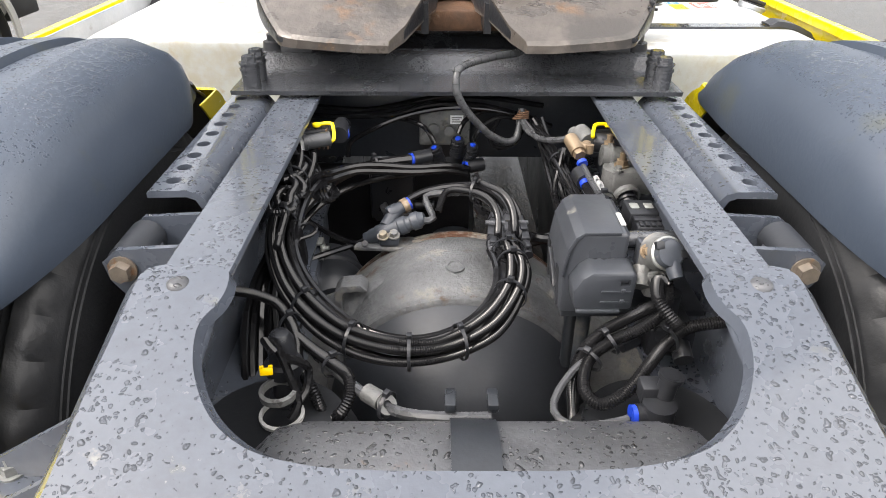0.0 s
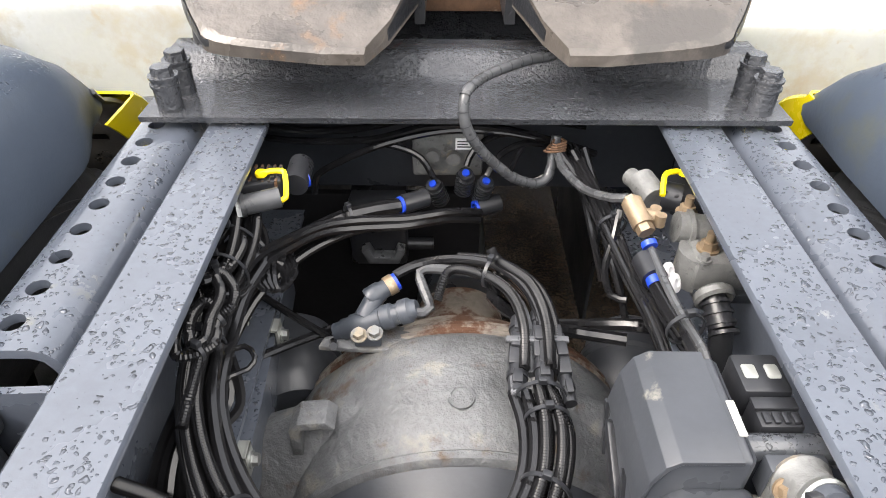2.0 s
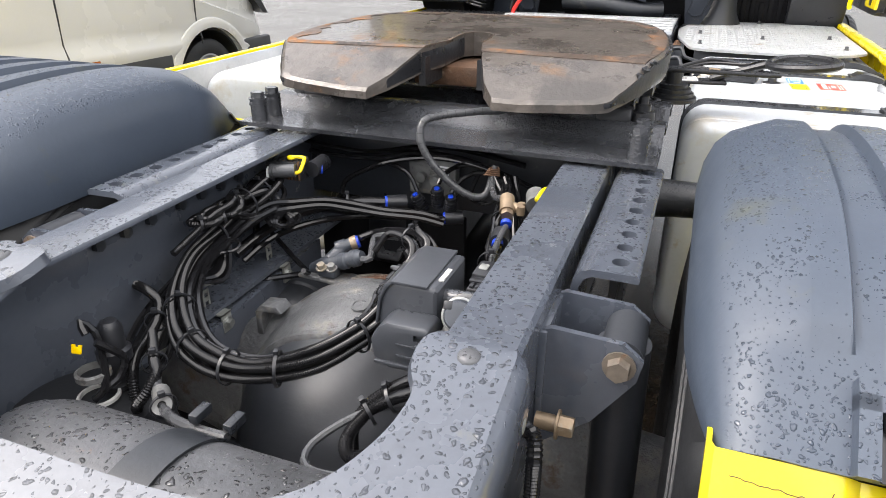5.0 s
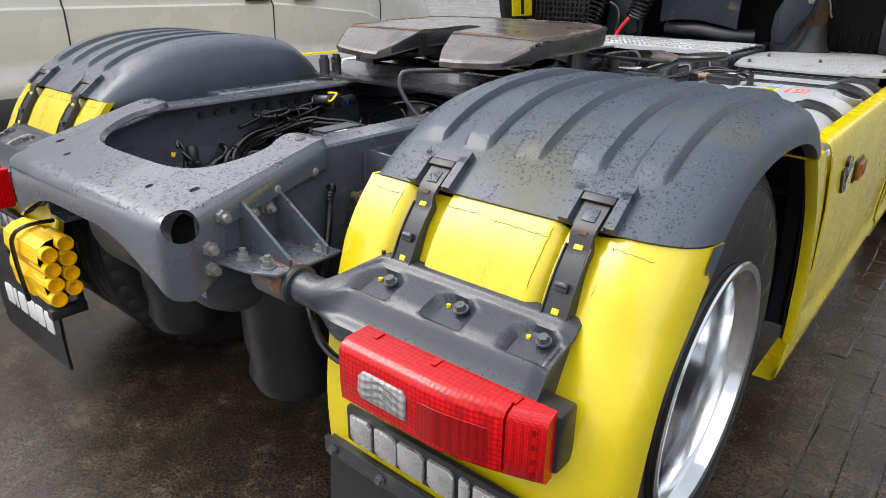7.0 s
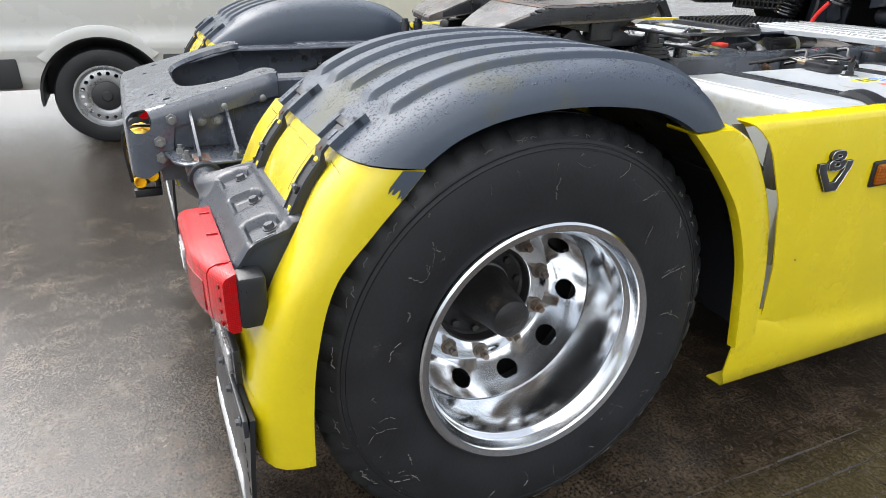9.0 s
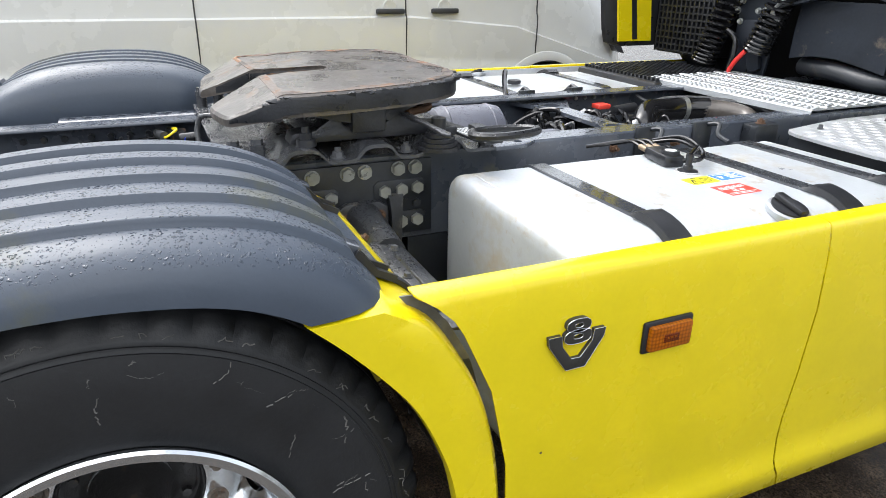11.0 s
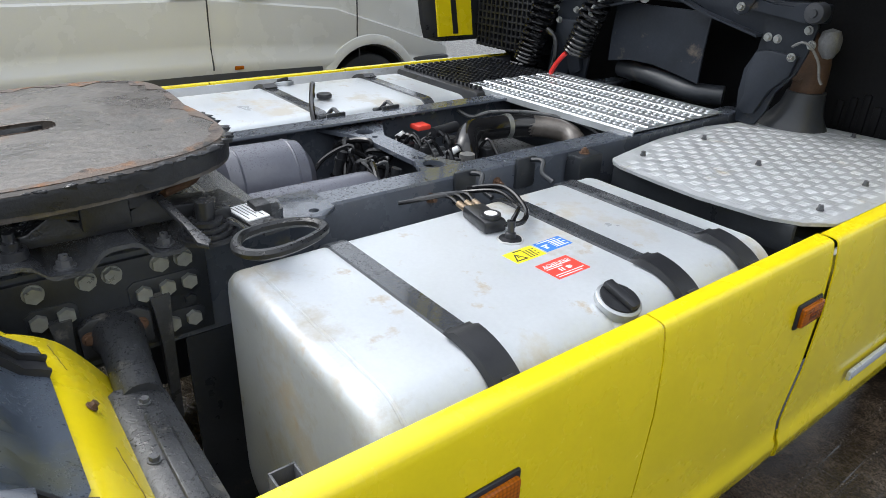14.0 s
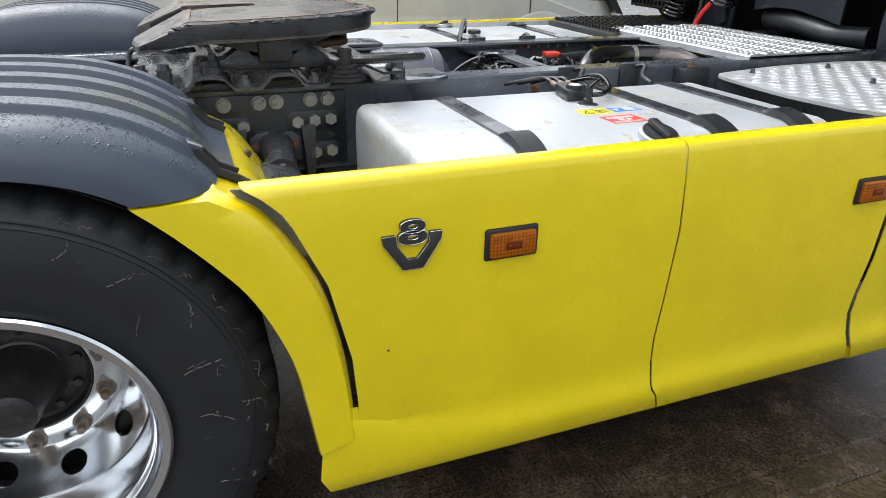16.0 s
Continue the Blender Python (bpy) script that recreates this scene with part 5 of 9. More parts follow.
    for x in (0.70, 0.83, 0.965, 1.08, 1.20):
        bm = nut(bmn(), (x, -0.691, 0.505), (0, -1, 0), 0.008, 0.007)
        part("bar_bolt", bm, M_CAST, flap, "", mir)
    for k in range(6):
        part("block_shape", letter_shapes(bmn(), 0.722, 1.150, 0.228, 0.308, -0.692, 0.004, k), M_WHITE, flap, "pale block shape", mir)
    for k in range(10):
        part("flap_tooth", box(bmn(), (1.222, -0.692, 0.13 + 0.036 * k), (1.234, -0.690, 0.148 + 0.036 * k), 0.002), M_FLAP, flap, "", mir)


for mir in (False, True):
    tail_side(mir)

# air reservoir across the tail, with its strap
bm = bmn()
lathe(bm, [(0.0, -0.30), (0.05, -0.298), (0.10, -0.285), (0.128, -0.255), (0.135, -0.22), (0.135, 0.22), (0.128, 0.255), (0.10, 0.285), (0.05, 0.298), (0.0, 0.30)], (0.02, -0.575, 0.757), (1, 0, 0), 56)
tank = part("air_reservoir", bm, M_CAST, truck, "grey painted air reservoir lying across the frame")
bm = lathe(bmn(), [(0.136, -0.028), (0.1395, -0.028), (0.1395, 0.028), (0.136, 0.028)], (0.005, -0.575, 0.757), (1, 0, 0), 56, closed=True)
for x in (-0.028, 0.026):
    box(bm, (0.005 + x - 0.006, -0.472, 0.858), (0.005 + x + 0.008, -0.440, 0.872), 0.002)
part("strap", bm, M_WEB, tank, "dark steel strap")

# wheel chock in its holder
chock = thing("wheel_chock", (-0.46, -0.80, 0.52), "bright yellow plastic wheel chock with hollow tubes, strapped in its holder", "wheel chock")
for k in range(2):
    for j in range(4):
        y, z = -0.805 + 0.044 * k, 0.560 + 0.043 * j + 0.021 * k
        hollow = cyl(bmn(), (-0.276, y, z), (-0.24, y, z), 0.0178, seg=14)
        one = carve(cyl(bmn(), (-0.36, y, z), (-0.262, y, z), 0.0215, seg=14), hollow)
        part("tube", one, M_CHOCK, chock, "hollow yellow tube")
# the moulded block behind the tubes, faceted
bm = bmn()
rows = []
for x, g in ((-0.545, 0.80), (-0.52, 0.98), (-0.47, 1.0), (-0.40, 1.05), (-0.375, 0.97), (-0.31, 1.0), (-0.288, 0.97)):
    rows.append([(x, -0.783 + (y + 0.783) * g, 0.636 + (z - 0.636) * g) for y, z in ((-0.822, 0.540), (-0.828, 0.600), (-0.818, 0.628), (-0.830, 0.665), (-0.824, 0.705), (-0.80, 0.722), (-0.768, 0.728), (-0.742, 0.715), (-0.740, 0.58), (-0.775, 0.545), (-0.80, 0.535))])
loft(bm, rows)
for ends in (rows[0], rows[-1]):
    bm.faces.new([bm.verts.new(p) for p in ends])
part("moulded_block", bm, M_CHOCK, chock, "", smooth=15)
bm = tube(bmn(), [(-0.41, -0.834, 0.52), (-0.41, -0.842, 0.66), (-0.41, -0.835, 0.715), (-0.40, -0.80, 0.738), (-0.40, -0.73, 0.735)], 0.006)
part("strap", bm, M_HOSE, chock, "black retaining strap")
bm = bmn()
tube(bm, [(-0.56, -0.80, 0.62), (-0.60, -0.80, 0.62), (-0.60, -0.80, 0.59), (-0.56, -0.80, 0.59)], 0.005)
box(bm, (-0.56, -0.755, 0.50), (-0.28, -0.735, 0.70), 0.003)
box(bm, (-0.30, -0.83, 0.50), (-0.27, -0.735, 0.53), 0.003)
part("chock_holder", bm, M_PLASTIC, truck, "black wire chock holder")

# ---- fifth wheel ----
def plate_z(y):
    """The coupling plate tips down to the tail."""
    if y > 0.45:
        return 1.207 + (y - 0.45) * 0.035
    return 1.207 - (0.45 - y) * 0.45


half = [(0.0, 0.985), (0.12, 0.995), (0.26, 0.992), (0.345, 0.965), (0.405, 0.90), (0.437, 0.81), (0.455, 0.70), (0.458, 0.58), (0.446, 0.48), (0.425, 0.42), (0.385, 0.345), (0.35, 0.312),
        (0.20, 0.292), (0.142, 0.292), (0.110, 0.34), (0.072, 0.44), (0.045, 0.53), (0.045, 0.60), (0.040, 0.645), (0.020, 0.668), (0.0, 0.672)]
bm = bmn()
bm2 = spline([(x, y, 0) for x, y in half[:13]], 0.01) + [Vector((x, y, 0)) for x, y in half[13:]]
right = [(p.x, p.y) for p in bm2]
outline = right + [(-x, y) for x, y in right[-2:0:-1]]
lo = [bm.verts.new((x, y, plate_z(y) - (0.022 + 0.035 * min(1, max(0, (y - 0.30) / 0.15))))) for x, y in outline]
mid = [bm.verts.new((x, y, plate_z(y) - 0.006)) for x, y in outline]
n = len(outline)
cx, cy = 0.0, 0.66
hi = []
for x, y in outline:
    k = 0.985
    hx, hy = (x * k, cy + (y - cy) * k) if y > 0.30 or abs(x) > 0.12 else (x, y + 0.004)
    hi.append(bm.verts.new((hx, hy, plate_z(hy))))
for a, b in ((lo, mid), (mid, hi)):
    for i in range(n):
        bm.faces.new((a[i], a[(i + 1) % n], b[(i + 1) % n], b[i]))
cap = [bm.faces.new(hi), bm.faces.new(lo[::-1])]
bmesh.ops.triangulate(bm, faces=cap)
bmesh.ops.recalc_face_normals(bm, faces=bm.faces)
fifth = part("fifth_wheel", bm, M_GREASE, truck, "greasy rust-stained steel fifth wheel coupling plate", smooth=30)
# worn rim of the plate
bm = bmn()
rim = [p for p in right if p[1] > 0.43]
rnd = random.Random(4)
for sx in (1, -1):
    rows = []
    for x, y in rim:
        hx, hy = x * 0.982, cy + (y - cy) * 0.982
        k = 0.915 + 0.030 * math.sin(y * 23 + sx * x * 17) + 0.022 * math.sin(y * 61 + x * 47 * sx) + rnd.uniform(-0.012, 0.012)
        k = min(k, 0.968)
        ix, iy = x * k, cy + (y - cy) * k
        rows.append([(sx * hx, hy, plate_z(hy) + 0.0004), (sx * hx, hy, plate_z(hy) + 0.0016), (sx * ix, iy, plate_z(iy) + 0.0014), (sx * ix, iy, plate_z(iy) + 0.0002)])
    loft(bm, rows)
part("worn_rim", bm, M_RIMRUST, fifth, "rusty worn rim of the coupling plate")
# the plate's dark, greasy edge, uneven below
rnd = random.Random(12)
for sx in (1, -1):
    rows = []
    drop = 0.048
    for x, y in [p for p in right if p[1] > 0.318 and p[0] > 0.02]:
        drop += rnd.uniform(-0.002, 0.002) + (0.05 - drop) * 0.12
        g = (Vector((x, y - cy, 0)).normalized()) * 0.0025
        z = plate_z(y)
        d = drop * min(1.0, 0.35 + (y - 0.318) / 0.15)
        rows.append([(sx * (x + g.x), y + g.y, z - 0.007), (sx * (x + g.x * 1.6), y + g.y * 1.6, z - 0.012), (sx * (x + g.x), y + g.y, z - d), (sx * (x - g.x), y - g.y, z - d), (sx * (x - g.x), y - g.y, z - 0.010)])
    part("plate_edge", loft(bmn(), rows), M_POST, fifth, "black greasy edge of the coupling plate")
# skirt walls under the plate
bm = bmn()
for s in (1, -1):
    rows = []
    for y, d in ((0.33, 0.03), (0.42, 0.05), (0.50, 0.062), (0.56, 0.075), (0.64, 0.095), (0.74, 0.095), (0.80, 0.075), (0.88, 0.06), (0.95, 0.045)):
        x = 0.425 - 1.1 * (y - 0.64) ** 2
        rows.append([(s * x, y, plate_z(y) - 0.03), (s * x, y, plate_z(y) - d), (s * (x - 0.02), y, plate_z(y) - d), (s * (x - 0.02), y, plate_z(y) - 0.03)])
    loft(bm, rows)
for x in (-0.2, -0.07, 0.07, 0.2):
    box(bm, (x - 0.008, 0.44, 1.12), (x + 0.008, 0.93, 1.185))
part("plate_ribs", bm, M_POST, fifth, "dark cast ribs below the coupling plate")
for s in (1, -1):
    bm = bmn()
    prism(bm, [(0.46, 1.072), (0.47, 1.10), (0.53, 1.105), (0.57, 1.13), (0.59, 1.155), (0.61, 1.115), (0.65, 1.10), (0.70, 1.10), (0.735, 1.118), (0.75, 1.155), (0.78, 1.125), (0.82, 1.105), (0.90, 1.10), (0.93, 1.072)],
          "x", s * 0.33, s * 0.405, 0.005)
    box(bm, (s * 0.385, 0.625, 1.095), (s * 0.435, 0.72, 1.16), 0.006)
    part("pedestal", bm, M_POST, fifth, "dark cast steel pedestal bearing")
    for y in (0.50, 0.875):
        bm = lathe(bmn(), [(0.0, 0.052), (0.010, 0.052), (0.011, 0.036), (0.017, 0.034), (0.017, 0.020), (0.026, 0.018), (0.028, 0.0), (0.0, 0.0)], (s * 0.425, y, 1.072), (0, 0, 1), 20)
        part("spring_bolt", bm, M_POST, fifth)
# locking parts seen through the throat
bm = box(bmn(), (-0.14, 0.55, 1.10), (0.14, 0.80, 1.15), 0.01)
tube(bm, [(0.14, 0.86, 1.12), (0.30, 0.90, 1.13), (0.38, 0.80, 1.13)], 0.012)
part("lock_bar", bm, M_RUST, fifth, "rusty locking bar")
# long release handle: a flat bar with a label, ending in an oval loop
bm = bmn()
m = Matrix.Translation((0.46, 0.948, 1.082)) @ pose(0, 0, 0, 0, 0, 8)
box(bm, (-0.16, -0.030, -0.006), (0.14, 0.030, 0.002), 0.002, m=m)
tube(bm, [(0.56, 0.962, 1.086), (0.63, 0.958, 1.112), (0.70, 0.935, 1.140)], 0.010)
loop = [(0.755, 0.822), (0.712, 0.850), (0.694, 0.910), (0.706, 0.962), (0.740, 0.990), (0.785, 0.984), (0.822, 0.935), (0.842, 0.872), (0.832, 0.832), (0.797, 0.815)]
tube(bm, [(x, y, 1.148 + (x - 0.76) * 0.12) for x, y in loop], 0.0105, closed=True)
part("release_handle", bm, M_POST, fifth, "dark steel release handle with an oval loop")
bm = bmn()
m = Matrix.Translation((0.480, 0.952, 1.084)) @ pose(0, 0, 0, 0, 0, 8)
box(bm, (-0.047, -0.027, 0), (0.047, 0.027, 0.003), m=m)
part("handle_label", bm, M_WHITE, fifth, "white label with small print")
for k in range(5):
    bm = box(bmn(), (-0.040, -0.020 + 0.009 * k, 0.0032), (0.038 - 0.018 * (k % 2), -0.0182 + 0.009 * k, 0.0038), m=m)
    part("label_print", bm, M_INK, fifth)
bm = bmn()
prism(bm, [(0.41, 0.772), (0.41, 0.792), (0.60, 0.794), (0.69, 0.799), (0.715, 0.786), (0.69, 0.773), (0.60, 0.778)], "z", 1.13, 1.14, 0.003)
part("lock_lever", bm, M_POST, fifth, "dark steel lever blade")
bm = bmn()
for r, z in ((0.062, 1.045), (0.054, 1.056), (0.046, 1.067), (0.036, 1.078)):
    cyl(bm, (0.47, 0.86, z), (0.47, 0.86, z + 0.010), r, seg=28)
cyl(bm, (0.47, 0.86, 1.085), (0.47, 0.86, 1.13), 0.020, seg=20)
part("rubber_boot", bm, M_POST, fifth, "black ribbed rubber boot")
for x, y in ((0.415, 0.90), (0.44, 0.985)):
    part("stop_block", box(bmn(), (x, y - 0.02, 1.075), (x + 0.05, y + 0.02, 1.10), 0.004), M_POST, fifth)
# ragged beads of grease along the rim
rnd = random.Random(3)
bm = bmn()
for k in range(46):
    x, y = right[int(rnd.uniform(10, 95)) % len(right)]
    if y < 0.40:
        continue
    r = rnd.uniform(0.003, 0.009)
    blob = lathe(bmn(), [(0.0, r * 0.5), (r * 0.8, r * 0.35), (r * 1.3, 0.0), (r, -r)], (0, 0, 0), (rnd.uniform(-0.3, 0.5), rnd.uniform(-0.3, 0.3), 1), 9)
    for v in blob.verts:
        v.co = Vector((v.co.x * rnd.uniform(0.7, 1.2), v.co.y * rnd.uniform(1.0, 2.6), v.co.z * rnd.uniform(0.6, 1.4))) + Vector((x - 0.004, y, plate_z(y) - 0.006))
    lump = bpy.data.meshes.new("lump")
    blob.to_mesh(lump)
    bm.from_mesh(lump)
    bpy.data.meshes.remove(lump)
part("grease", bm, M_POST, fifth, "black lumps of grease along the rim", kind="stuff")

# ---- fuel tanks ----
def tank_section(x0, x1, z0, z1, r, inset):
    pts = []
    corner = ((x1, z1, 0, r * 1.25), (x0, z1, 90, r * 0.75), (x0, z0, 180, r), (x1, z0, 270, r))
    for cx, cz, a0, rr in corner:
        sx, sz = (1 if cx == x1 else -1), (1 if cz == z1 else -1)
        rr = max(rr - inset * 0.4, 0.01)
        ox, oz = cx - sx * (rr + inset), cz - sz * (rr + inset)
        for k in range(9):
            a = radians(a0 + 90 * k / 8)
            pts.append((ox + rr * math.cos(a), oz + rr * math.sin(a)))
    # a slight crown on the upper face
    return [(x, z + (0.012 * (1 - ((x - (x0 + x1) / 2) / (x1 - x0) * 2) ** 2) if z > z1 - 0.12 else 0)) for x, z in pts]


def fuel_tank(mir, y0, y1, straps, cap_y, extras):
    X0, X1, Z0, Z1 = 0.505, 1.185, 0.33, 0.985
    bm = bmn()
    rows = []
    for y, inset in ((y0 + 0.004, 0.06), (y0, 0.03), (y0 + 0.006, 0.010), (y0 + 0.018, 0.002), (y0 + 0.03, 0.0), (y0 + 0.05, 0.0), (y0 + 0.052, 0.002), (y0 + 0.057, 0.002), (y0 + 0.059, 0.0),
                     (0.5 * (y0 + y1), 0.0), (y1 - 0.059, 0.0), (y1 - 0.055, 0.002), (y1 - 0.03, 0.0), (y1 - 0.012, 0.004), (y1, 0.03)):
        rows.append([(x, y, z) for x, z in tank_section(X0, X1, Z0, Z1, 0.085, inset)])
    loft(bm, rows)
    tank = part("fuel_tank", bm, M_TANK, truck, "dusty brushed aluminium fuel tank", mir)
    ring = tank_section(X0, X1, Z0, Z1, 0.085, 0)
    big = tank_section(X0 - 0.007, X1 + 0.007, Z0 - 0.007, Z1 + 0.007, 0.092, 0)
    for y in straps:
        bm = bmn()
        rows = []
        for (xa, za), (xb, zb) in zip(ring, big):
            rows.append([(xa, y - 0.026, za - 0.001), (xb, y - 0.025, zb), (xb, y + 0.025, zb), (xa, y + 0.026, za - 0.001)])
        loft(bm, rows + rows[:1], caps=False)
        strap = part("tank_strap", bm, M_BLACK, tank, "black steel tank strap", mir)
        cover = []
        line = [(1.02, 0, 0.999), (1.06, 0, 0.998), (1.10, 0, 0.990), (1.14, 0, 0.972), (1.17, 0, 0.945), (1.188, 0, 0.91), (1.196, 0, 0.86)]
        for k, p in enumerate(spline(line, 0.012)):
            q = spline(line, 0.012)[min(k + 1, 99) if k + 1 < len(spline(line, 0.012)) else k - 1]
            d = (Vector(q) - Vector(p)).normalized() if k + 1 < len(spline(line, 0.012)) else (Vector(p) - Vector(q)).normalized()
            nr = Vector((-d.z, 0, d.x))
            if nr.z < 0 and nr.x < 0:
                nr = -nr
            h = 0.016 if k > 1 else 0.006
            w = 0.034
            cover.append([Vector((p.x, y - w, p.z)), Vector((p.x, y - w + 0.004, p.z)) + nr * h, Vector((p.x, y + w - 0.004, p.z)) + nr * h, Vector((p.x, y + w, p.z))])
        bm = loft(bmn(), cover)
        part("strap_cover", bm, M_PLASTIC, tank, "dark plastic strap cover", mir)
        bm = bmn()
        mm = Matrix.Translation((1.170, y, 0.966)) @ pose(0, 0, 0, 0, 48, 0)
        box(bm, (-0.014, -0.014, -0.002), (0.014, 0.014, 0.006), 0.002, m=mm)
        box(bm, (-0.006, -0.007, 0.006), (0.008, 0.007, 0.009), 0.001, m=mm)
        part("buckle", bm, M_INK, tank, "", mir)
    # filler neck and cap
    bm = bmn()
    lathe(bm, [(0.062, -0.02), (0.060, 0.0), (0.050, 0.006), (0.046, 0.008), (0.046, 0.018), (0.050, 0.019), (0.050, 0.031), (0.046, 0.034), (0.0, 0.034)], (1.112, cap_y, 0.968), (0.28, 0, 0.96), 36)
    neck = part("filler_cap", bm, M_GALV, tank, "aluminium filler neck with dark grip cap", mir)
    bm = bmn()
    m = Matrix.Translation((1.112, cap_y, 0.968)) @ turn_to((0.28, 0, 0.96))
    cyl(bm, m @ Vector((0, 0, 0.032)), m @ Vector((0, 0, 0.038)), 0.043, seg=32)
    box(bm, (-0.013, -0.042, 0.038), (0.013, 0.042, 0.052), 0.004, m=m)
    part("cap_grip", bm, M_PLASTIC, tank, "dark plastic cap grip", mir)
    if extras:
        z = 0.990
        # sender and hose block
        bm = lathe(bmn(), [(0.030, -0.002), (0.028, 0.004), (0.014, 0.006), (0.013, 0.018), (0.009, 0.020), (0.009, 0.034), (0.011, 0.034), (0.011, 0.050), (0.0, 0.050)], (0.765, 1.500, z), (0, 0, 1), 20)
        part("tank_sender", bm, M_PLASTIC, tank, "black sender on the tank")
        bm = bmn()
        m = Matrix.Translation((0.66, 1.505, z + 0.018)) @ pose(0, 0, 0, 0, 0, -12)
        box(bm, (-0.065, -0.032, -0.018), (0.06, 0.032, 0.016), 0.008, m=m)
        cyl(bm, m @ Vector((0.03, 0, 0.016)), m @ Vector((0.03, 0, 0.026)), 0.026, seg=24)
        block = part("hose_block", bm, M_PLASTIC, tank, "black hose block with brass ends")
        part("pale_mark", lathe(bmn(), [(0.0, 0.027), (0.012, 0.0268), (0.017, 0.0262)], m @ Vector((0.03, 0, 0)), (0, 0, 1), 14), M_WHITE, block, "pale patch on the block")
        bm = bmn()
        for k in range(3):
            cyl(bm, m @ Vector((-0.065, -0.022 + 0.022 * k, 0.004)), m @ Vector((-0.10, -0.026 + 0.024 * k, 0.006)), 0.009, seg=12)
        part("hose_ends", bm, M_BRASS, tank, "brass hose ends")
        bm = bmn()
        for k in range(3):
            tube(bm, [m @ Vector((-0.10, -0.026 + 0.024 * k, 0.006)), m @ Vector((-0.15, -0.04 + 0.03 * k, 0.012)), (0.46, 1.44 + 0.04 * k, 1.005), (0.42, 1.40 + 0.05 * k, 0.99)], 0.006)
        part("tank_hose", bm, M_HOSE, tank)
        bm = bmn()
        tube(bm, [m @ Vector((0.05, 0.02, 0.0)), (0.74, 1.56, 1.012), (0.69, 1.62, 1.02), (0.56, 1.66, 1.03), (0.43, 1.64, 0.99)], 0.007)
        tube(bm, [(0.765, 1.500, 1.037), (0.735, 1.55, 1.05), (0.68, 1.60, 1.03), (0.55, 1.64, 1.02), (0.42, 1.60, 0.98)], 0.006)
        part("tank_hose", bm, M_HOSE, tank)
        # three stickers; small print as bars, read from beside the truck
        def top(x):
            return 0.9891 + (x - 0.569) * 0.0043

        def sticker(name, x0, x1, ya, yb, mat, ink, bars, label):
            bm = bmn()
            for lift in (0.0,):
                q = [(x0 + 0.003, ya), (x0, yb - 0.002), (x1 - 0.002, yb), (x1, ya + 0.002)]
                lo = [bm.verts.new((x, y, top(x) - 0.001)) for x, y in q]
                hi = [bm.verts.new((x, y, top(x) + 0.0008)) for x, y in q]
                bm.faces.new(hi)
                for i in range(4):
                    bm.faces.new((lo[i], lo[(i + 1) % 4], hi[(i + 1) % 4], hi[i]))
            bmesh.ops.recalc_face_normals(bm, faces=bm.faces)
            card = part(name, bm, mat, tank, label)
            for u, v0, v1, h in bars:
                x = x0 + (x1 - x0) * u
                y0b, y1b = ya + (yb - ya) * v0, ya + (yb - ya) * v1
                part("print_bar", box(bmn(), (x - h / 2, y0b, top(x) + 0.0006), (x + h / 2, y1b, top(x) + 0.0013)), ink, card)
            return card

        card = sticker("yellow_sticker", 0.819, 0.875, 1.422, 1.518, M_STICK_Y, M_INK,
                       [(0.13, 0.30, 0.60, 0.004)] + [(0.28 + 0.11 * k, 0.52, 0.94 - 0.10 * (k % 2), 0.0022) for k in range(6)], "yellow warning sticker with a black triangle")
        tri_out, tri_in = [(0.868, 1.428), (0.868, 1.466), (0.834, 1.447)], [(0.864, 1.4345), (0.864, 1.4595), (0.8415, 1.447)]
        bm = bmn()
        prism(bm, tri_out, "z", top(0.855) + 0.0004, top(0.855) + 0.0013)
        hole = prism(bmn(), tri_in, "z", 0.97, 1.02)
        bm = carve(bm, hole)
        box(bm, (0.847, 1.4458, top(0.855) + 0.0004), (0.857, 1.4482, top(0.855) + 0.0013))
        part("warning_triangle", bm, M_INK, card, "black warning triangle")
        card = sticker("blue_sticker", 0.816, 0.868, 1.524, 1.616, M_STICK_B, M_WHITE,
                       [(0.14, 0.10, 0.80, 0.003)] + [(0.30 + 0.13 * k, 0.45, 0.93 - 0.12 * (k % 2), 0.003) for k in range(5)] + [(0.45, 0.10, 0.32, 0.005), (0.66, 0.14, 0.24, 0.012)], "blue sticker with white print")
        card = sticker("red_sticker", 0.904, 0.982, 1.446, 1.552, M_STICK_R, M_WHITE,
                       [(0.33, 0.08, 0.88, 0.0025), (0.42, 0.08, 0.55, 0.0025), (0.80, 0.08, 0.92, 0.0025), (0.90, 0.08, 0.80, 0.0025), (0.60, 0.34, 0.38, 0.013), (0.60, 0.42, 0.46, 0.013), (0.60, 0.56, 0.66, 0.012), (0.59, 0.68, 0.70, 0.009)],
                       "red sticker with a white warning word")
        word = bpy.data.curves.new("warning_word", "FONT")
        word.body, word.size, word.extrude = "ACHTUNG!", 0.0165, 0.0004
        holder = bpy.data.objects.new("warning_word", word)
        flat = bpy.data.meshes.new_from_object(holder)
        bm = bmn()
        bm.from_mesh(flat)
        bmesh.ops.transform(bm, matrix=pose(0.928, 1.456, top(0.92) + 0.0010, 0, 0, 90), verts=bm.verts)
        part("warning_word", bm, M_WHITE, card, "white warning word", smooth=0)
        bpy.data.objects.remove(holder)
        # uneven beads of white sealant
        rnd = random.Random(31)
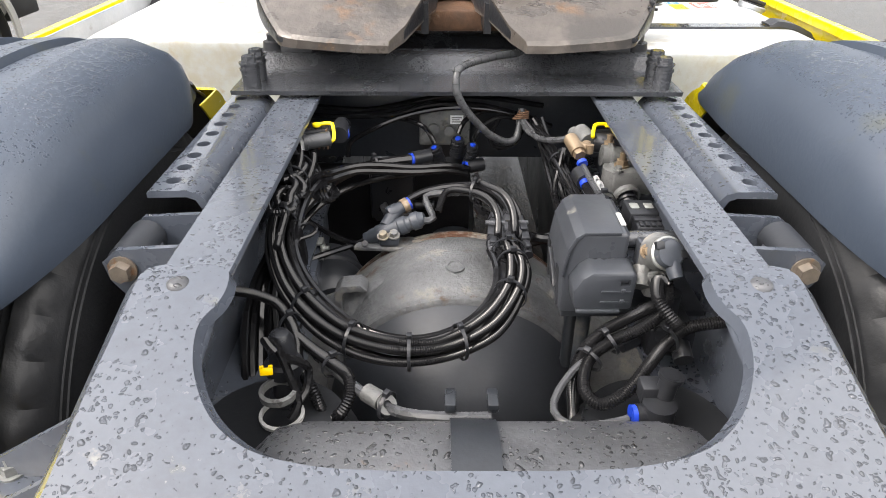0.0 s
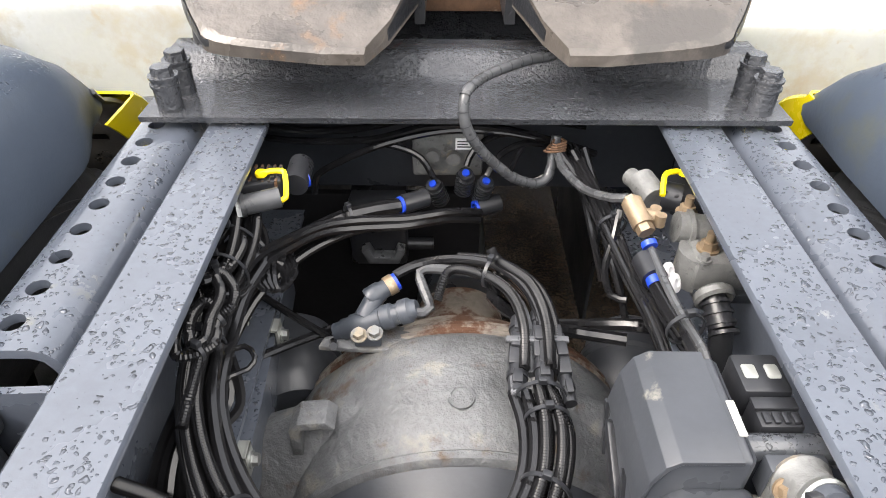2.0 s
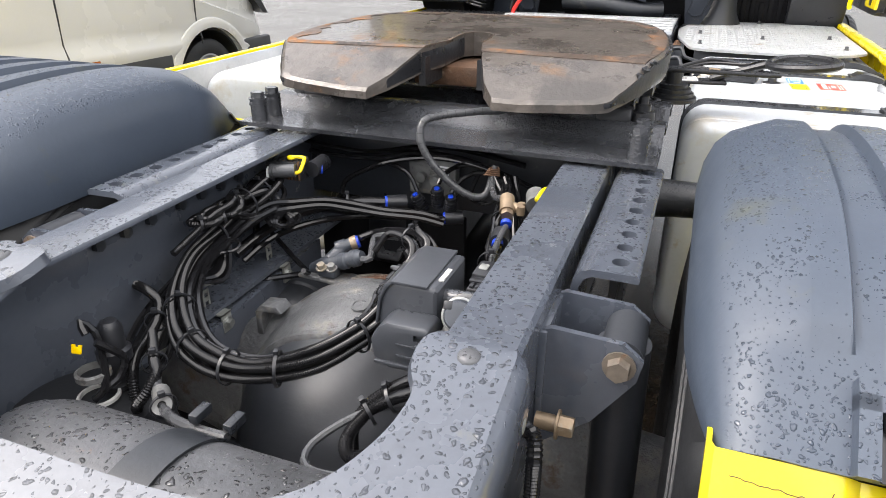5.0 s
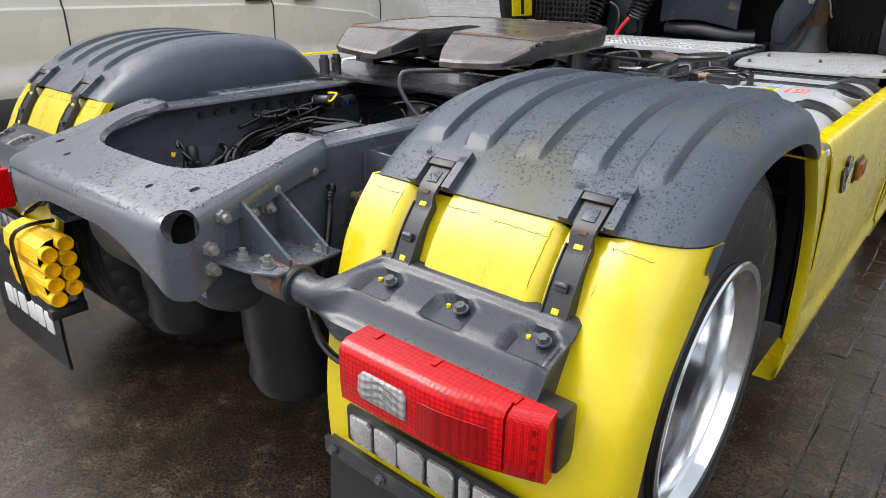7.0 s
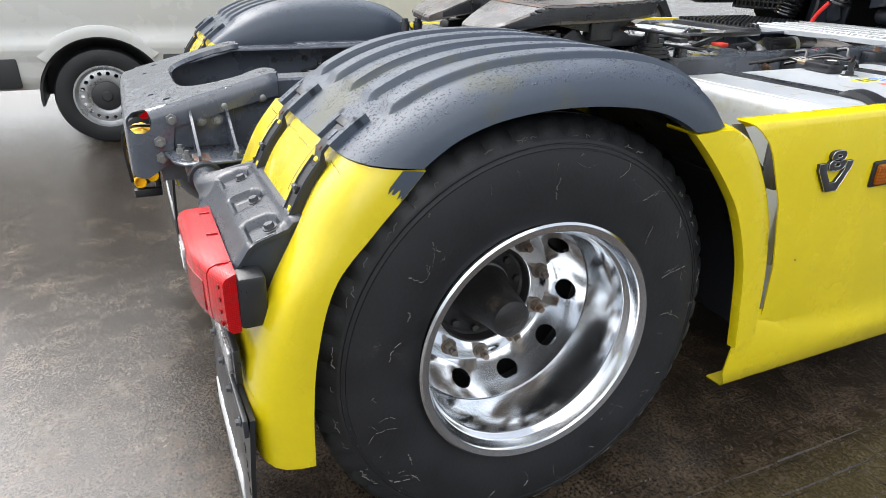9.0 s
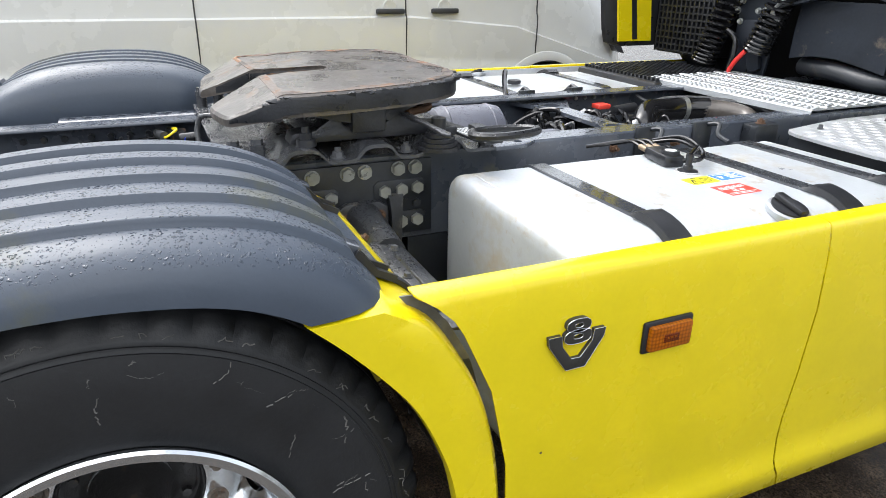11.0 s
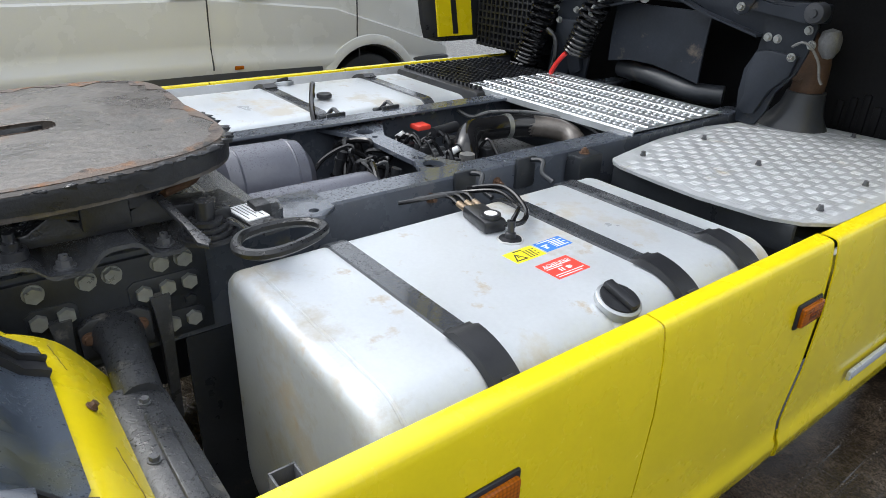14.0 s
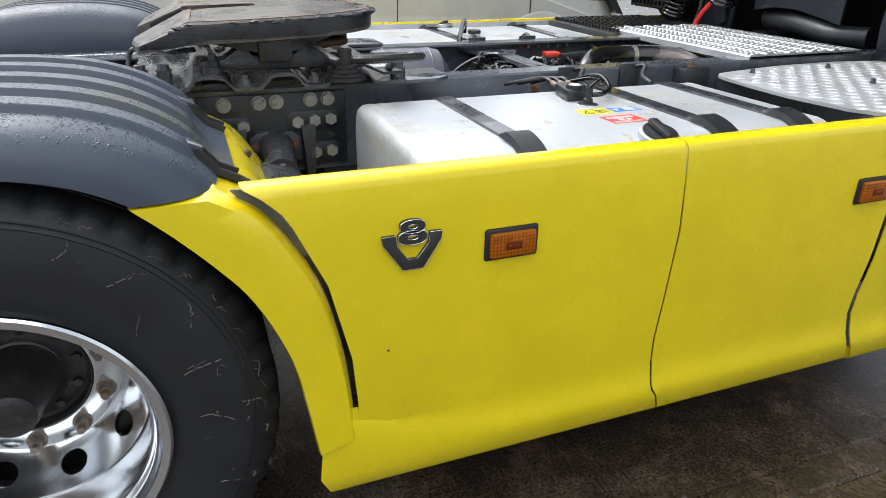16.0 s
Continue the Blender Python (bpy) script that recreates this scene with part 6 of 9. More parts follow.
        for at, ax, r0 in (((0.765, 1.500, top(0.765)), (0, 0, 1), 0.031), ((1.112, cap_y, 0.966), (0.28, 0, 0.96), 0.066)):
            m = Matrix.Translation(at) @ turn_to(ax)
            ringp = [m @ Vector(((r0 + rnd.uniform(-0.002, 0.002)) * math.cos(q), (r0 + rnd.uniform(-0.002, 0.002)) * math.sin(q), rnd.uniform(0.0, 0.002))) for q in (2 * math.pi * k / 22 for k in range(22))]
            part("sealant_bead", tube(bmn(), ringp, 0.003, seg=6, closed=True), M_SEAL, tank, "uneven bead of white sealant")
        # galvanised channel standing beside the end wall, with a bolt in it
        bm = bmn()
        box(bm, (1.132, 0.700, 0.80), (1.136, 0.742, 0.972), 0.001)
        box(bm, (1.176, 0.700, 0.80), (1.180, 0.742, 0.972), 0.001)
        box(bm, (1.1365, 0.738, 0.80), (1.1755, 0.742, 0.972), 0.001)
        box(bm, (1.1365, 0.700, 0.80), (1.1755, 0.704, 0.972), 0.001)
        lug = part("skirt_channel", bm, M_CAST, truck, "dark steel square channel behind the skirt")
        part("bolt", nut(bmn(), (1.150, 0.722, 0.925), (0.5, -0.3, 0.8), 0.013, 0.012, stud=0.014), M_BRASS, lug)
    else:
        bm = tube(bmn(), [(0.775, 1.752, 1.0), (0.775, 1.752, 1.045), (0.755, 1.745, 1.062), (0.66, 1.690, 1.03), (0.56, 1.640, 1.0), (0.50, 1.62, 0.96)], 0.012)
        part("breather_hose", bm, M_HOSE, tank, "black breather hose", mir)
        bm = lathe(bmn(), [(0.032, 0.0), (0.034, 0.012), (0.030, 0.018), (0.0, 0.018)], (0.76, 1.80, 0.998), (0, 0, 1), 24)
        part("sender_cover", bm, M_PLASTIC, tank, "", mir)
    return tank


fuel_tank(False, 0.868, 2.055, (1.130, 1.676, 1.930), 1.478, True)
fuel_tank(True, 1.00, 2.42, (1.672, 2.198), 1.775, False)
# brackets that hold the tank's straps to the rail
for s in (1, -1):
    for y in (1.655, 1.905):
        bm = bmn()
        box(bm, (s * 0.387, y - 0.04, 0.93), (s * 0.40, y + 0.04, 1.03), 0.003)
        tube(bm, [(s * 0.40, y + 0.02, 1.02), (s * 0.45, y + 0.02, 1.03), (s * 0.47, y, 1.00), (s * 0.52, y, 0.985)], 0.008)
        part("strap_anchor", bm, M_WEB, truck)
    for y in (1.533, 1.791):
        bm = nut(bmn(), (s * 0.387, y, 0.967), (s, 0, 0), 0.012, 0.012, stud=0.012)
        part("bolt", bm, M_RUST, truck, "rusty bolt")

bm = box(bmn(), (0.387, 2.10, 0.86), (0.455, 2.215, 1.012), 0.010)
bracket = part("rail_bracket", bm, M_WEB, truck, "dark steel box bracket on the rail")
part("bolt", nut(bmn(), (0.424, 2.15, 1.012), (0, 0, 1), 0.013, 0.010, stud=0.006), M_RUST, bracket, "rusty bolt")

# ---- side skirts ----
REAR_EDGE = [(0.487, 1.012), (0.52, 0.99), (0.552, 0.96), (0.607, 0.869), (0.648, 0.736), (0.672, 0.60), (0.680, 0.47), (0.677, 0.405), (0.665, 0.383), (0.61, 0.362), (0.565, 0.345)]


def skirt_side(y):
    """How far the panel's lower crease rises behind its flare."""
    return 0.355 + 0.11 * max(0.0, 1 - (y - 0.68) / 0.45) ** 2 if y < 1.13 else 0.355


def panel(ya, yb, first=False, last=False):
    """One yellow skirt panel: turned top edge, flat side, crease and foot. ya, yb give the ends by height."""
    zs = [(1.1985, 0.988), (1.1985, 1.003), (1.202, 1.0115), (1.208, 1.0128), (1.232, 1.0118), (1.243, 1.0085), (1.2485, 1.002), (1.2515, 0.988), (1.2545, 0.958), (1.257, 0.93), (1.259, 0.80), (1.257, 0.62), (1.251, 0.50), (1.246, 0.43), ("c", 0.0), ("c", -0.02), (1.243, 0.30), (1.236, 0.255), (1.222, 0.238), (1.17, 0.236)]
    n = 26
    rows = []
    for k in range(n + 1):
        row = []
        for x, z in zs:
            f = k / n
            y0, y1 = ya(max(z, 0.24)), yb(max(z, 0.24))
            if x == "c":
                y0, y1 = ya(0.36), yb(0.36)
                y = y0 + (y1 - y0) * f
                zz = skirt_side(y) + z
                xx = 1.243 if z == 0 else 1.252
                row.append((xx, y, zz))
            else:
                y = y0 + (y1 - y0) * f
                row.append((x, y, z))
        rows.append(row)
    bm = loft(bmn(), rows, loop=False)
    if sum(f.normal.x for f in bm.faces) < 0:
        bmesh.ops.reverse_faces(bm, faces=bm.faces)
    bmesh.ops.solidify(bm, geom=bm.faces[:], thickness=0.004)
    return bm


def rear_y(z):
    if z <= 0.345:
        return 0.565 + (0.345 - z) * 0.45
    pts = sorted(REAR_EDGE, key=lambda p: p[1])
    return float(np.interp(z, [p[1] for p in pts], [p[0] for p in pts]))


def seam_a(z):
    return float(np.interp(z, [0.236, 0.29, 0.36, 0.47, 0.60, 0.78, 1.0], [1.522, 1.504, 1.474, 1.452, 1.456, 1.467, 1.456]))


def seam_b(z):
    return float(np.interp(z, [0.236, 0.27, 0.36, 0.45, 0.64, 0.83, 1.0], [2.242, 2.225, 2.188, 2.156, 2.172, 2.176, 2.158]))


for mir in (False, True):
    p1 = part("skirt_panel", panel(rear_y, lambda z: seam_a(z) - 0.003), M_YELLOW, truck, "yellow painted side skirt panel behind the wheel arch edge", mir)
    p2 = part("skirt_panel", panel(lambda z: seam_a(z) + 0.003, lambda z: seam_b(z) - 0.005), M_YELLOW, truck, "yellow painted side skirt panel", mir)
    bm = panel(lambda z: seam_b(z) + 0.004, lambda z: 3.35)
    bmesh.ops.translate(bm, vec=(0.007, 0, 0.002), verts=bm.verts)
    p3 = part("skirt_panel", bm, M_YELLOW, truck, "yellow painted side skirt panel by the cab", mir)
    # pale inside of the skirts and the grey filler behind the fender
    bm = bmn()
    box(bm, (1.192 if mir else 1.200, 0.70, 0.60), (1.1975 if mir else 1.222, 3.30, 1.004 if mir else 0.93), 0.002)
    part("skirt_lining", bm, M_SKIRT_IN, truck, "pale grey inside of the skirt", mir)
    bm = bmn()
    prism(bm, [(0.50, 0.965), (0.53, 0.955), (0.56, 0.93), (0.61, 0.84), (0.65, 0.70), (0.67, 0.55), (0.68, 0.42), (0.64, 0.42), (0.63, 0.60), (0.59, 0.76), (0.53, 0.88), (0.50, 0.93)], "x", 1.17, 1.205)
    part("gap_seal", bm, M_WEB, truck, "dark seal between fender and skirt", mir)
    bm = prism(bmn(), [(0.470, 1.000), (0.505, 0.998), (0.560, 0.935), (0.606, 0.850), (0.590, 0.850), (0.530, 0.925)], "x", 1.2065, 1.2105)
    part("grey_filler", bm, M_ALU, truck, "grey filler behind the skirt edge", mir)
    bm = bmn()
    rows = []
    for x, y, z, r in ((0.425, 0.65, 0.84, 0.056), (0.46, 0.65, 0.842, 0.050), (0.52, 0.645, 0.847, 0.046), (0.62, 0.635, 0.855, 0.043), (0.72, 0.625, 0.858, 0.042)):
        rows.append([(x, y + r * math.cos(q), z + r * math.sin(q)) for q in (2 * math.pi * k / 20 for k in range(20))])
    loft(bm, rows)
    sec = [(0.572, 0.84), (0.572, 0.882), (0.584, 0.890), (0.622, 0.886), (0.652, 0.876), (0.672, 0.858), (0.672, 0.83)]
    low2 = [(y + 0.006 if y < 0.62 else y - 0.006, z - 0.006) for y, z in sec]
    loft(bm, [[(x, y, z) for y, z in sec + low2[::-1]] for x in (0.70, 0.9, 1.16)])
    prism(bm, [(0.575, 0.80), (0.575, 0.875), (0.60, 0.892), (0.70, 0.892), (0.725, 0.875), (0.725, 0.80)], "x", 0.401, 0.425, 0.004)
    for y in (0.548, 0.750):
        loft(bm, [[(0.401, y - w, z), (d, y - w, z), (d, y + w, z), (0.401, y + w, z)] for z, w, d in ((0.905, 0.022, 0.424), (0.87, 0.018, 0.430), (0.78, 0.013, 0.432), (0.55, 0.011, 0.412))])
    prism(bm, [(0.606, 0.880), (0.612, 0.893), (0.640, 0.889), (0.646, 0.872)], "x", 0.80, 1.16, 0.002)
    stay = part("fender_beam", bm, M_BEAM, truck, "black steel beam carrying the fender", mir)
    for x, y, z, ax in ((0.76, 0.622, 0.886, (0, 0.1, 1)), (0.92, 0.594, 0.888, (0, 0.1, 1)), (1.08, 0.594, 0.888, (0, 0.1, 1)), (0.426, 0.594, 0.850, (1, 0, 0)), (0.426, 0.700, 0.852, (1, 0, 0))):
        bm = nut(bmn(), (x, y, z), ax, 0.012 if ax[0] else 0.0085, 0.008)
        part("bolt", bm, M_RUST if ax[0] else M_CAST, stay, "", mir)
    part("paint_chip", box(bmn(), (1.252, 0.744, 0.622), (1.2578, 0.749, 0.627), 0.0008), M_INK, p1, "small dark chip", mir)
    # side marker lamps
    for y, z, owner in ((1.020, 0.838, p1), (2.085, 0.833, p2)):
        bm = bmn()
        box(bm, (1.256, y - 0.062, z - 0.036), (1.266, y + 0.062, z + 0.036), 0.006)
        part("marker_frame", bm, M_PLASTIC, owner, "", mir)
        bm = box(bmn(), (1.262, y - 0.053, z - 0.028), (1.277, y + 0.053, z + 0.028), 0.006)
        part("marker_lamp", bm, M_AMBER, owner, "amber side marker lamp", mir)
        bm = box(bmn(), (1.274, y - 0.020, z - 0.010), (1.2780, y + 0.018, z + 0.008), 0.001)
        core = part("marker_core", bm, M_AMBER_DARK, owner, "darker lamp core", mir)
        for q in range(3):
            part("light_dot", box(bmn(), (1.2775, y - 0.012 + 0.009 * q, z - 0.002), (1.2785, y - 0.007 + 0.009 * q, z + 0.002)), M_AMBER, core, "", mir)
        part("lens_step", box(bmn(), (1.2745, y - 0.050, z + 0.010), (1.2775, y - 0.006, z + 0.026), 0.001), M_AMBER, owner, "", mir)
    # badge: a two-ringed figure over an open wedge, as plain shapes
    wedge = [(0.736, 0.890), (0.764, 0.890), (0.767, 0.867), (0.789, 0.836), (0.809, 0.836), (0.833, 0.867), (0.836, 0.890), (0.861, 0.890), (0.859, 0.872), (0.822, 0.813), (0.779, 0.813), (0.738, 0.872)]
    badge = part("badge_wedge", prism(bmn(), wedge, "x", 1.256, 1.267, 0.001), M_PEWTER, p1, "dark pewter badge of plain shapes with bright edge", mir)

    def oval(z, ry, rz, n=28):
        return [(0.799 + ry * math.copysign(abs(math.cos(a)) ** 0.8, math.cos(a)), z + rz * math.copysign(abs(math.sin(a)) ** 0.8, math.sin(a))) for a in (2 * math.pi * j / n for j in range(n))]
    lines = bmn()
    tube(lines, [(1.2665, y, z) for y, z in wedge], 0.0008, seg=5, closed=True, raw=True)
    for z, ry, rz in ((0.9065, 0.026, 0.0140), (0.8835, 0.030, 0.0150)):
        bm = carve(prism(bmn(), oval(z, ry, rz), "x", 1.2565, 1.2685), prism(bmn(), oval(z, ry * 0.36, rz * 0.34), "x", 1.25, 1.28))
        part("badge_ring", bm, M_PEWTER, badge, "", mir)
        tube(lines, [(1.268, y, q) for y, q in oval(z, ry, rz)], 0.0008, seg=5, closed=True, raw=True)
        tube(lines, [(1.268, y, q) for y, q in oval(z, ry * 0.36, rz * 0.34)], 0.0007, seg=5, closed=True, raw=True)
    part("badge_edge", lines, M_CHROME, badge, "bright badge edge", mir)
    bm = box(bmn(), (1.262, 2.56, 0.418), (1.275, 3.2, 0.452), 0.003)
    part("trim_strip", bm, M_TANK, p3, "aluminium trim strip", mir)

# ---- walkway plates ----
# tread plate beside the cab: two sides
for mir in (False, True):
    if mir:
        # a ribbed black cover stands here instead
        bm = bmn()
        box(bm, (0.44, 2.40, 0.80), (1.10, 3.02, 1.02), 0.02)
        for i in range(20):
            for j in range(15):
                box(bm, (0.465 + 0.031 * i, 2.43 + 0.039 * j, 1.02), (0.479 + 0.031 * i, 2.45 + 0.039 * j, 1.036))
        part("battery_cover", bm, M_PLASTIC, truck, "black studded plastic battery cover", True)
        bm = nut(bmn(), (0.60, 2.458, 0.99), (0, -1, 0), 0.014, 0.02)
        nut(bm, (0.64, 2.458, 0.99), (0, -1, 0), 0.012, 0.02)
        part("cover_fitting", bm, M_BRASS, truck, "", True)
        continue
    bm = bmn()
    poly = [(0.478, 2.235), (0.505, 2.205), (0.55, 2.188), (0.70, 2.172), (0.85, 2.165), (1.05, 2.190), (1.13, 2.235), (1.185, 2.31), (1.19, 2.36), (1.19, 3.38), (1.02, 3.37), (0.66, 3.34), (0.50, 3.20), (0.44, 3.11), (0.40, 2.90), (0.41, 2.60), (0.425, 2.50), (0.46, 2.32)]
    prism(bm, poly, "z", 0.985, 0.995)
    sheet = part("tread_plate", bm, M_TREAD, truck, "aluminium tread plate walkway with raised bars")
    # woven tread: squares of five low bars, turned from one square to the next
    bm = bmn()
    step = 0.040
    for i in range(20):
        for j in range(31):
            x, y = 0.42 + step * i, 2.18 + step * j
            left = float(np.interp(y, [2.25, 2.38, 2.5, 2.9, 3.11, 3.34], [0.50, 0.475, 0.44, 0.415, 0.455, 0.70]))
            if x < left + 0.015 or x > 1.175 or y > 3.33 or y < float(np.interp(x, [0.48, 0.55, 0.85, 1.05, 1.18], [2.255, 2.205, 2.185, 2.208, 2.33])):
                continue
            for k in (-2, -1, 0, 1, 2):
                if (i + j) % 2:
                    m = Matrix.Translation((x, y + k * 0.0076, 0.995))
                else:
                    m = Matrix.Translation((x + k * 0.0076, y, 0.995)) @ pose(0, 0, 0, 0, 0, 90)
                v = [bm.verts.new(m @ Vector(p)) for p in ((-0.018, 0, 0), (0, -0.0026, 0), (0.018, 0, 0), (0, 0.0026, 0), (-0.010, 0, 0.0009), (0.010, 0, 0.0009))]
                for f in ((0, 1, 5, 4), (1, 2, 5), (2, 3, 4, 5), (3, 0, 4)):
                    bm.faces.new([v[q] for q in f])
    part("tread_pattern", bm, M_TREAD, sheet, smooth=0, kind="stuff")
    for x, y in ((0.517, 2.347), (0.511, 2.722), (0.794, 2.605), (0.563, 3.22), (0.811, 3.28), (1.092, 2.710), (1.113, 2.366)):
        bm = nut(bmn(), (x, y, 0.997), (0, 0, 1), 0.008, 0.012)
        part("plate_bolt", bm, M_CAST, sheet, "dark bolt")
    bm = bmn()
    box(bm, (0.50, 2.215, 0.90), (1.12, 2.235, 0.984), 0.004)
    box(bm, (0.55, 2.30, 0.45), (1.16, 3.25, 0.93), 0.03)
    part("silencer_box", bm, M_WEB, truck, "dull steel box under the tread plate")
# perforated walkway over the rails
bm = bmn()
box(bm, (-0.56, 2.46, 1.028), (0.385, 3.04, 1.034))
prism(bm, [(2.46, 1.028), (2.46, 1.034), (2.452, 1.028), (2.448, 1.004), (2.452, 1.004)], "x", -0.56, 0.385)
walkway = part("perforated_walkway", bm, M_GALV, truck, "galvanised perforated anti-slip walkway")
for k in range(4):
    y = 2.556 + 0.116 * k
    bm = prism(bmn(), [(y - 0.020, 1.0335), (y - 0.014, 1.039), (y + 0.014, 1.039), (y + 0.020, 1.0335)], "x", -0.558, 0.383)
    part("ridge", bm, M_GALV, walkway)
bm = bmn()
cutr = bmn()
for i in range(31):
    for j in range(10):
        # pairs of rows between smooth ridges
        band, row = divmod(j, 2)
        x, y = -0.535 + 0.030 * i + (0.015 if row else 0), 2.488 + 0.116 * band + 0.036 * row
        if x > 0.37:
            continue
        lathe(bm, [(0.0120, 0.0), (0.0095, 0.004), (0.0065, 0.005), (0.0055, 0.003), (0.0050, -0.003)], (x, y, 1.0335), (0, 0, 1), 9, closed=True)
part("grip_pattern", bm, M_GALV, walkway, kind="stuff", smooth=60)

# ---- cab back: fairings, springs, beams; an unseen cab block above shades them ----
for s, mir in ((1, False), (-1, True)):
    bm = bmn()
    rows = []
    for z, y0 in ((1.10, 2.80), (1.12, 2.735), (1.20, 2.71), (1.45, 2.67), (1.9, 2.64), (2.6, 2.65), (3.6, 2.72)):
        rows.append([(1.342, y0 + 0.03, z), (1.325, y0, z), (1.290, y0 + 0.004, z), (1.274, y0 + 0.04, z), (1.268, y0 + 0.12, z), (1.272, 3.6, z), (1.345, 3.6, z)])
    loft(bm, rows)
    fairing = part("side_fairing", bm, M_PLASTIC, truck, "black cab side fairing with yellow inset", mir)
    bm = bmn()
    rows = []
    for z, y0 in ((1.128, 2.80), (1.45, 2.755), (1.9, 2.725), (2.6, 2.735), (3.5, 2.80)):
        rows.append([(1.262, y0, z), (1.262, y0 + 0.245, z), (1.275, y0 + 0.25, z), (1.275, y0 - 0.005, z)])
    loft(bm, rows)
    part("yellow_inset", bm, M_YELLOW, fairing, "yellow fairing inset", mir)
    bm = bmn()
    rows = []
    for z, y0 in ((1.14, 2.80), (1.45, 2.75), (1.9, 2.72), (3.4, 2.78)):
        rows.append([(1.258, y0 + 0.10, z), (1.258, y0 + 0.135, z), (1.268, y0 + 0.135, z), (1.268, y0 + 0.10, z)])
    loft(bm, rows)
    part("inset_slot", bm, M_PLASTIC, fairing, "", mir)
    if s > 0:
        bm = bmn()
        tube(bm, [(1.155, 2.79, 1.137), (1.165, 2.86, 1.15), (1.175, 2.90, 1.20), (1.165, 2.90, 1.28), (1.18, 2.91, 1.36), (1.26, 2.92, 1.38)], 0.011)
        tube(bm, [(1.175, 2.90, 1.20), (1.27, 2.91, 1.21)], 0.009)
        part("grab_handle", bm, M_YELLOW, fairing, "yellow steel handle")
# cab block out of view, added to keep light off the parts below
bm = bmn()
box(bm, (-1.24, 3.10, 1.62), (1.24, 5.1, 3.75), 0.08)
part("cab_body", bm, M_CABSHADE, truck, "unseen cab block above, near-black to hold the shade")
# ribbed wall whose near-black colour stands for the deep shade there
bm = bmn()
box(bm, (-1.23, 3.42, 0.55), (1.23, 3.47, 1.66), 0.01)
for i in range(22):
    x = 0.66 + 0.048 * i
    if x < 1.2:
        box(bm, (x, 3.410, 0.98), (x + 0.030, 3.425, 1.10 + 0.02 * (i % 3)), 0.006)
part("engine_bulkhead", bm, M_CABSHADE, truck, "ribbed engine compartment wall, shade in its near-black colour")
for sx in (1, -1):
    bm = bmn()
    rows = []
    for z, y in ((0.96, 3.36), (1.05, 3.28), (1.18, 3.24), (1.35, 3.26)):
        rows.append([(sx * 0.95, y, z), (sx * 1.22, y - 0.03, z), (sx * 1.22, 3.44, z), (sx * 0.95, 3.44, z)])
    loft(bm, rows)
    part("wheel_arch_liner", bm, M_PLASTIC, truck)
# cab cross beam with its arms, springs and dampers
bm = bmn()
box(bm, (-0.72, 3.16, 1.42), (0.10, 3.24, 1.52), 0.015)
box(bm, (0.10, 3.20, 1.40), (0.62, 3.26, 1.47), 0.01)
beam = part("cab_cross_beam", bm, M_CABSTEEL_SHADED, truck, "blue-grey steel cab suspension beam")
for s, mir in ((1, False), (-1, True)):
    bm = bmn()
    prism(bm, [(0.42, 1.0), (0.50, 1.0), (0.535, 1.06), (0.555, 1.14), (0.615, 1.22), (0.640, 1.30), (0.655, 1.40), (0.60, 1.48), (0.43, 1.465), (0.17, 1.485), (0.09, 1.458), (0.20, 1.408), (0.451, 1.347), (0.446, 1.29), (0.409, 1.21), (0.405, 1.12)],
          "y", 3.085, 3.10, 0.002)
    arm = part("cab_support", bm, M_CABSTEEL_SHADED, truck, "blue-grey steel cab support plate", mir)
    bm = bmn()
    prism(bm, [(0.428, 1.06), (0.455, 1.042), (0.50, 1.047), (0.518, 1.09), (0.54, 1.144), (0.605, 1.215), (0.622, 1.29), (0.50, 1.298), (0.452, 1.285), (0.435, 1.20), (0.445, 1.12)], "y", 3.058, 3.084, 0.006)
    part("foot_plate", bm, M_CABSTEEL_SHADED, arm, "", mir)
    bm = bmn()
    prism(bm, [(0.05, 1.452), (0.20, 1.400), (0.452, 1.340), (0.452, 1.350), (0.20, 1.410), (0.05, 1.462)], "y", 3.04, 3.084)
    part("plate_flange", bm, M_CABSTEEL_SHADED, arm, "", mir)
    rows = []
    for x, z, h in ((0.395, 1.462, 0.026), (0.44, 1.456, 0.020), (0.50, 1.446, 0.018), (0.57, 1.442, 0.022), (0.62, 1.446, 0.034), (0.66, 1.450, 0.036)):
        rows.append([(x, 3.035, z - h), (x, 3.035, z + h), (x, 3.06, z + h), (x, 3.06, z - h)])
    link = part("roller_link", loft(bmn(), rows), M_CABSTEEL_SHADED, arm, "bowed steel link", mir)
    bm = lathe(bmn(), [(0.0, 0.030), (0.014, 0.030), (0.016, 0.022), (0.034, 0.020), (0.038, 0.012), (0.038, -0.03), (0.0, -0.03)], (0.652, 3.045, 1.450), (0, -1, 0), 28)
    part("roller", bm, M_AXLE_DARK, link, "grey rubber roller", mir)
    bm = bmn()
    prism(bm, [(0.335, 1.46), (0.345, 1.425), (0.375, 1.412), (0.405, 1.425), (0.415, 1.455), (0.44, 1.50), (0.52, 1.57), (0.36, 1.62), (0.32, 1.56)], "y", 3.022, 3.034, 0.004)
    part("hanger", bm, M_CABSTEEL_SHADED, arm, "", mir)
    for x, z, y in ((0.477, 1.342, 3.085), (0.516, 1.340, 3.085), (0.598, 1.285, 3.058), (0.625, 1.385, 3.085), (0.375, 1.446, 3.022), (0.648, 1.335, 3.085)):
        bm = nut(bmn(), (x, y, z), (0, -1, 0), 0.0125, 0.012)
        part("bolt", bm, M_ZINC, arm, "", mir)
bm = bmn()
